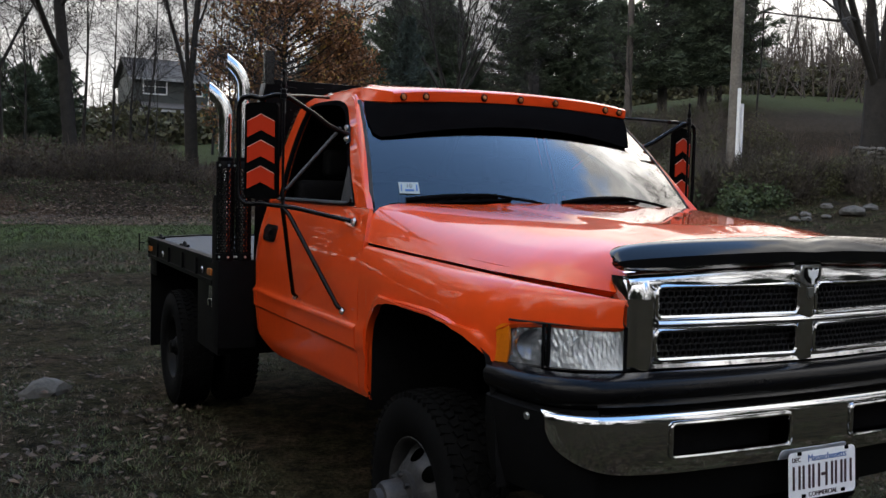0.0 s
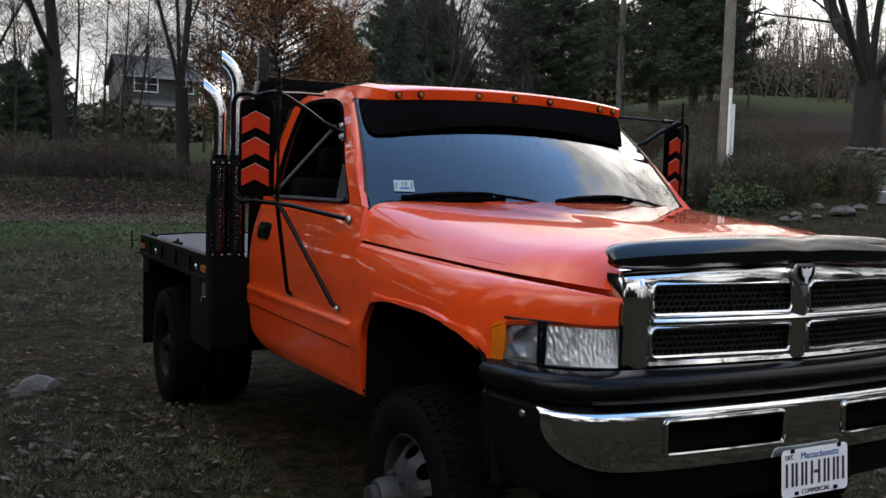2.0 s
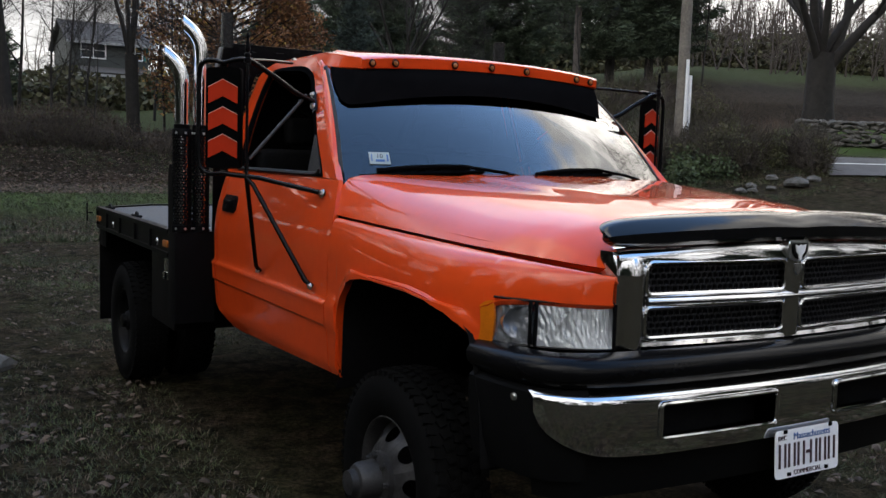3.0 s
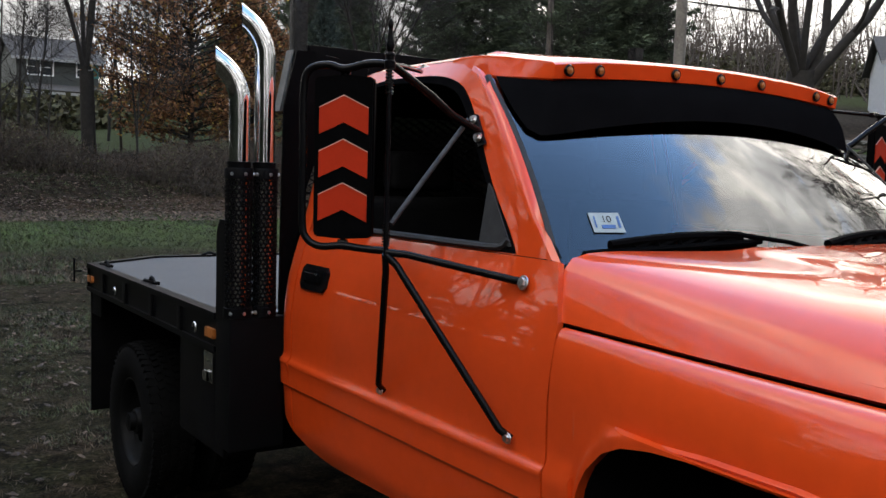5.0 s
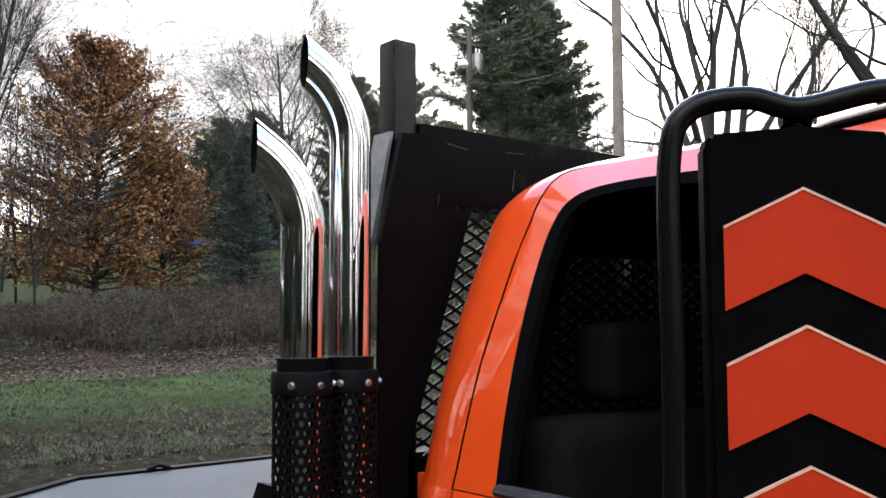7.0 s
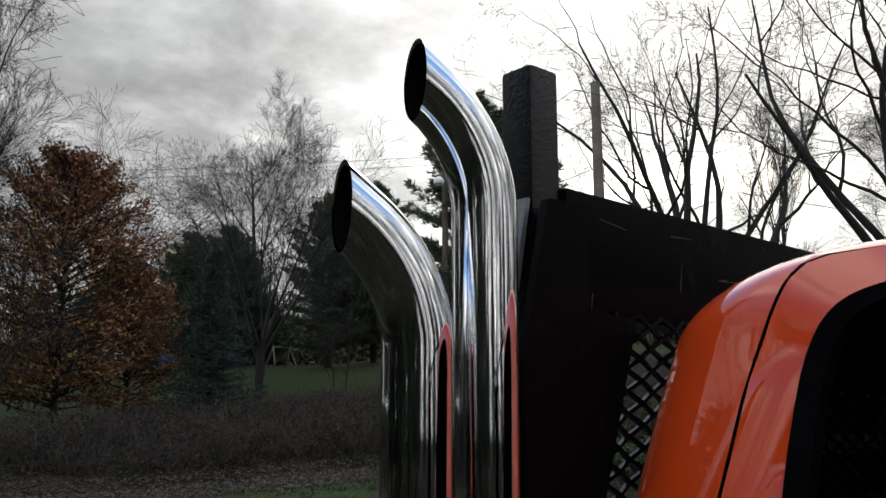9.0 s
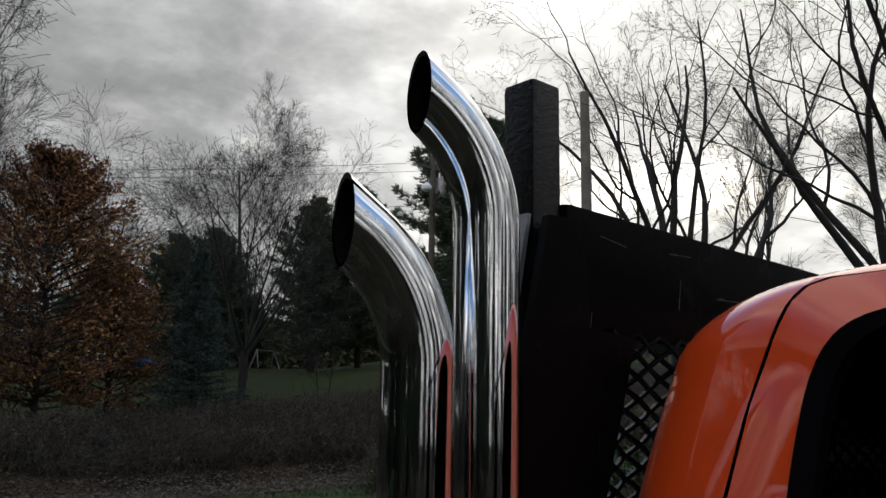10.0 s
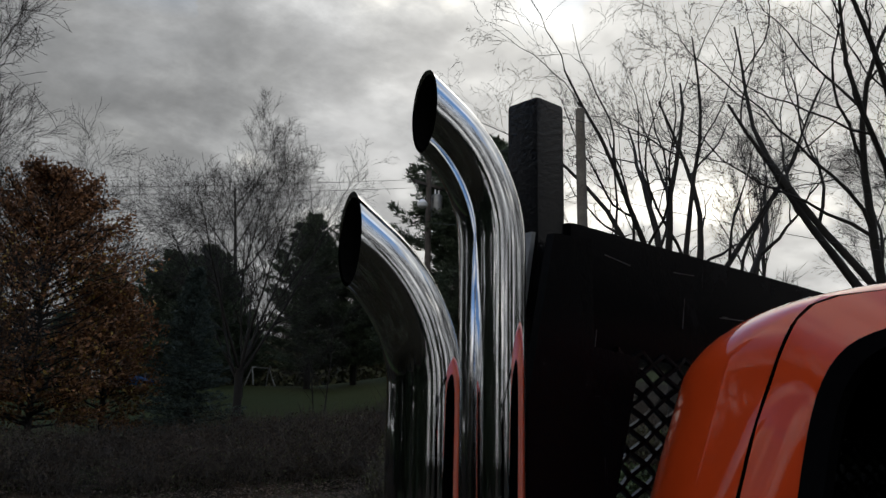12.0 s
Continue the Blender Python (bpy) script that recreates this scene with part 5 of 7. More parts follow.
def build_rack():
    Y0, Y1 = 3.128, 3.198
    rack = thing_part("headache_rack")
    tagged(rack, "black steel headache rack with expanded-metal window")
    for s in (-1, 1):
        bm = bmesh.new()
        box(bm, (min(s * 0.868, s * 0.922), Y0 + 0.006, 1.09), (max(s * 0.868, s * 0.922), Y0 + 0.060, 2.278), 0.006)
        part("post", bm, PEEL, rack, "black square tube post")
        bm = bmesh.new()
        # side plate, sloping inner edge beside the mesh
        P = [(s * 0.985, 1.09), (s * 0.975, 1.88), (s * 0.926, 2.085), (s * 0.85, 2.09), (s * 0.85, 1.95), (s * 0.752, 1.944), (s * 0.912, 1.468), (s * 0.912, 1.09)]
        prism(bm, P, 0.012, lambda u, v, w: (u, Y0 - 0.024 + w, v))
        part("side_plate", bm, RUBBED, rack, smooth=False)
        bm = bmesh.new()
        prism(bm, [(s * 0.979, 1.86), (s * 0.930, 2.092), (s * 0.923, 2.092), (s * 0.968, 1.86)], 0.055, lambda u, v, w: (u, Y0 + 0.009 + w, v))
        part("gusset", bm, STEEL, rack, "bare worn steel gusset", smooth=False)
    bm = bmesh.new()
    box(bm, (-0.866, Y0 - 0.002, 1.945), (0.866, Y1, 2.116), 0.008)
    part("top_beam", bm, RUBBED, rack, "black top beam with scratched paint")
    rng = random.Random(31)
    for k in range(9):                                        # scratches in the paint of the beam
        x, z, a = rng.uniform(-0.84, 0.84), rng.uniform(1.95, 2.085), rng.choice((0.05, -0.12, 0.2, 1.4))
        l = rng.uniform(0.015, 0.075)
        bm = box(bmesh.new(), (-l / 2, -0.0006, -0.0007), (l / 2, 0.0006, 0.0007))
        bm.transform(pose(x, Y0 - 0.0022, z, 0, -math.degrees(a), 0))
        part("scuff", bm, SCUFF, rack, "pale scratch in the black paint", smooth=False)
    bm = bmesh.new()
    box(bm, (-0.90, Y0 + 0.006, 1.09), (0.90, Y1, 1.47), 0.006)
    part("lower_panel", bm, SATIN, rack)
    # expanded metal
    V, F = [], []
    px, pz, hw, d = 0.056, 0.030, 0.0028, 0.006

    def strut(ax, az, bx, bz):
        l = math.hypot(bx - ax, bz - az)
        nx, nz = -(bz - az) / l * hw, (bx - ax) / l * hw
        b = len(V)
        for w in (0, d):
            for u, v in ((ax + nx, az + nz), (bx + nx, bz + nz), (bx - nx, bz - nz), (ax - nx, az - nz)):
                V.append((u, Y0 - 0.007 + w + 0.003 * math.sin(u * 90), v))
        F.extend([(b, b + 1, b + 2, b + 3), (b + 7, b + 6, b + 5, b + 4), (b, b + 4, b + 5, b + 1), (b + 2, b + 6, b + 7, b + 3)])
    z, row = 1.46, 0
    while z < 1.97:
        lim = 0.752 + (1.94 - z) * 0.34
        x = -0.92 + (px / 2 if row % 2 else 0)
        while x < 0.92:
            if abs(x) < lim + 0.004 and z < 1.94:
                strut(x, z, x + px / 2, z + pz / 2 * 1.0); strut(x, z, x - px / 2, z + pz / 2)
            x += px
        z += pz / 2
        row += 1
    me = bpy.data.meshes.new("expanded_metal")
    me.from_pydata(V, [], F); me.materials.append(SATIN)
    ob = new("expanded_metal", me); ob.parent = rack
    tagged(ob, "black expanded metal mesh")


build_rack()


# ---- exhaust stacks and their guard
def build_stack(x, y, r, z_bend, R, sweep):
    d = Vector((-0.94, 0.33, 0)).normalized()
    pts, rad = [], []
    for z in (1.0, 1.4, 1.7, z_bend - 0.004):
        pts.append(Vector((x, y, z)))
    for k in range(15):
        a = radians(sweep) * k / 14
        pts.append(Vector((x, y, z_bend)) + d * R * (1 - math.cos(a)) + Vector((0, 0, R * math.sin(a))))
    out = d * math.sin(radians(sweep)) + Vector((0, 0, math.cos(radians(sweep))))
    pts.append(pts[-1] + out * 0.10)
    bm = tube(bmesh.new(), pts, r, 40, False)
    # cut the mouth upright
    tip = Vector((x, y, z_bend)) + d * (R * (1 - math.cos(radians(sweep))) + 0.020)
    geom = bm.verts[:] + bm.edges[:] + bm.faces[:]
    bmesh.ops.bisect_plane(bm, geom=geom, plane_co=tip, plane_no=d, clear_outer=True)
    stack = part("exhaust_pipe", bm, CHROME, truck, "polished chrome exhaust stack with turned-out tip")
    sub = tube(bmesh.new(), [p for p in pts], r - 0.004, 28, False)
    bmesh.ops.bisect_plane(sub, geom=sub.verts[:] + sub.edges[:] + sub.faces[:], plane_co=tip - d * 0.001, plane_no=d, clear_outer=True)
    part("pipe_bore", sub, DARK, stack, "sooty black bore")


build_stack(-1.160, 3.078, 0.0385, 1.874, 0.17, 52)
build_stack(-1.063, 3.078, 0.0375, 2.038, 0.17, 52)


def build_guard():
    guard = thing_part("stack_guard")
    tagged(guard, "black perforated steel guard round the stack pair")
    for cx in (-1.158, -1.062):
        R = 0.050

        def wrap(u, v, w, cx=cx):
            a = u / R
            return (cx + (R - w) * math.sin(a), 3.080 - (R - w) * math.cos(a), v)
        bm = honeycomb(-R * 2.3, R * 2.3, 1.10, 1.632, 0.0175, 0.0035, wrap, 0.003)
        sheet = part("perforated_sheet", bm, BLACK, guard, "black perforated sheet")
        bm = bmesh.new()
        revolve(bm, [(R + 0.001, 1.092), (R + 0.003, 1.094), (R + 0.003, 1.130), (R, 1.132)], (cx, 3.080, 0), "z", 36)
        part("lower_band", bm, BLACK, guard)
        bm = bmesh.new()
        revolve(bm, [(R + 0.001, 1.600), (R + 0.003, 1.602), (R + 0.003, 1.635), (R, 1.640), (R - 0.006, 1.640)], (cx, 3.080, 0), "z", 36)
        revolve(bm, [(R - 0.012, 1.630), (R - 0.008, 1.632), (R - 0.006, 1.662), (R - 0.012, 1.664)], (cx, 3.080, 0), "z", 36)
        part("band", bm, BLACK, guard)
        for a in (-50, 5, 55):
            for z in (1.618, 1.112):
                bm = bmesh.new()
                d = Vector((math.sin(radians(a)), -math.cos(radians(a)), 0))
                bolt(bm, Vector((cx, 3.080, z)) + d * (R + 0.003), d, 0.0045, 0.005)
                part("guard_bolt", bm, ZINC, guard, "bright screw")
    bm = bmesh.new()
    box(bm, (-1.205, 3.035, 0.60), (-0.99, 3.18, 1.095), 0.01)
    part("stack_base", bm, BLACK, guard)
    bm = bmesh.new()
    prism(bm, [(3.09, 1.09), (3.17, 1.09), (3.17, 1.40), (3.14, 1.45), (3.09, 1.45)], 0.010, lambda u, v, w: (-1.208 + w, u, v))
    part("side_shield", bm, BLACK, guard, smooth=False)


build_guard()


# ---- towing mirrors on tripod arms
def build_mirror(flip):
    fix = mirror_x if flip else (lambda b: b)
    mirror = thing_part("towing_mirror")
    tagged(mirror, "black towing mirror with orange chevrons on tripod arms")
    # the near head is folded back along the cab, the far one stands out
    along, out, hub = (Vector((-0.968, 0.25, 0)), Vector((-0.25, -0.968, 0)), (-1.20, 2.05)) if flip else (Vector((-0.735, 0.678, 0)), Vector((-0.678, -0.735, 0)), (-1.243, 2.110))

    def M(s, z, w=0.0):
        """s along the folded head from the post outwards, w out of its back."""
        return Vector((hub[0], hub[1], z)) + along * s + out * w
    bm = bmesh.new()
    P = [(0.082, 1.466), (0.076, 1.457), (0.0, 1.452), (-0.076, 1.457), (-0.083, 1.466), (-0.083, 1.880), (-0.076, 1.890), (0.0, 1.896), (0.076, 1.890), (0.083, 1.880)]
    prism(bm, P, -0.028, lambda u, v, w: M(u, v, w))
    bmesh.ops.bevel(bm, geom=bm.edges[:], offset=0.004, segments=2, affect="EDGES")
    head = part("mirror_head", fix(bm), MATTE, mirror, "black mirror head")
    for zc in (1.838, 1.720, 1.602):
        bm = bmesh.new()
        prism(bm, [(0.068, zc - 0.030), (0.0, zc + 0.003), (-0.068, zc - 0.030), (-0.068, zc - 0.102), (0.0, zc - 0.070), (0.068, zc - 0.102)], 0.0025, lambda u, v, w: M(u, v, 0.0005 + w))
        part("chevron", fix(bm), DECAL, head, "orange reflective chevron", smooth=False)
        bm = bmesh.new()
        prism(bm, [(0.068, zc - 0.029), (0.0, zc + 0.004), (-0.068, zc - 0.029), (-0.068, zc - 0.0315), (0.0, zc + 0.0015), (0.068, zc - 0.0315)], 0.0035, lambda u, v, w: M(u, v, 0.0005 + w))
        part("chevron_edge", fix(bm), PALEFILM, head, "worn pale edge", smooth=False)
    bm = bmesh.new()
    prism(bm, [(0.072, 1.472), (-0.072, 1.472), (-0.072, 1.866), (0.072, 1.866)], 0.002, lambda u, v, w: M(u, v, -0.0265 - w))
    part("mirror_glass", fix(bm), CHROME, head, "mirror glass", smooth=False)
    # loop frame
    px, py = -1.178, 1.982
    loop = spline([M(-0.138, 1.922), M(-0.07, 1.926), M(0.0, 1.911), M(0.045, 1.921), M(0.095, 1.910), M(0.113, 1.862), M(0.113, 1.70), M(0.112, 1.50), M(0.098, 1.450), M(0.06, 1.430), M(0.0, 1.434), M(-0.06, 1.428), M(-0.130, 1.424)], 5)
    bm = tube(bmesh.new(), loop, 0.0105, 12)
    for z0, z1 in ((1.890, 1.920), (1.427, 1.456)):
        tube(bm, [M(0.0, z0, -0.012), M(0.0, z1, -0.012)], 0.007, 8)
        tube(bm, [M(-0.013, (z0 + z1) / 2, -0.012), M(0.013, (z0 + z1) / 2, -0.012)], 0.009, 8)
    part("loop_frame", fix(bm), GLOSS, mirror, "black tube loop")
    # upright post with pointed finial and springs
    bm = tube(bmesh.new(), [(px, py, 1.41), (px, py, 1.93)], 0.0065, 10)
    prof = [(0.007, 1.905), (0.015, 1.908), (0.015, 1.926), (0.012, 1.929), (0.012, 1.940), (0.015, 1.942), (0.013, 1.947), (0.007, 1.950), (0.010, 1.958), (0.012, 1.967), (0.009, 1.980), (0.0065, 1.998), (0.005, 2.010), (0.007, 2.013), (0.008, 2.019), (0.006, 2.030), (0.001, 2.036)]
    revolve(bm, prof, (px, py, 0), "z", 16)
    post = part("mirror_post", fix(bm), SATIN, mirror, "black post with pointed finial")
    for z0, z1 in ((1.840, 1.905), (1.442, 1.502)):
        n = 8 * 10
        bm = tube(bmesh.new(), [(px + 0.0095 * math.cos(k * math.pi / 5), py + 0.0095 * math.sin(k * math.pi / 5), z0 + (z1 - z0) * k / n) for k in range(n + 1)], 0.0024, 5)
        part("spring", fix(bm), GLOSS, post, "coil spring")
    # arms: to the pillar, to the roof gutter, down to the door
    for name, pts, r, mat in (
            ("upper_arm", [(px, py, 1.916), (-1.15, 2.0, 1.914), (-1.03, 2.01, 1.850), (-0.95, 2.02, 1.80), (-0.852, 2.028, 1.760)], 0.0115, GLOSS),
            ("roof_arm", [(px, py, 1.918), (-1.00, 2.20, 1.945), (-0.805, 2.42, 1.965)], 0.0075, GLOSS),
            ("diagonal_brace", [(px + 0.012, py - 0.004, 1.500), (-0.885, 2.035, 1.792)], 0.0075, DULLSTEEL),
            ("front_arm", [(px, py, 1.425), (-1.13, 1.95, 1.42), (-0.965, 1.70, 1.373), (-0.946, 1.668, 1.369)], 0.0105, GLOSS),
            ("diagonal_arm", [(px, py, 1.42), (-1.155, 1.96, 1.39), (-1.035, 1.65, 1.010), (-1.010, 1.634, 0.987)], 0.0100, GLOSS),
            ("lower_arm", [(px, py, 1.42), (-1.165, 2.0, 1.37), (-1.035, 2.250, 1.00), (-1.010, 2.264, 0.976)], 0.0100, GLOSS)):
        bm = tube(bmesh.new(), pts, r, 10)
        part(name, fix(bm), mat, mirror, "dull steel brace" if mat is DULLSTEEL else "")
    bm = bmesh.new()
    prism(bm, [(2.10, 1.812), (2.065, 1.812), (1.985, 1.726), (2.012, 1.716)], 0.008, lambda u, v, w: (-(half_width(v) + 0.024) + w, u, v))
    part("pillar_bracket", fix(bm), GLOSS, mirror, smooth=False)
    for p, d, r in (((-0.862, 2.018, 1.744), (-1, -0.2, 0.3), 0.010), ((-0.842, 2.07, 1.797), (-1, -0.2, 0.3), 0.009), ((-0.960, 1.668, 1.370), (-1, 0, 0.2), 0.013), ((-1.020, 1.634, 0.989), (-1, 0, 0), 0.010), ((-1.020, 2.264, 0.978), (-1, 0, 0), 0.010), ((-0.800, 2.41, 1.978), (-0.3, 0, 1), 0.010)):
        bm = bolt(bmesh.new(), p, d, r, 0.010)
        part("mount_bolt", fix(bm), ZINC, mirror, "bright washer and bolt")


build_mirror(False)
build_mirror(True)


# ---- wipers and the inspection sticker
for x0, x1 in ((-0.80, -0.28), (-0.10, 0.44)):
    bm = bmesh.new()
    a = [ws_point((x0 + (x1 - x0) * k / 8) / 0.865, 0.034 + 0.055 * (k / 8) ** 0.8, 0.014) for k in range(9)]
    tube(bm, a, 0.013, 8, True, 0.7)
    b = [ws_point((x0 + (x1 - x0) * k / 8) / 0.865, 0.044 + 0.055 * (k / 8) ** 0.8 + 0.024 * math.sin(math.pi * k / 8), 0.024) for k in range(1, 8)]
    tube(bm, b, 0.013, 8)
    for k in range(1, 7):
        tube(bm, [a[k], b[k], a[k + 1]], 0.009, 6)
    tube(bm, [b[3], b[5] + Vector((0.02, -0.012, 0.008)), ws_point(x1 / 0.865 + 0.10, 0.070, 0.03), ws_point(x1 / 0.865 + 0.26, 0.02, 0.03), ws_point(x1 / 0.865 + 0.30, -0.02, 0.02)], 0.0065, 8)
    part("wiper", bm, MATTE, truck, "black windshield wiper")
bm = bmesh.new()
S = [ws_point(s, q, 0.006) for s, q in ((-0.868, 0.135), (-0.772, 0.135), (-0.772, 0.222), (-0.868, 0.222))]
bm.faces.new([bm.verts.new(p) for p in S])
sticker = part("inspection_sticker", thicken(bm, 0.001), STICKER, truck, "pale blue inspection sticker on the windshield", smooth=False)
u, v = (S[1] - S[0]), (S[3] - S[0])
n = u.cross(v).normalized()
basis = Matrix((u.normalized(), n.cross(u).normalized(), n)).transposed().to_4x4()
basis.translation = S[0]
text_mesh("sticker_number", "10", 0.030, basis @ Matrix.Translation((u.length * 0.48, v.length * 0.50, 0.002)), INK, sticker, 0.0003)
bm = bmesh.new()
box(bm, (u.length * 0.28, v.length * 0.18, 0.001), (u.length * 0.72, v.length * 0.36, 0.002))
box(bm, (u.length * 0.82, v.length * 0.22, 0.001), (u.length * 0.90, v.length * 0.8, 0.002))
box(bm, (u.length * 0.08, v.length * 0.22, 0.001), (u.length * 0.13, v.length * 0.8, 0.002))
bm.transform(basis)
part("sticker_bars", bm, PLATEBLUE, sticker, smooth=False)

# ---------------------------------------------------------------- the ground
def height(x, y):
    """Lawn level with the truck, rising gently to the bank and the wood, and on one side to the road."""
    z = lerp([(-60, -0.5), (2, 0), (7, 0.0), (15, 0.28), (21.5, 0.40), (22.8, 0.55), (24.6, 1.35), (26.5, 1.65), (30, 1.95), (45, 2.9), (60, 3.8), (120, 6)], y)
    r = lerp([(6, 0), (12, 0.25), (18, 0.55), (25, 0.75), (40, 1.1), (80, 2.0)], x) * max(0.0, min(2.0, 1 + (y - 18) / 27))
    knoll = max(0.0, min(1.0, (x - 11) / 5)) * lerp([(30, 0), (36, 0.8), (45, 1.1), (60, 1.0)], y)
    # the road's low embankment and the higher ground behind the stone wall
    side = max(0.0, min(1.0, (math.degrees(math.atan2(x, max(y, 0.1))) - 32) / 12)) if x > 0 else 0.0
    away = 0.766 * x + 0.643 * y
    rise = lerp([(13, 0), (19, 0.35), (22, 0.75), (24, 0.95), (31, 1.0), (33.5, 1.25), (35.5, 1.75), (45, 1.9)], away)
    return z + r + knoll + side * rise


def build_ground():
    xs = sorted({round(-60 + 1.5 * i, 3) for i in range(121)} | {round(-8 + 0.4 * i, 3) for i in range(60)})
    ys = sorted({round(-40 + 1.5 * i, 3) for i in range(110)} | {round(-4 + 0.4 * i, 3) for i in range(80)})
    xs = [-900, -300] + xs + [300, 900]
    ys = [-900, -300] + ys + [300, 900]
    V, F = [], []
    for y in ys:
        for x in xs:
            n = noise.noise((x * 0.5, y * 0.5, 0)) * 0.05 + noise.noise((x * 2.1, y * 2.1, 3)) * 0.018
            n *= 1 if y > 6 or abs(x) > 2.5 else 0.25
            V.append((x, y, height(x, y) + n - 0.01))
    w = len(xs)
    for j in range(len(ys) - 1):
        for i in range(w - 1):
            F.append((j * w + i, j * w + i + 1, (j + 1) * w + i + 1, (j + 1) * w + i))
    me = bpy.data.meshes.new("ground")
    me.from_pydata(V, [], F)
    for p in me.polygons:
        p.use_smooth = True
    me.materials.append(ground_material())
    tagged(new("ground", me), "autumn lawn with thin grass, bare soil and fallen leaves", "ground", kind="structure")


def ground_material():
    m = bpy.data.materials.new("lawn_soil")
    m.use_nodes = True
    nt = m.node_tree
    b = nt.nodes["Principled BSDF"]
    N, L = nt.nodes.new, nt.links.new
    tc = N("ShaderNodeTexCoord")

    def nz(scale, detail=6, rough=0.6):
        n = N("ShaderNodeTexNoise")
        n.inputs["Scale"].default_value, n.inputs["Detail"].default_value, n.inputs["Roughness"].default_value = scale, detail, rough
        L(tc.outputs["Object"], n.inputs["Vector"])
        return n.outputs["Fac"]

    def ramp(fac, a, b):
        r = N("ShaderNodeMapRange"); r.inputs["From Min"].default_value, r.inputs["From Max"].default_value = a, b
        L(fac, r.inputs["Value"]); return r.outputs[0]

    def mix(f, a, bcol):
        x = N("ShaderNodeMix"); x.data_type = "RGBA"; L(f, x.inputs[0])
        for i, v in ((6, a), (7, bcol)):
            if isinstance(v, tuple):
                x.inputs[i].default_value = (*v, 1)
            else:
                L(v, x.inputs[i])
        return x.outputs[2]
    soil = mix(ramp(nz(9), 0.35, 0.65), (0.012, 0.0095, 0.007), (0.046, 0.037, 0.028))
    grass = mix(ramp(nz(26), 0.3, 0.7), (0.013, 0.014, 0.008), (0.034, 0.035, 0.020))
    near = mix(ramp(nz(1.3, 8, 0.75), 0.40, 0.60), soil, grass)
    clump = mix(ramp(nz(5.5, 5, 0.7), 0.36, 0.56), (0.32, 0.30, 0.29), (1.2, 1.15, 1.08))
    dk = N("ShaderNodeMix"); dk.data_type, dk.blend_type = "RGBA", "MULTIPLY"; dk.inputs[0].default_value = 1.0
    L(near, dk.inputs[6]); L(clump, dk.inputs[7])
    speck = mix(ramp(nz(48, 4, 0.7), 0.40, 0.62), (0.45, 0.44, 0.42), (1.5, 1.42, 1.32))
    dk2 = N("ShaderNodeMix"); dk2.data_type, dk2.blend_type = "RGBA", "MULTIPLY"; dk2.inputs[0].default_value = 1.0
    L(dk.outputs[2], dk2.inputs[6]); L(speck, dk2.inputs[7])
    near = dk2.outputs[2]
    # the strip of greener grass beyond the truck, leaf litter on the bank
    sp = N("ShaderNodeSeparateXYZ"); L(tc.outputs["Object"], sp.inputs[0])
    wob = N("ShaderNodeMath"); wob.operation = "MULTIPLY_ADD"; wob.inputs[1].default_value = 5.0
    L(nz(0.35), wob.inputs[0]); L(sp.outputs[1], wob.inputs[2])
    green = mix(ramp(nz(18), 0.3, 0.7), (0.032, 0.050, 0.017), (0.070, 0.104, 0.034))
    c = mix(ramp(wob.outputs[0], 17.0, 21.5), near, green)
    litter = mix(ramp(nz(14, 8, 0.75), 0.38, 0.62), (0.020, 0.014, 0.010), (0.080, 0.054, 0.037))
    c = mix(ramp(wob.outputs[0], 24.0, 24.5), c, litter)
    bank_soil = mix(ramp(nz(7, 7, 0.7), 0.40, 0.62), (0.010, 0.008, 0.006), (0.036, 0.027, 0.020))
    c = mix(ramp(wob.outputs[0], 25.3, 26.0), c, bank_soil)
    far = mix(ramp(nz(12), 0.3, 0.7), (0.024, 0.029, 0.012), (0.052, 0.062, 0.026))
    c = mix(ramp(wob.outputs[0], 34.0, 36.5), c, far)
    L(c, b.inputs["Base Color"])
    b.inputs["Roughness"].default_value = 0.95
    b.inputs["Specular IOR Level"].default_value = 0.04
    bp = N("ShaderNodeBump"); bp.inputs["Strength"].default_value, bp.inputs["Distance"].default_value = 0.9, 0.03
    L(nz(34, 6, 0.7), bp.inputs["Height"]); L(bp.outputs[0], b.inputs["Normal"])
    return m


build_ground()


# ---------------------------------------------------------------- trees and brush
BARK = material("grey_bark", (0.024, 0.021, 0.019), 0.92, 0, 0, 0, 5, 0.8, 40, color2=(0.011, 0.0095, 0.009))
TWIG = material("brown_twigs", (0.085, 0.068, 0.056), 0.9, 0, 0, 0, 9, color2=(0.035, 0.028, 0.024))
RUST = material("rust_leaves", (0.27, 0.125, 0.046), 0.8, 0, 0, 0, 1.2, color2=(0.105, 0.050, 0.030), spread=0.5)
YELLOW = material("yellow_leaves", (0.36, 0.24, 0.05), 0.8, 0, 0, 0, 2.0, color2=(0.20, 0.11, 0.03), spread=0.35)
NEEDLE = material("pine_needles", (0.078, 0.105, 0.062), 0.8, 0, 0, 0, 1.5, color2=(0.036, 0.052, 0.032), spread=0.4)
SPRUCE = material("blue_spruce_needles", (0.060, 0.085, 0.075), 0.8, 0, 0, 0, 2.0, color2=(0.022, 0.036, 0.032), spread=0.35)
SHRUB = material("evergreen_shrub_leaves", (0.050, 0.075, 0.025), 0.75, 0, 0, 0, 2.0, color2=(0.020, 0.030, 0.012), spread=0.4)
DRYLEAF = material("dry_brown_leaves", (0.074, 0.050, 0.035), 0.85, 0, 0, 0, 3.0, color2=(0.026, 0.018, 0.013), spread=0.5)
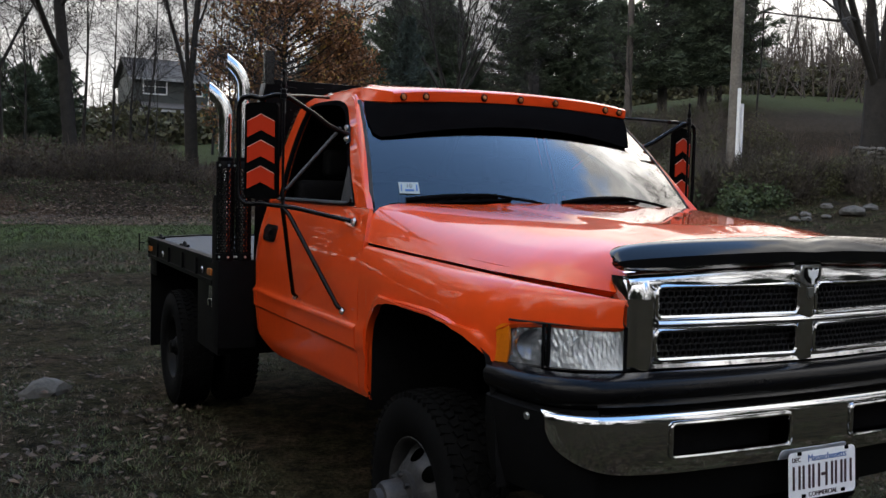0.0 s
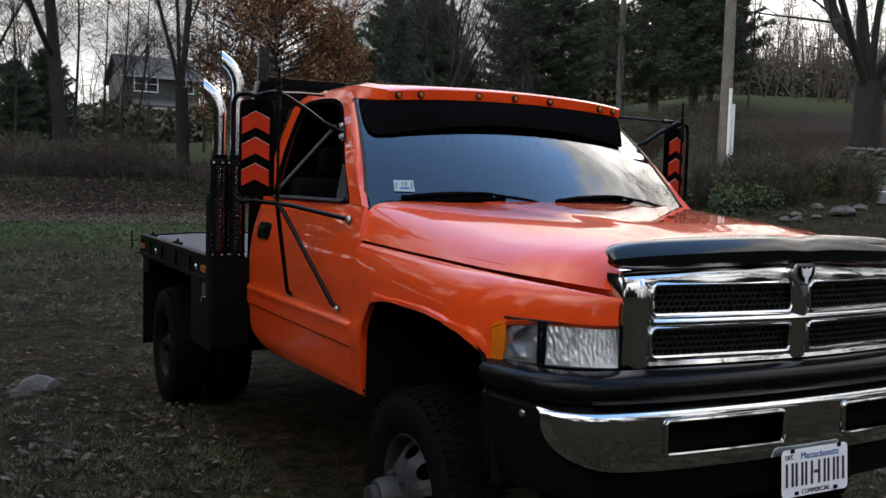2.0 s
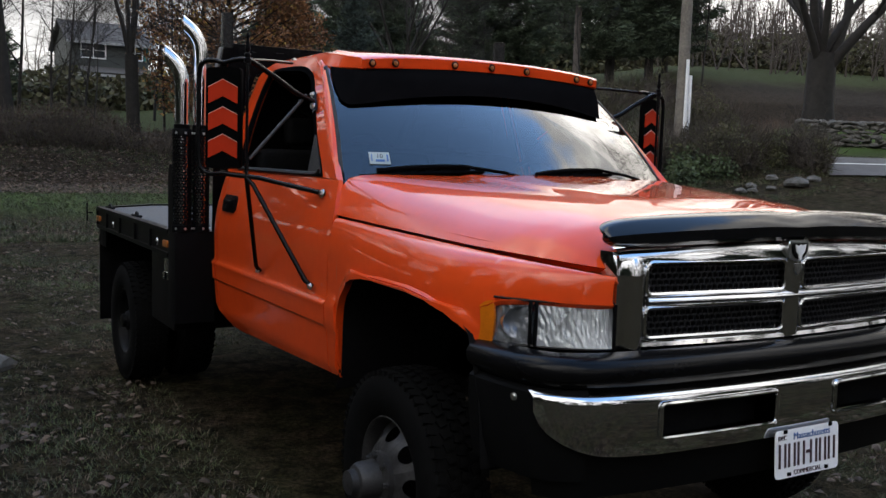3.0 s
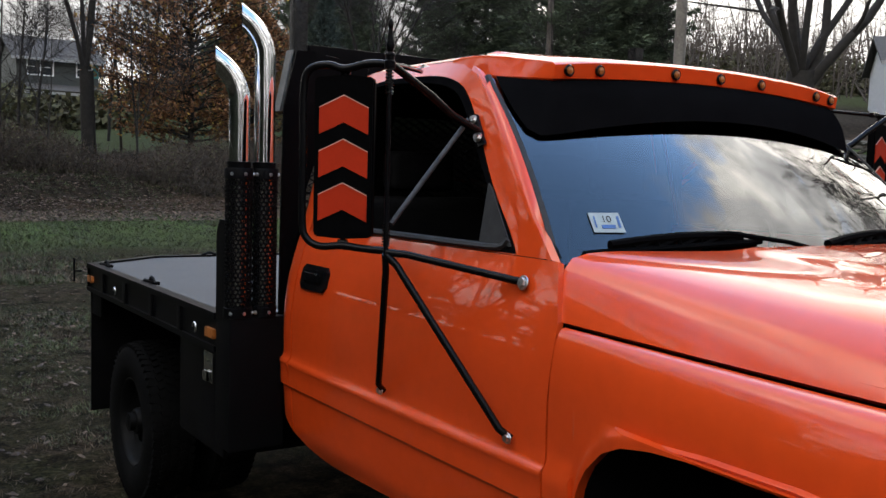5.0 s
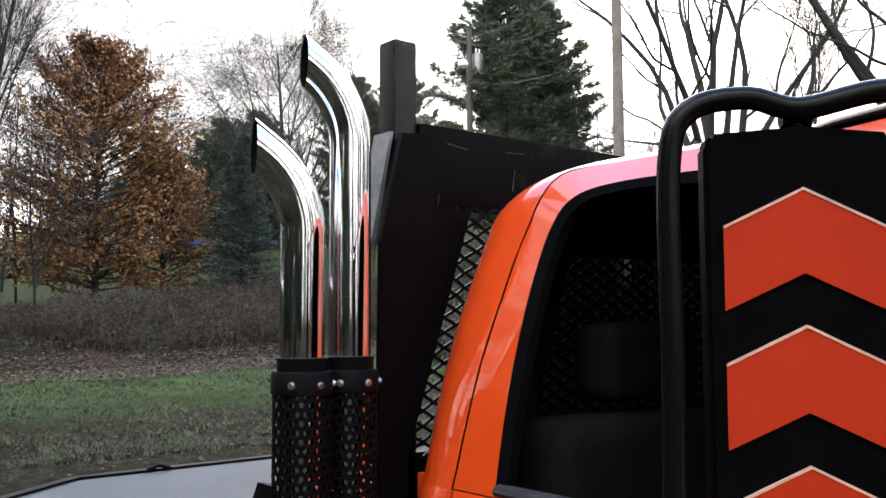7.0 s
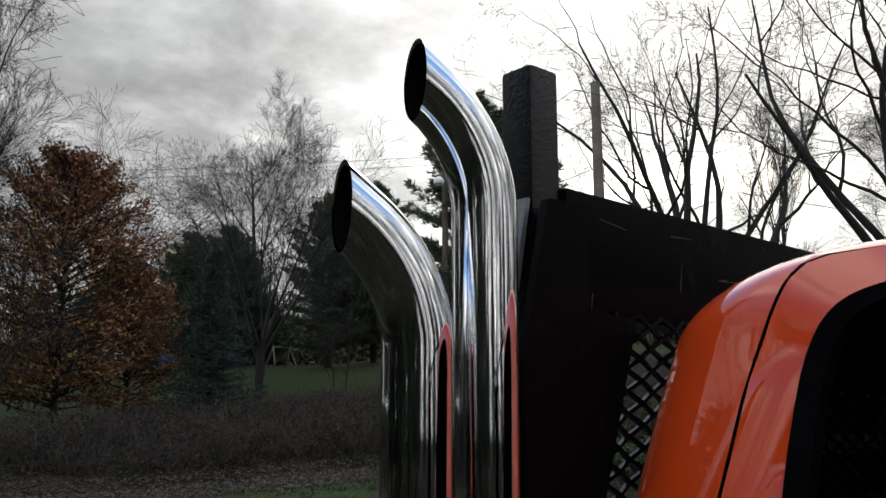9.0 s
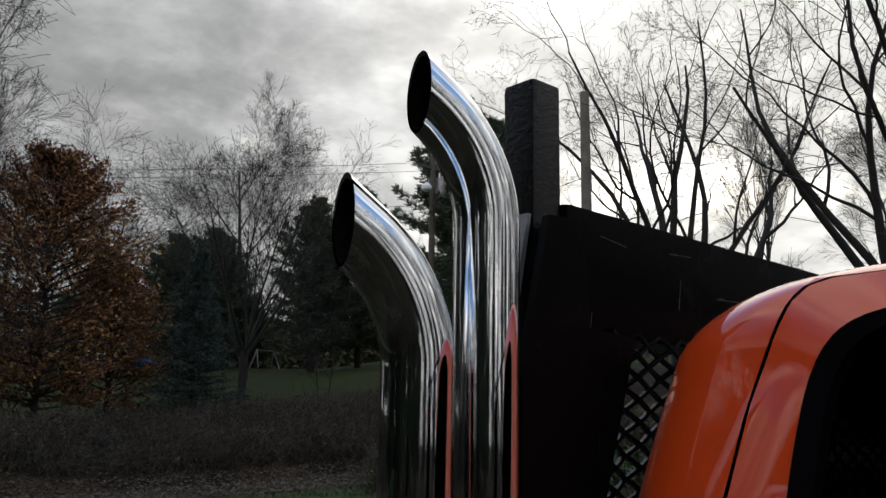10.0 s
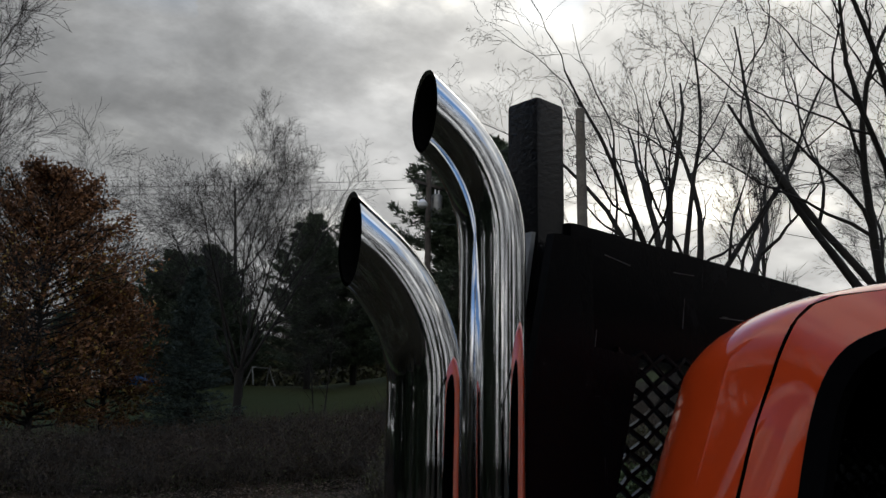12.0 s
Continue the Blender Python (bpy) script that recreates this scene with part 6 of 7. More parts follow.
STRAW = material("dry_straw_stems", (0.078, 0.063, 0.050), 0.9, 0, 0, 0, 3.0, color2=(0.026, 0.021, 0.018), spread=0.4)
BLADE = material("grass_blades", (0.074, 0.094, 0.036), 0.85, 0, 0, 0, 0.8, color2=(0.026, 0.028, 0.013), spread=0.5)
LEAF = material("fallen_leaves", (0.125, 0.088, 0.062), 0.8, 0, 0, 0, 4.0, color2=(0.036, 0.025, 0.019), spread=0.5)


OLIVE = material("olive_brush_leaves", (0.080, 0.086, 0.036), 0.85, 0, 0, 0, 1.5, color2=(0.036, 0.026, 0.016), spread=0.5)
DEADGRASS = material("dead_grass_blades", (0.135, 0.102, 0.070), 0.9, 0, 0, 0, 2.0, color2=(0.042, 0.032, 0.023), spread=0.5)


class Heap:
    """Collects vertices and faces for one large mesh."""

    def __init__(self):
        self.V, self.F = [], []

    def limb(self, P, R, n):
        d0 = (P[-1] - P[0])
        side = d0.cross(Vector((0.3, 0.2, 1)) if abs(d0.normalized().z) < 0.95 else Vector((1, 0, 0))).normalized()
        b = len(self.V)
        for i, (p, r) in enumerate(zip(P, R)):
            d = (P[min(i + 1, len(P) - 1)] - P[max(i - 1, 0)]).normalized()
            s = (side - d * side.dot(d)).normalized()
            o = d.cross(s)
            for k in range(n):
                a = 2 * math.pi * k / n
                self.V.append(p + r * (math.cos(a) * s + math.sin(a) * o))
        for i in range(len(P) - 1):
            for k in range(n):
                q, w = b + i * n, b + (i + 1) * n
                self.F.append((q + k, q + (k + 1) % n, w + (k + 1) % n, w + k))

    def leaf(self, p, d, up, l, w):
        s = d.cross(up)
        if s.length < 1e-4:
            s = d.cross(Vector((1, 0, 0)))
        s = s.normalized() * w
        b = len(self.V)
        self.V += [p, p + d * l * 0.5 + s, p + d * l, p + d * l * 0.5 - s]
        self.F.append((b, b + 1, b + 2, b + 3))

    def mesh(self, name, mat):
        me = bpy.data.meshes.new(name)
        me.from_pydata([tuple(v) for v in self.V], [], self.F)
        me.materials.append(mat)
        return me


def rand_dir(rng):
    while True:
        v = Vector((rng.uniform(-1, 1), rng.uniform(-1, 1), rng.uniform(-1, 1)))
        if 0.05 < v.length < 1:
            return v.normalized()


def grow(heaps, rng, p, d, length, r, level, top, droop, tips, spread=0.9, split=5, wiggle=0.12):
    """A crooked limb with side limbs; level counts down to twigs."""
    n = (9 if wiggle > 0.16 else 6) if level >= 3 else (5 if level == 2 else 3)
    P, R = [p.copy()], [r]
    q = p.copy()
    step = length / n
    for k in range(n):
        d = (d + rand_dir(rng) * wiggle + Vector((0, 0, droop))).normalized()
        q = q + d * step
        P.append(q.copy()); R.append(max(r * (1 - 0.8 * (k + 1) / n), 0.006))
    (heaps[0] if level >= top else heaps[1]).limb(P, R, 7 if level >= top else (5 if level == top - 1 else 3))
    tips.append((P[-1], d))
    if level <= 0:
        return
    count = split + rng.randint(-1, 2)
    for c in range(count):
        f = 0.25 + 0.75 * (c + rng.random()) / count
        i = min(int(f * n), n - 1)
        at = P[i].lerp(P[i + 1], f * n - i)
        axis = (P[i + 1] - P[i]).normalized()
        out = rand_dir(rng)
        out = (out - axis * out.dot(axis)).normalized()
        nd = (axis * (1 - 0.45 * spread) + out * spread * rng.uniform(0.5, 0.9)).normalized()
        grow(heaps, rng, at, nd, length * rng.uniform(0.42, 0.62) * (1.15 - 0.45 * f), R[i] * rng.uniform(0.42, 0.6), level - 1, top, droop * 0.5, tips, spread, split, wiggle * 1.35)


def bare_tree_mesh(seed, h, r, stems=1, spread=0.8, split=6, levels=4, fork=0.3, thick=(0.26, 0.40), wiggle=0.14):
    rng = random.Random(seed)
    heaps, tips = (Heap(), Heap()), []
    base = Vector((0, 0, -0.3))
    if stems == 1:
        grow(heaps, rng, base, Vector((0, 0, 1)), h * 0.9, r, levels, levels, 0.06, tips, spread, split + 3, 0.07)
    else:
        heaps[0].limb([base, Vector((0, 0, h * 0.05)), Vector((0, 0, h * fork * 0.7))], [r * 1.25, r, r * 0.95], 10)
        for k in range(stems):
            a = 2 * math.pi * (k + rng.random() * 0.5) / stems
            lean = rng.uniform(0.5, 1.0) * spread
            d = Vector((math.cos(a) * lean, math.sin(a) * lean, 1)).normalized()
            grow(heaps, rng, Vector((0, 0, h * fork * rng.uniform(0.45, 0.75))), d, h * rng.uniform(0.65, 0.85), r * rng.uniform(*thick), levels, levels, 0.05, tips, 0.42 if spread < 0.2 else max(0.7, spread), split, wiggle)
    out = []
    for nm, hp in zip(("trunk", "crown"), heaps):
        me = hp.mesh(nm, BARK)
        for p in me.polygons:
            p.use_smooth = True
        out.append((nm, me, "" if nm == "trunk" else "bare twigs"))
    return out


def plant(name, label, category, parts, x, y, turn=0.0, scale=1.0, group="", lean=0.0):
    t = thing(name, label, category, (x, y, height(x, y) - 0.05), group)
    t.rotation_euler = (radians(lean), 0, radians(turn))
    t.scale = (scale, scale, scale)
    for pn, me, lab in parts:
        ob = new(pn, me)
        ob.parent = t
        if lab:
            tagged(ob, lab)
    return t


tall_a = bare_tree_mesh(11, 15.0, 0.24, 1, 0.75, 6)
tall_b = bare_tree_mesh(23, 15.0, 0.30, 4, 0.16, 6, 4, 0.35, (0.3, 0.5), 0.10)
young = bare_tree_mesh(37, 10.0, 0.19, 9, 0.85, 7, 3, 0.36, (0.26, 0.42), 0.085)
maple_me = bare_tree_mesh(51, 17.0, 0.56, 9, 0.75, 4, 4, 0.24, (0.24, 0.42), 0.21)
thin_me = bare_tree_mesh(64, 8.5, 0.060, 1, 0.85, 6, 3)
lean_me = bare_tree_mesh(77, 15.0, 0.23, 1, 0.95, 4, 4)

plant("bare_tree", "tall bare grey tree forking into upright limbs", "tree", tall_b, 4.45, 29.8, 290, 0.72, "bare trees of the wood edge", 2)
plant("bare_tree", "tall bare dark-trunked tree at the wood edge", "tree", lean_me, 0.50, 27.8, 200, 1.0, "bare trees of the wood edge", 2)
plant("bare_tree", "slender leafless tree with fine spreading twigs", "tree", young, 15.3, 31.6, 0, 0.82, "bare trees of the wood edge")
plant("maple_tree", "old leafless maple with massive spreading limbs", "tree", maple_me, 28.9, 22.25, 35, 1.0)
plant("maple_tree", "old leafless maple leaning over the road", "tree", maple_me, 33.0, 15.4, 160, 1.12, "", -8)
rng = random.Random(5)
for x, y, me, s in ((7.5, 40, thin_me, 1.1), (-1.5, 34, tall_a, 0.8), (1.0, 33, thin_me, 1.2), (2.6, 31, thin_me, 0.9), (19.5, 38, thin_me, 1.0), (30.5, 30.5, thin_me, 1.0), (22.5, 29.5, thin_me, 0.7),
                    (27, 52, tall_a, 0.9), (15, 58, tall_a, 0.8), (21, 60, young, 1.2), (1.0, 56, young, 0.8), (52, 22, tall_a, 1.0), (58, 34, tall_b, 1.0)):
    plant("bare_tree", "leafless tree in the wood behind the lawn", "tree", me, x + rng.uniform(-0.4, 0.4), y + rng.uniform(-0.4, 0.4), rng.uniform(0, 360), s * rng.uniform(0.95, 1.05), "trees of the wood behind")
# twiggy saplings along the bank in front of the house
for x, y, s in ((2.4, 25.6, 0.5), (4.9, 26.2, 0.55), (5.6, 28.6, 0.7), (1.6, 27.4, 0.8), (3.0, 30.5, 0.9), (6.4, 33.5, 0.9), (-0.8, 27.8, 0.8), (17.2, 29.6, 0.45), (18.6, 31.0, 0.6)):
    plant("sapling", "leafless twiggy sapling on the brushy bank", "tree", thin_me, x, y, rng.uniform(0, 360), s, "saplings on the bank")
# bare trees out of view beside the yard, added for branch reflections in the paint
for x, y, k, s in ((-10.5, 7.5, 0, 0.9), (-9.8, 13.5, 1, 0.85), (-11.5, 1.0, 0, 0.85), (-9.0, 19.0, 0, 0.8)):
    plant("bare_tree", "unseen leafless tree added beside the yard for reflections", "tree", (tall_a, young)[k], x, y, 70 * k + 9 * y, s, "trees round the yard")
# unseen trees added on the other sides of the yard, to fill the reflections
for k in range(34):
    a = radians(75 + 285 * (k + rng.uniform(0.1, 0.9)) / 34)
    d = rng.uniform(24, 40)
    x, y = d * math.sin(a), 3 + d * math.cos(a)
    if -6 < x < 60 and y > 8:
        continue
    plant("bare_tree", "unseen leafless tree added round the yard for reflections", "tree", (tall_a, tall_b, young, tall_a)[k % 4], x, y, rng.uniform(0, 360), rng.uniform(0.75, 1.1), "trees round the yard")


def rust_tree(seed, h, rad, boughs):
    """A low-branched oak-like tree that keeps its rust leaves: layered boughs with many leaves."""
    rng = random.Random(seed)
    wood, leaves, gold = Heap(), Heap(), Heap()
    wood.limb([Vector((0, 0, -0.3)), Vector((0.05, 0, h * 0.3)), Vector((0, 0.05, h * 0.65)), Vector((0, 0, h * 0.97))], [0.11, 0.08, 0.045, 0.012], 7)
    for k in range(boughs):
        f = 0.05 + 0.93 * (k + rng.random()) / boughs
        a = rng.uniform(0, 2 * math.pi)
        prof = lerp([(0.04, 0.55), (0.22, 1.0), (0.50, 0.95), (0.72, 0.66), (0.88, 0.36), (1.0, 0.10)], f)
        l = rad * prof * rng.uniform(0.75, 1.08) + 0.25
        d = Vector((math.cos(a), math.sin(a), 0.15 + 0.55 * f))
        p = Vector((0, 0, h * f * 0.92))
        P = [p]
        for s in range(5):
            d = (d + rand_dir(rng) * 0.16).normalized()
            P.append(P[-1] + d * l / 5)
        wood.limb(P, [0.035 * (1 - 0.15 * s) for s in range(6)], 4)
        for s in range(66):
            q = rng.uniform(0.25, 1.0) * 5
            i = min(int(q), 4)
            c = P[i].lerp(P[i + 1], q - i)
            sd = (d.cross(Vector((0, 0, 1))) * rng.uniform(-1, 1) + d * 0.4 + Vector((0, 0, rng.uniform(-0.2, 0.35)))).normalized()
            tw = c + sd * rng.uniform(0.05, 0.55) * (0.5 + 0.5 * l / rad)
            if s % 6 == 0:
                wood.limb([c, tw], [0.008, 0.004], 3)
            target = gold if (f < 0.55 and rng.random() < 0.14) else leaves
            for m in range(2):
                target.leaf(tw + rand_dir(rng) * 0.07, (sd + rand_dir(rng) * 0.8).normalized(), rand_dir(rng), rng.uniform(0.075, 0.15), rng.uniform(0.025, 0.05))
    return [("trunk", wood.mesh("trunk", BARK), ""), ("crown", leaves.mesh("crown", RUST), "rust-brown leaves"), ("yellow_sprays", gold.mesh("yellow_sprays", YELLOW), "yellow leaves")]


rust_big = rust_tree(3, 8.7, 3.3, 230)
plant("rust_leaved_tree", "broad tree holding rust-brown autumn leaves", "tree", rust_big, 7.75, 30.2)
plant("rust_leaved_tree", "small bushy tree with orange-brown autumn leaves", "tree", rust_tree(8, 5.0, 1.7, 85), 10.3, 31.3)


def conifer(seed, h, rad, mat, density=1.0, droop=-0.05, gap=0.0, bare=0.05, shape=0.85, needle=0.22):
    rng = random.Random(seed)
    wood, green = Heap(), Heap()
    wood.limb([Vector((0, 0, -0.3)), Vector((0, 0, h * 0.5)), Vector((0, 0, h))], [0.02 * h, 0.011 * h, 0.01], 7)
    n = int(130 * density)
    for k in range(n):
        f = bare + (1 - bare) * (k + rng.random()) / n
        if rng.random() < gap:
            continue
        a = k * 2.4 + rng.uniform(-0.4, 0.4)
        l = (rad * (1 - f) ** shape if shape > 0.7 else rad * math.sin(math.pi * (0.25 + 0.74 * f)) ** 0.8) * rng.uniform(0.6, 1.1) + 0.12
        d = Vector((math.cos(a), math.sin(a), droop + 0.5 * f))
        P = [Vector((0, 0, h * f))]
        for s in range(4):
            d = (d + rand_dir(rng) * 0.10 + Vector((0, 0, 0.05))).normalized()
            P.append(P[-1] + d * l / 4)
        wood.limb(P, [0.006 * l + 0.012, 0.02, 0.015, 0.01, 0.005], 4)
        tufts = int(10 + 16 * l)
        side = d.cross(Vector((0, 0, 1))).normalized()
        for s in range(tufts):
            q = rng.uniform(0.15, 1.0) * 4
            i = min(int(q), 3)
            c = P[i].lerp(P[i + 1], q - i) + side * rng.uniform(-1, 1) * l * 0.22 * (1.2 - q / 5) + Vector((0, 0, rng.uniform(-0.06, 0.06)))
            for m in range(6):
                dd = (d * 0.6 + side * rng.uniform(-1, 1) + rand_dir(rng) * 0.5).normalized()
                green.leaf(c, dd, rand_dir(rng), needle * rng.uniform(0.7, 1.3), needle * 0.07)
    return [("trunk", wood.mesh("trunk", BARK), ""), ("crown", green.mesh("crown", mat), "needled boughs")]


spruce_parts = conifer(7, 5.4, 1.75, SPRUCE, 1.5, -0.10, 0.0, 0.04, 0.9, 0.15)
plant("spruce_tree", "conical blue-grey spruce at the lawn's edge", "tree", spruce_parts, 12.0, 28.9)
pine_parts = conifer(9, 15.0, 4.4, NEEDLE, 1.7, 0.05, 0.10, 0.10, 0.55, 0.42)
pine_b = conifer(19, 9.0, 3.2, NEEDLE, 1.2, 0.05, 0.15, 0.10, 0.6, 0.40)
for x, y, s, parts in ((27.9, 33.6, 0.86, pine_parts), (31.0, 34.2, 0.80, pine_parts), (34.0, 36.2, 0.62, pine_parts), (26.0, 43.0, 0.62, pine_parts), (28.6, 42.5, 0.66, pine_parts)):
    plant("pine_tree", "tall dark green pine with ragged boughs", "tree", parts, x, y, rng.uniform(0, 360), s, "tall pines")
# pines out of view, added to block western sky and darken paint reflections
for x, y, s in ((-12.5, 10.5, 0.85), (-14.0, 4.0, 0.70), (-14.5, -3.0, 0.65), (-17.0, 13.0, 0.85), (-18.0, 7.0, 0.8), (-8.5, 31, 0.6), (-19, 20, 0.5), (-23, 15, 0.45), (-25, 9, 0.5), (-13.5, 33, 0.6)):
    plant("pine_tree", "unseen tall pine added at the side to darken reflections", "tree", pine_parts, x, y, rng.uniform(0, 360), s, "evergreens round the yard")
for x, y, s in ((14.6, 47, 0.42), (17.8, 49, 0.45), (21.0, 50, 0.42), (24.5, 47, 0.42), (27.5, 55, 0.8), (40, 54, 0.9), (17.0, 38.0, 0.34), (18.8, 44.5, 0.72), (21.6, 46.0, 0.80), (16.6, 47.5, 0.66), (0.2, 46, 0.42), (1.7, 48, 0.5), (-1.2, 50, 0.5)):
    plant("pine_tree", "dark evergreen in the wood behind", "tree", pine_b, x, y, rng.uniform(0, 360), s, "background evergreens")


# unseen evergreen ring added for reflections, left open in front for a brighter horizon
for k in range(40):
    a = radians(80 + 270 * (k + rng.uniform(0.1, 0.9)) / 40)
    d = rng.uniform(27, 46)
    x, y = d * math.sin(a), 3 + d * math.cos(a)
    if (-8 < x < 60 and y > 8) or (y < -8 and abs(x) < 26):
        continue
    plant("pine_tree", "unseen evergreen added round the yard to darken reflections", "tree", pine_b, x, y, rng.uniform(0, 360), rng.uniform(0.7, 1.2), "evergreens round the yard")


# tall evergreens added behind, out of view, as dark shapes for the chrome to reflect
for k in range(15):
    a = radians(128 + 196 * (k + rng.uniform(0.2, 0.8)) / 15)
    d = rng.uniform(25, 34)
    plant("pine_tree", "unseen tall pine added behind to darken reflections", "tree", pine_parts, d * math.sin(a), 3 + d * math.cos(a), rng.uniform(0, 360), rng.uniform(0.45, 0.78), "evergreens round the yard")


def scatter(name, label, category, mat, build, kind="stuff"):
    heap = Heap()
    build(heap)
    ob = new(name, heap.mesh(name, mat))
    return tagged(ob, label, category, kind=kind)


def bank_spot(rng):
    """A place in the strip of brush along the top of the bank."""
    x = rng.uniform(-9, 19)
    y = lerp([(3, 25.2), (6, 23.5)], x) + 5.0 * rng.random() ** 1.2
    return x, y, noise.noise((x * 0.33, y * 0.33, 7)) + 0.5 * noise.noise((x * 1.1, y * 1.1, 3))


def brush_stems(heap):
    rng = random.Random(71)
    for k in range(9000):
        x, y, n = bank_spot(rng)
        if n < -0.25:
            continue
        p = Vector((x, y, height(x, y) - 0.05))
        h = rng.uniform(0.35, 1.15) * (0.75 + 0.9 * max(0.0, n + 0.1))
        d = (Vector((0, 0, 1)) + rand_dir(rng) * 0.55).normalized()
        m = p + d * h * 0.6
        e = m + (d + rand_dir(rng) * 0.7).normalized() * h * 0.5
        heap.limb([p, m, e], [0.010, 0.007, 0.004], 3)
        for t in range(4):
            s = p.lerp(m, rng.uniform(0.4, 1.0))
            heap.limb([s, s + (d * 0.5 + rand_dir(rng)).normalized() * h * rng.uniform(0.2, 0.5)], [0.006, 0.003], 3)


def roadside_spot(rng):
    """A place in the tangle between the lawn, the poles and the road."""
    q, w = rng.random(), rng.uniform(-1, 1)
    if rng.random() < 0.30:
        return 19.3 + 3.2 * q + 0.8 * w, 26.5 - 6.0 * q + 0.8 * w
    if rng.random() < 0.45:
        return 14.2 + 4.0 * q + 0.5 * w, 16.6 - 2.6 * q + 0.9 * w
    return 12.8 + 10.0 * q + 2.0 * w, 17.4 + 10.5 * q - 1.4 * w


def roadside_stems(heap):
    rng = random.Random(75)
    for k in range(10500):
        x, y = roadside_spot(rng)
        if noise.noise((x * 0.5, y * 0.5, 17)) < -0.2:
            continue
        p = Vector((x, y, height(x, y) - 0.05))
        h = rng.uniform(0.5, 1.35) * (1.3 if x > 18.5 else 1.0)
        d = (Vector((0, 0, 1)) + rand_dir(rng) * 0.5).normalized()
        m = p + d * h * 0.6
        heap.limb([p, m, m + (d + rand_dir(rng) * 0.6).normalized() * h * 0.5], [0.010, 0.007, 0.004], 3)
        for t in range(4):
            s = p.lerp(m, rng.uniform(0.35, 1.0))
            heap.limb([s, s + (d * 0.5 + rand_dir(rng)).normalized() * h * rng.uniform(0.2, 0.5)], [0.006, 0.003], 3)


def roadside_leaves(heap):
    rng = random.Random(76)
    for k in range(140000):
        x, y = roadside_spot(rng)
        n = noise.noise((x * 0.5, y * 0.5, 17)) + 0.5 * noise.noise((x * 1.7, y * 1.7, 5))
        if n < -0.2:
            continue
        z = height(x, y) + rng.random() ** 1.3 * (0.85 + 0.9 * max(0.0, n)) * (1.3 if x > 18.5 else 1.0)
        heap.leaf(Vector((x, y, z)), rand_dir(rng), rand_dir(rng), rng.uniform(0.04, 0.10), rng.uniform(0.012, 0.03))


def brush_leaves(heap, seed=72, count=60000, cut=-0.2):
    rng = random.Random(seed)
    for k in range(count):
        x, y, n = bank_spot(rng)
        if n < cut:
            continue
        z = height(x, y) + rng.random() ** 1.5 * 0.95 * (0.7 + 0.9 * max(0.0, n))
        heap.leaf(Vector((x, y, z)), rand_dir(rng), rand_dir(rng), rng.uniform(0.04, 0.10), rng.uniform(0.012, 0.03))


def shrub_leaves(heap):
    rng = random.Random(73)
    clumps = [(rng.uniform(-8, 3.0), rng.uniform(27, 29.5), rng.uniform(0.5, 0.9)) for _ in range(16)] + [(12.6 + 9.5 * q, 16.4 + 9.5 * q + rng.uniform(-1.5, 1.0), rng.uniform(0.4, 0.8)) for q in [rng.random() for _ in range(30)]] + [(14.0, 14.4, 0.55), (14.6, 14.9, 0.6), (15.2, 14.5, 0.5), (14.9, 15.5, 0.6)]
    for cx, cy, r in clumps:
        for k in range(520):
            d = rand_dir(rng)
            q = Vector((cx, cy, height(cx, cy) + r * 0.45)) + Vector((d.x, d.y, d.z * 0.8)) * r * rng.random() ** 0.4
            heap.leaf(q, rand_dir(rng), rand_dir(rng), rng.uniform(0.06, 0.13), rng.uniform(0.02, 0.045))


def far_wood(heap):
    """The thicket that closes the view behind the houses and round the yard: thin stems with fine twigs."""
    rng = random.Random(74)
    for k in range(3350):
        if k >= 3100:
            x, y = rng.uniform(42, 78), rng.uniform(34, 62)
        elif k < 1800:
            x, y = rng.uniform(-22, 95), rng.uniform(58, 92)
        else:
            a, d = rng.uniform(radians(80), radians(345)), rng.uniform(36, 52)
            x, y = d * math.sin(a), 3 + d * math.cos(a)
        if k < 1800 and (x < 16 and rng.random() < 0.6 or 3 < x < 19 and y < 80):
            continue
        p = Vector((x, y, height(x, y) - 0.1))
        h = rng.uniform(3.0, 9.0)
        top = p + Vector((rng.uniform(-1.6, 1.6), rng.uniform(-1.6, 1.6), h))
        heap.limb([p, p.lerp(top, 0.5) + rand_dir(rng) * 0.6, top], [rng.uniform(0.03, 0.09), 0.05, 0.015], 3)
        for t in range(18):
            s = p.lerp(top, rng.uniform(0.15, 1.0))
            e = s + (rand_dir(rng) + Vector((0, 0, 0.5))).normalized() * rng.uniform(0.5, 1.9)
            heap.limb([s, e], [0.022, 0.008], 3)
            heap.limb([s.lerp(e, 0.5), s.lerp(e, 0.5) + (rand_dir(rng) + Vector((0, 0, 0.4))).normalized() * rng.uniform(0.3, 0.9)], [0.014, 0.006], 3)


def understory(heap):
    """Low dark growth under the far trees."""
    rng = random.Random(77)
    for k in range(34000):
        x, y = rng.uniform(0, 75), rng.uniform(51, 60)
        if x > 40:
            y -= (x - 40) * 0.5
        z = height(x, y) + rng.random() ** 1.5 * ((2.6 if x > 17 else 1.7) + 1.2 * noise.noise((x * 0.25, y * 0.25, 4)))
        heap.leaf(Vector((x, y, z)), rand_dir(rng), rand_dir(rng), rng.uniform(0.25, 0.6), rng.uniform(0.08, 0.2))


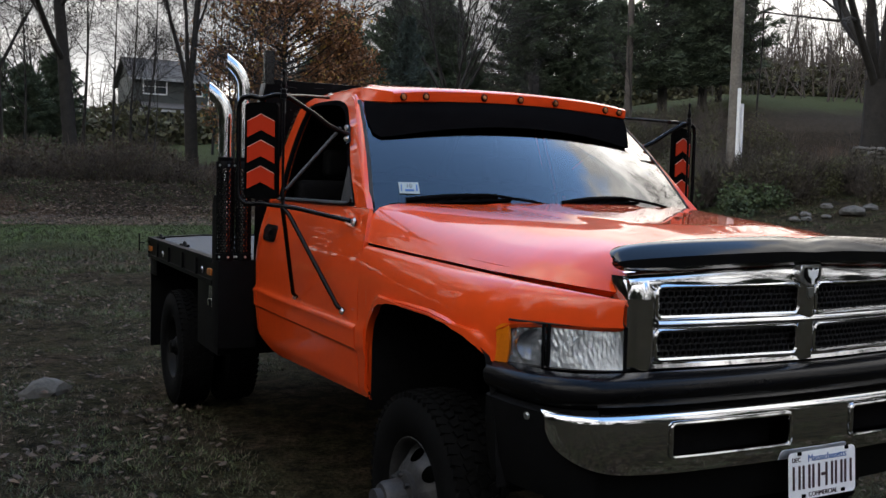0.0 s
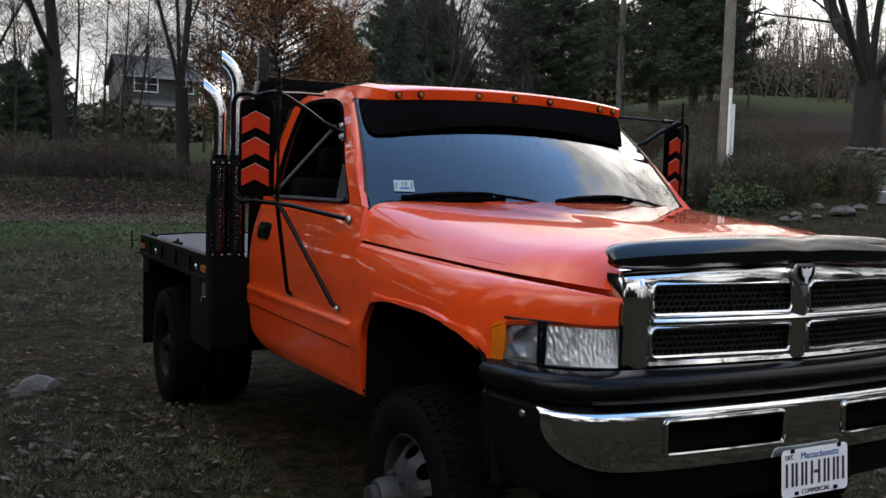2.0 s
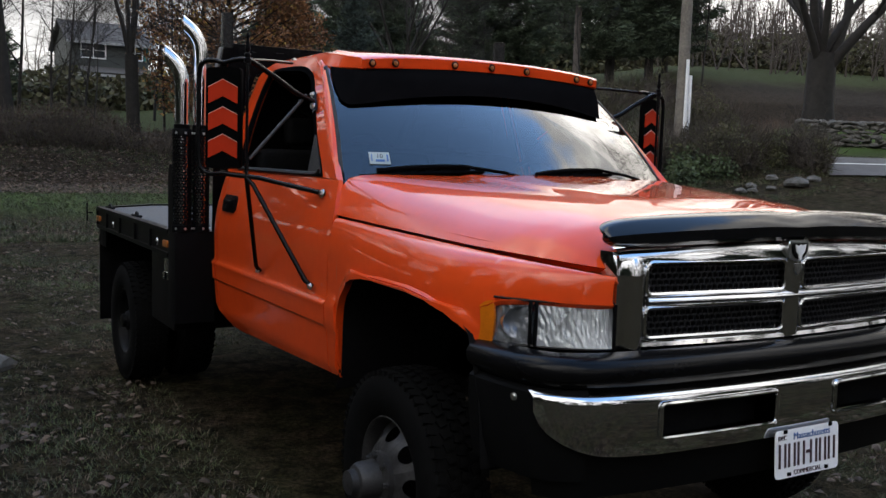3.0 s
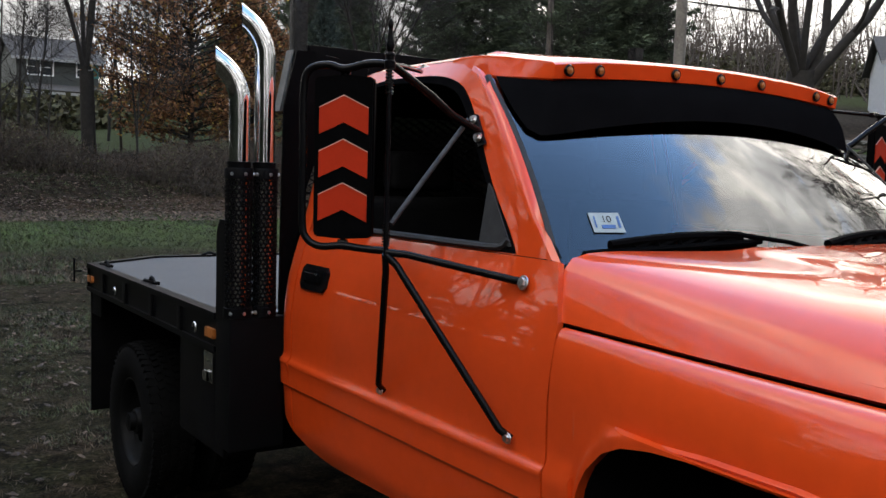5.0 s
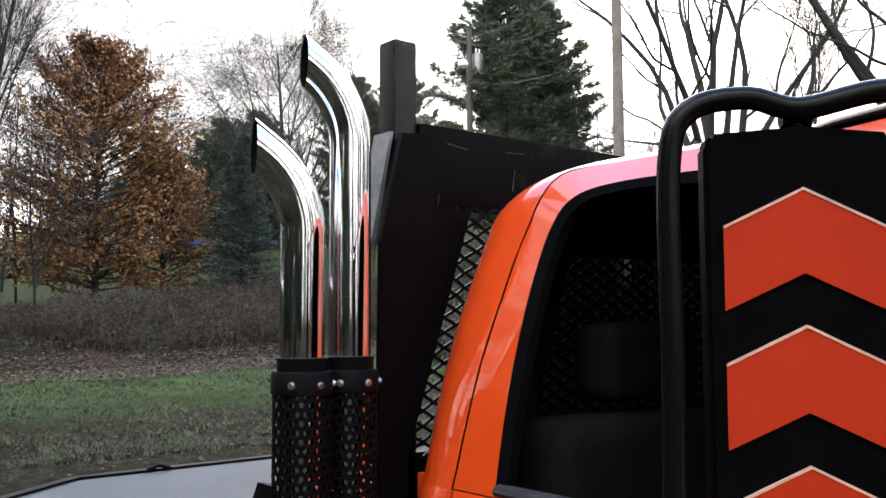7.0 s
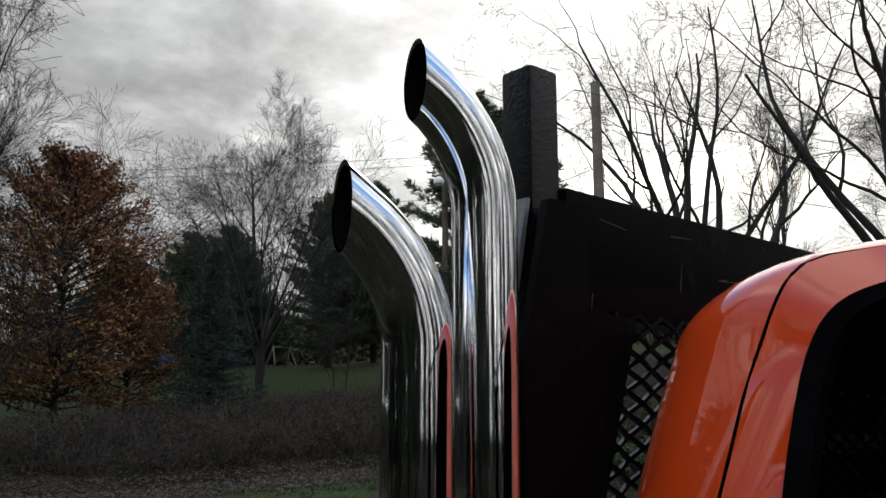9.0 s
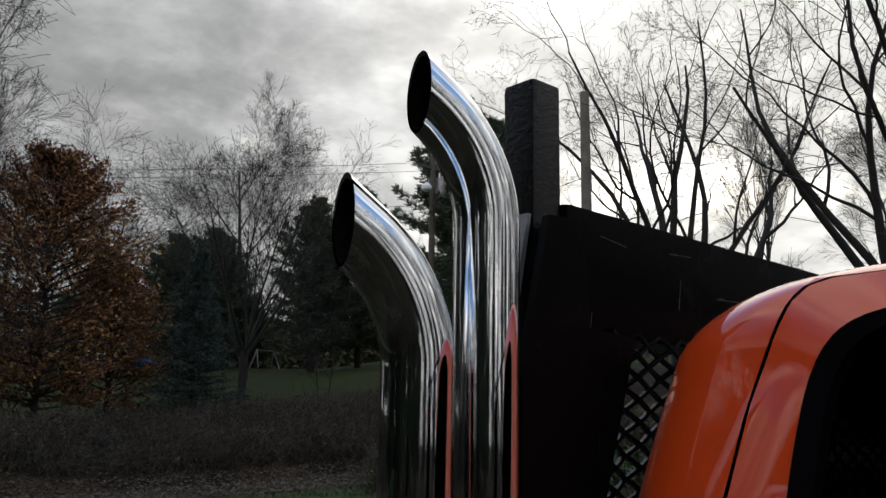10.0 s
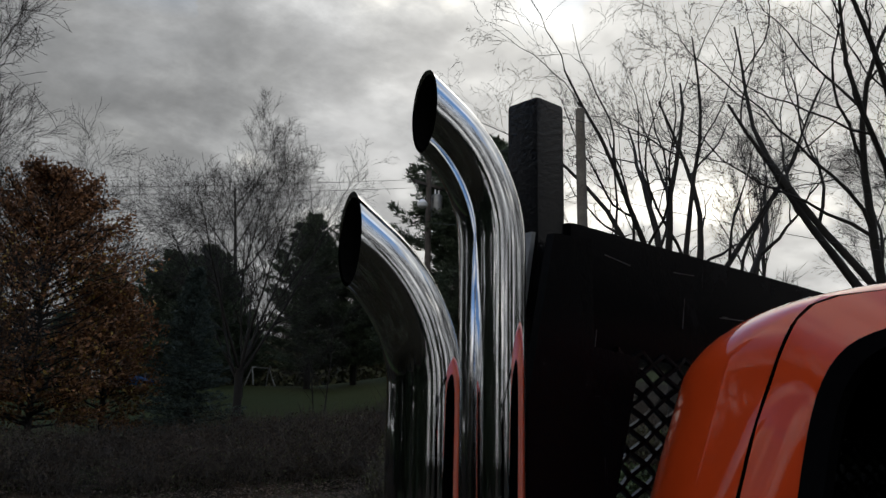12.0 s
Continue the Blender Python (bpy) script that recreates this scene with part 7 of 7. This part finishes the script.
scatter("understory", "low dark growth under the far trees", "undergrowth", OLIVE, understory)
scatter("far_wood", "grey leafless wood in the distance", "woods", TWIG, far_wood)
scatter("brush", "tangle of bare brown brush on the bank", "brush", STRAW, brush_stems)
scatter("brush_leaves", "dry brown leaves clinging to the brush", "brush", DRYLEAF, brush_leaves)
scatter("olive_brush", "low olive-green growth among the brush", "brush", OLIVE, lambda hp: brush_leaves(hp, 78, 26000, 0.0))
scatter("roadside_brush", "tall brown tangle beside the road", "brush", STRAW, roadside_stems)
scatter("roadside_leaves", "olive and brown leaves on the roadside tangle", "brush", OLIVE, roadside_leaves)
scatter("shrub_foliage", "low green shrubs at the wood's edge", "shrubs", SHRUB, shrub_leaves)


def blades(heap, seed=81, count=120000, low=0.0):
    """Tufts of a few bent blades each."""
    rng = random.Random(seed)
    for k in range(count):
        if rng.random() < 0.66:
            x, y = rng.uniform(-8, 7), rng.uniform(-1.5, 13)
        else:
            x, y = rng.uniform(-4, 24), rng.uniform(12, 26)
        n = noise.noise((x * 0.9, y * 0.9, 1)) + 0.6 * noise.noise((x * 3.1, y * 3.1, 2))
        if n < (-0.12 if y < 14 else -0.5) - low:
            continue
        far = y > 12
        if far and low and y > 15:                            # the strip beyond stays green
            continue
        if abs(x) < 1.0 and 0.2 < y < 5.2:                    # no blades under the truck, so its shade looks deeper
            continue
        z = height(x, y) - 0.02
        for m in range(5):
            p = Vector((x + rng.uniform(-0.03, 0.03), y + rng.uniform(-0.03, 0.03), z))
            h = rng.uniform(0.016, 0.042) * (2.2 if far else 1.0)
            a, t = rng.uniform(0, 6.283), rng.uniform(0.3, 1.9)
            d = Vector((math.cos(a) * t, math.sin(a) * t, 1.0))
            s = Vector((-math.sin(a), math.cos(a), 0)) * (0.006 if far else 0.0036)
            b = len(heap.V)
            heap.V += [p - s, p + s, p + d * h]
            heap.F.append((b, b + 1, b + 2))


def litter(heap):
    rng = random.Random(82)
    for k in range(42000):
        if k % 2:
            x, y = rng.uniform(-8, 8), rng.uniform(-1.5, 14)
        else:
            x, y = rng.uniform(-8, 22), rng.uniform(21.4, 23.4) if rng.random() < 0.65 else rng.uniform(23.4, 29)
        # leaves left out here too, to darken the shade beneath the truck
        if abs(x) < 1.05 and 0.1 < y < 6.0:
            continue
        z = height(x, y) + 0.012 + 0.02 * rng.random()
        l = 0.018 + 0.055 * rng.random() ** 2 if y < 20 else rng.uniform(0.04, 0.11)
        if y < 14 and noise.noise((x * 0.7, y * 0.7, 9)) < 0.05 + 0.02 * y and rng.random() < 0.7:
            continue
        a = rng.uniform(0, 2 * math.pi)
        d = Vector((math.cos(a), math.sin(a), rng.uniform(-0.25, 0.35)))
        s = Vector((-d.y, d.x, rng.uniform(-0.5, 0.5))) * l * 0.38
        p = Vector((x, y, z))
        b = len(heap.V)
        heap.V += [p, p + d * l * 0.35 + s, p + d * l, p + d * l * 0.35 - s, p + d * l * 0.5 + Vector((0, 0, l * 0.2))]
        heap.F += [(b, b + 1, b + 4), (b + 1, b + 2, b + 4), (b + 2, b + 3, b + 4), (b + 3, b, b + 4)]


scatter("dead_grass", "dry straw-coloured grass among the green", "grass", DEADGRASS, lambda hp: blades(hp, 83, 40000, 0.25))
scatter("grass", "short patchy autumn grass", "grass", BLADE, blades)
scatter("leaf_litter", "fallen brown leaves scattered over the lawn", "leaves", LEAF, litter)


# ---------------------------------------------------------------- houses, poles, road and yard things
SIDING = material("grey_green_siding", (0.038, 0.044, 0.043), 0.75, 0, 0, 0.15, 3, 0.2, 30)
ROOF = material("dark_shingles", (0.050, 0.047, 0.045), 0.9, 0, 0, 0.3, 6, 0.6, 30)
WHITEWOOD = material("white_painted_wood", (0.70, 0.71, 0.72), 0.6, 0, 0, 0.08, 5)
PALEWALL = material("off_white_clapboard", (0.46, 0.47, 0.48), 0.7, 0, 0, 0.12, 4, 0.2, 30)
GREYWOOD = material("weathered_white_trim", (0.26, 0.27, 0.275), 0.7, 0, 0, 0.15, 5)
PANE = material("window_pane", (0.02, 0.025, 0.03), 0.05, 0, 0, 0.1, 3)
TEAL = material("teal_shutter", (0.03, 0.14, 0.13), 0.6, 0, 0, 0.1, 6)
POLE = material("weathered_pole_wood", (0.19, 0.172, 0.150), 0.9, 0, 0, 0, 2.5, 0.5, 30, color2=(0.095, 0.082, 0.070))
DARKPOLE = material("dark_pole_wood", (0.10, 0.085, 0.075), 0.9, 0, 0, 0, 2.5, 0.5, 30, color2=(0.05, 0.042, 0.038))
WIRE = material("black_cable", (0.012, 0.012, 0.012), 0.6, 0, 0, 0.1, 5)
ASPHALT = material("asphalt", (0.055, 0.055, 0.058), 0.85, 0, 0, 0.2, 3, 0.5, 80)
LINE = material("white_road_line", (0.6, 0.6, 0.58), 0.7, 0, 0, 0.2, 3)
STONE = material("field_stone", (0.115, 0.110, 0.102), 0.9, 0, 0, 0, 4, 0.7, 25, color2=(0.040, 0.039, 0.035))
TARP = material("blue_tarp", (0.05, 0.17, 0.50), 0.5, 0, 0, 0.25, 4)
CARPAINT = material("dark_car_paint", (0.025, 0.027, 0.032), 0.25, 0, 0.8, 0.1, 3)


def gable_house(name, label, at, w, d, eave, ridge, wall_mat, windows, porch=False, turn=0.0):
    """Origin at the front left corner on the ground; the front faces -y."""
    h = thing(name, label, "house", at)
    h.rotation_euler = (0, 0, radians(turn))
    bm = bmesh.new()
    box(bm, (0, 0, -0.5), (w, d, eave))
    for x0, x1 in ((0, 0.01), (w - 0.01, w)):
        prism(bm, [(0, eave), (d, eave), (d / 2, ridge)], x1 - x0, lambda u, v, q, x0=x0: (x0 + q, u, v))
    n = int(eave / 0.16)
    rows = []
    for k in range(n):                                        # lapped siding
        z = eave * k / n
        rows += [[(-0.004, -0.022, z), (w + 0.004, -0.022, z)], [(-0.004, -0.004, z + eave / n), (w + 0.004, -0.004, z + eave / n)]]
    grid(bm, rows)
    part("wall", bm, wall_mat, h, smooth=False)
    bm = bmesh.new()
    for s in (0, 1):
        a, b = ((-0.45, eave - 0.18), (d / 2, ridge)) if s == 0 else ((d / 2, ridge), (d + 0.45, eave - 0.18))
        prism(bm, [a, b, (b[0], b[1] + 0.16), (a[0], a[1] + 0.16)], w + 0.8, lambda u, v, q: (-0.4 + q, u, v))
    part("roof", bm, ROOF, h, "dark shingle roof", smooth=False)
    bm = bmesh.new()
    box(bm, (-0.4, -0.50, eave - 0.20), (w + 0.4, -0.44, eave - 0.02))
    part("gutter", bm, GREYWOOD, h)
    for x, z, ww, hh, shut in windows:
        bm = bmesh.new()
        ring_sheet(bm, [(x - 0.09, z - 0.09), (x + ww + 0.09, z - 0.09), (x + ww + 0.09, z + hh + 0.09), (x - 0.09, z + hh + 0.09)], [(x, z), (x + ww, z), (x + ww, z + hh), (x, z + hh)], (x + ww / 2, z + hh / 2), lambda u, v: (u, -0.06, v))
        thicken(bm, 0.05)
        box(bm, (x + ww / 2 - 0.03, -0.06, z), (x + ww / 2 + 0.03, -0.02, z + hh))
        box(bm, (x, -0.055, z + hh / 2 - 0.02), (x + ww, -0.02, z + hh / 2 + 0.02))
        win = part("window", bm, WHITEWOOD, h, "white framed window", smooth=False)
        bm = box(bmesh.new(), (x, -0.03, z), (x + ww, -0.024, z + hh))
        part("pane", bm, PANE, win, smooth=False)
        if shut:
            bm = bmesh.new()
            box(bm, (x + ww + 0.12, -0.05, z - 0.05), (x + ww + 0.5, -0.024, z + hh + 0.05))
            part("shutter", bm, TEAL, win, "teal shutter", smooth=False)
    if porch:
        bm = bmesh.new()
        prism(bm, [(-2.4, 2.35), (0.0, 2.95), (0.0, 3.1), (-2.5, 2.5)], w, lambda u, v, q: (q, u, v))
        part("porch_roof", bm, ROOF, h, smooth=False)
        bm = box(bmesh.new(), (0, -2.45, 2.22), (w, -2.3, 2.40))
        part("porch_beam", bm, GREYWOOD, h, smooth=False)
        for k in range(5):
            bm = box(bmesh.new(), (0.1 + (w - 0.3) * k / 4, -2.42, 0), (0.24 + (w - 0.3) * k / 4, -2.3, 2.25))
            part("porch_post", bm, GREYWOOD, h, smooth=False)
    return h


gable_house("house", "grey-green two-storey house with dark roof and porch", (9.2, 72.0, height(11, 72) - 0.3), 5.6, 8.0, 4.9, 6.7, SIDING,
            [(0.75, 3.75, 1.65, 1.05, False), (4.1, 3.8, 1.0, 1.0, True), (0.9, 0.9, 1.2, 1.2, False), (3.4, 0.8, 1.4, 1.2, False)], True)
gable_house("white_house", "white clapboard house beyond the road", (44.6, 28.2, height(45, 29) + 0.4), 9.0, 6.0, 2.5, 4.1, PALEWALL,
            [(1.2, 0.9, 0.9, 1.3, False), (3.8, 0.9, 0.9, 1.3, False), (6.2, 0.9, 0.9, 1.3, False)], False, -50)
gable_house("shed", "small pale shed at the edge of the far lawn", (15.2, 46.5, height(16, 46)), 2.6, 2.2, 1.3, 1.9, SIDING, [(0.9, 0.5, 0.6, 0.5, False)], False)


def utility_pole(x, y, h, r, mat, label, gear):
    p = thing("utility_pole", label, "pole", (x, y, height(x, y)))
    bm = tube(bmesh.new(), [(0, 0, -0.5), (0.02, 0, h * 0.5), (0.0, 0, h)], [r, r * 0.85, r * 0.7], 14)
    part("pole", bm, mat, p)
    if gear == "transformer":
        bm = bmesh.new()
        revolve(bm, [(0.001, h - 2.1), (0.24, h - 2.1), (0.26, h - 1.2), (0.22, h - 1.1), (0.001, h - 1.05)], (0.42, -0.1, 0), "z", 20)
        tr = part("transformer", bm, STEEL, p, "grey transformer can")
        for dx in (-0.1, 0.1):
            bm = tube(bmesh.new(), [(0.42 + dx, -0.1, h - 1.1), (0.42 + dx, -0.1, h - 0.85)], 0.04, 8)
            part("bushing", bm, WHITE, tr)
        bm = tube(bmesh.new(), [(0, 0, h - 1.7), (-0.35, -0.2, h - 1.55), (-0.6, -0.3, h - 1.6)], 0.03, 6)
        part("lamp_arm", bm, STEEL, p)
        bm = bmesh.new()
        revolve(bm, [(0.08, h - 1.55), (0.14, h - 1.62), (0.24, h - 1.72), (0.22, h - 1.86), (0.10, h - 1.95), (0.001, h - 1.97)], (-0.62, -0.3, 0), "z", 16)
        part("street_lamp_head", bm, WHITE, p, "white yard lamp head")
    if gear == "conduit":
        for k, dx in enumerate((-0.02, 0.10)):
            a = Vector((dx - 0.02, -r - 0.04, 0))
            bm = tube(bmesh.new(), [a, a + Vector((0, 0, 2.8 - 0.4 * k))], 0.045, 8)
            part("conduit", bm, WHITE, p, "white plastic conduit")
    if gear == "transformer":
        bm = box(bmesh.new(), (-0.9, -0.06, h - 0.75), (0.9, 0.06, h - 0.62))
        part("cross_arm", bm, mat, p, smooth=False)
    return p


P1, P2 = (25.0, 32.6), (15.6, 16.3)
utility_pole(*P1, 10.2, 0.17, DARKPOLE, "dark wooden utility pole with transformer and lamp", "transformer")
utility_pole(*P2, 9.0, 0.165, POLE, "pale weathered utility pole with white conduits", "conduit")


def wire(a, b, sag, r=0.010):
    pts = [Vector(a).lerp(Vector(b), k / 16) - Vector((0, 0, sag * 4 * (k / 16) * (1 - k / 16))) for k in range(17)]
    ob = part("power_line", tube(bmesh.new(), pts, r, 5), WIRE)
    tagged(ob, "thin black overhead power line between poles", "cable", "overhead power lines")


t1, t2 = height(*P1) + 10.2, height(*P2) + 9.2
for dz, dx in ((-0.6, 0.8), (-0.6, -0.8), (-2.4, 0.0)):
    wire((P1[0] + dx, P1[1], t1 + dz), (-26, 64 + dx, 12.5 + dz), 1.2)
    wire((P1[0] + dx, P1[1], t1 + dz), (P2[0] + dx, P2[1], t2 + dz), 0.4)
    wire((P2[0] + dx, P2[1], t2 + dz), (60, 2 + dx, 12.0 + dz), 0.9)

# road past the yard in front of the stone wall, with a white line
rows, line = [], []
for k in range(71):
    u = 6.2 + 70 * k / 70

    def road_spot(n, lift):
        x, y = 0.80 * u + 0.60 * n, -0.60 * u + 0.80 * n
        return (x, y, height(x, y) + lift)
    rows.append([road_spot(20.9 + 4.8 * j / 10, 0.05) for j in range(11)])
    line.append([road_spot(22.55, 0.062), road_spot(22.67, 0.062)])
road = part("road", grid(bmesh.new(), rows), ASPHALT)
tagged(road, "grey asphalt road with white edge line", "road", kind="structure")
part("edge_line", grid(bmesh.new(), line), LINE, road, "white road edge line")


def rock(seed, sx, sy, sz, mat=None):
    rng = random.Random(seed)
    bm = bmesh.new()
    bmesh.ops.create_icosphere(bm, subdivisions=2, radius=1)
    off = rng.uniform(0, 50)
    for v in bm.verts:
        c = v.co.normalized()
        k = 1 + 0.35 * noise.noise(c * 1.3 + Vector((off, 0, 0))) + 0.12 * noise.noise(c * 3.1 + Vector((0, off, 0)))
        v.co = Vector((c.x * sx * k, c.y * sy * k, max(c.z, -0.5) * sz * k))
    me = bpy.data.meshes.new("stone")
    bm.to_mesh(me); bm.free()
    me.materials.append(mat or STONE)
    return me


stones = [rock(k, 0.5, 0.42, 0.34) for k in range(6)]
wall = new("stone_wall")
tagged(wall, "dry-laid field stone wall beyond the road", "wall", kind="structure")
rng = random.Random(91)
k = 0
for layer in range(6):
    for j in range(34):
        q = (j + rng.uniform(-0.2, 0.2) + 0.5 * (layer % 2)) / 34
        x, y = 25.6 + 5.2 * q, 20.6 - 7.0 * q
        ob = new("stone", stones[k % 6])
        ob.parent = wall
        ob.location = (x, y + rng.uniform(-0.08, 0.08), height(x, y) + 0.08 + 0.15 * layer)
        ob.rotation_euler = (rng.uniform(-0.3, 0.3), rng.uniform(-0.3, 0.3), rng.uniform(0, 6.3))
        ob.scale = (rng.uniform(0.24, 0.52), rng.uniform(0.35, 0.6), rng.uniform(0.18, 0.34))
        k += 1
for x, y, s in ((14.45, 13.1, 0.75), (14.75, 13.0, 0.6), (15.02, 13.3, 0.72), (15.25, 12.9, 0.6), (15.95, 12.75, 1.5), (16.35, 13.0, 0.8), (16.75, 12.9, 0.9), (16.1, 13.6, 0.8)):
    r = new("boulder", stones[k % 6])
    r.location = (x, y, height(x, y) + 0.06 * s)
    r.rotation_euler = (0, 0, rng.uniform(0, 6.3))
    r.scale = (s * 0.40, s * 0.40, s * 0.30)
    tagged(r, "rounded grey boulder in a pile beside the road", "rock", "boulders beside the road")
    k += 1
PALESTONE = material("pale_lawn_stone", (0.10, 0.093, 0.080), 0.9, 0, 0, 0, 6, 0.6, 40, color2=(0.06, 0.055, 0.048))
r = new("boulder", rock(21, 0.17, 0.10, 0.085, PALESTONE))
r.location, r.rotation_euler = (-1.95, 5.0, 0.02), (0, 0, 0.5)
tagged(r, "flat pale stone half buried in the lawn", "rock")

# swing frame, tarp heap and parked car on the far lawn
sw = thing("swing_frame", "small pale wooden swing frame on the far lawn", "swing", (24.4, 45.0, height(24.4, 45)))
for dx in (-0.5, 0.5):
    for dy in (-0.45, 0.45):
        bm = tube(bmesh.new(), [(dx * 1.3, dy, 0), (dx, 0, 0.95)], 0.04, 6)
        part("leg", bm, GREYWOOD, sw)
bm = tube(bmesh.new(), [(-0.55, 0, 0.95), (0.55, 0, 0.95)], 0.04, 6)
part("top_bar", bm, GREYWOOD, sw)
heap_t = thing("tarp_heap", "heap under a blue tarp by the shed", "tarp", (18.9, 47.9, height(18.9, 47.9)))
bm = bmesh.new()
bmesh.ops.create_icosphere(bm, subdivisions=3, radius=1)
for v in bm.verts:
    c = v.co
    v.co = Vector((c.x * 1.1, c.y * 0.7, max(c.z, -0.1) * 0.5 * (1 + 0.4 * noise.noise(c * 2.5))))
part("tarp", bm, TARP, heap_t)
bm = box(bmesh.new(), (-0.4, -0.3, 0.35), (0.9, 0.3, 0.62), 0.06)
part("white_sheet", bm, WHITE, heap_t)


def parked_car(at, turn):
    c = thing("parked_car", "dark station wagon parked beside the house", "car", at)
    c.rotation_euler = (0, 0, radians(turn))
    bm = bmesh.new()
    prof = [(-2.2, 0.35), (-2.25, 0.75), (-2.05, 0.95), (-1.9, 1.45), (-1.6, 1.62), (0.2, 1.62), (1.0, 1.05), (2.0, 0.92), (2.2, 0.7), (2.2, 0.35)]
    prism(bm, prof, 1.75, lambda u, v, w: (u, -0.875 + w, v))
    bmesh.ops.bevel(bm, geom=bm.edges[:], offset=0.05, segments=2, affect="EDGES")
    part("body", bm, CARPAINT, c)
    for s in (-1, 1):
        bm = bmesh.new()
        prism(bm, [(-1.75, 1.05), (-1.65, 1.5), (0.1, 1.52), (0.75, 1.05)], 0.01, lambda u, v, w: (u, s * (0.878 + w), v))
        part("side_window", bm, PANE, c, smooth=False)
        for x in (-1.4, 1.4):
            bm = revolve(bmesh.new(), [(0.001, 0.1), (0.2, 0.1), (0.22, 0.11), (0.32, 0.1), (0.33, -0.1), (0.001, -0.1)], (x, s * 0.85, 0.33), "y", 24)
            part("wheel", bm, RUBBER, c)
    return c


parked_car((7.3, 62.0, height(7.3, 62.0)), 12)


def utility_trailer(at, turn):
    """A low white flat trailer with side boards."""
    t = thing("utility_trailer", "small white flat trailer parked beside the house", "trailer", at)
    t.rotation_euler = (0, 0, radians(turn))
    part("bed", box(bmesh.new(), (-1.3, -0.7, 0.55), (1.3, 0.7, 0.63), 0.01), GREYWOOD, t)
    for s in (-1, 1):
        part("side_board", box(bmesh.new(), (-1.3, s * 0.7 - 0.02, 0.635), (1.3, s * 0.7 + 0.02, 0.85), 0.008), WHITEWOOD, t)
        wheel = revolve(bmesh.new(), [(0.001, 0.08), (0.16, 0.08), (0.17, 0.09), (0.29, 0.08), (0.30, -0.08), (0.001, -0.08)], (0.1, s * 0.82, 0.30), "y", 20)
        part("wheel", wheel, RUBBER, t)
    part("drawbar", tube(bmesh.new(), [(-1.3, 0, 0.56), (-2.2, 0, 0.48)], 0.035, 8), DARKPOLE, t)
    return t


utility_trailer((9.0, 60.5, height(9.0, 60.5) + 0.02), 8)
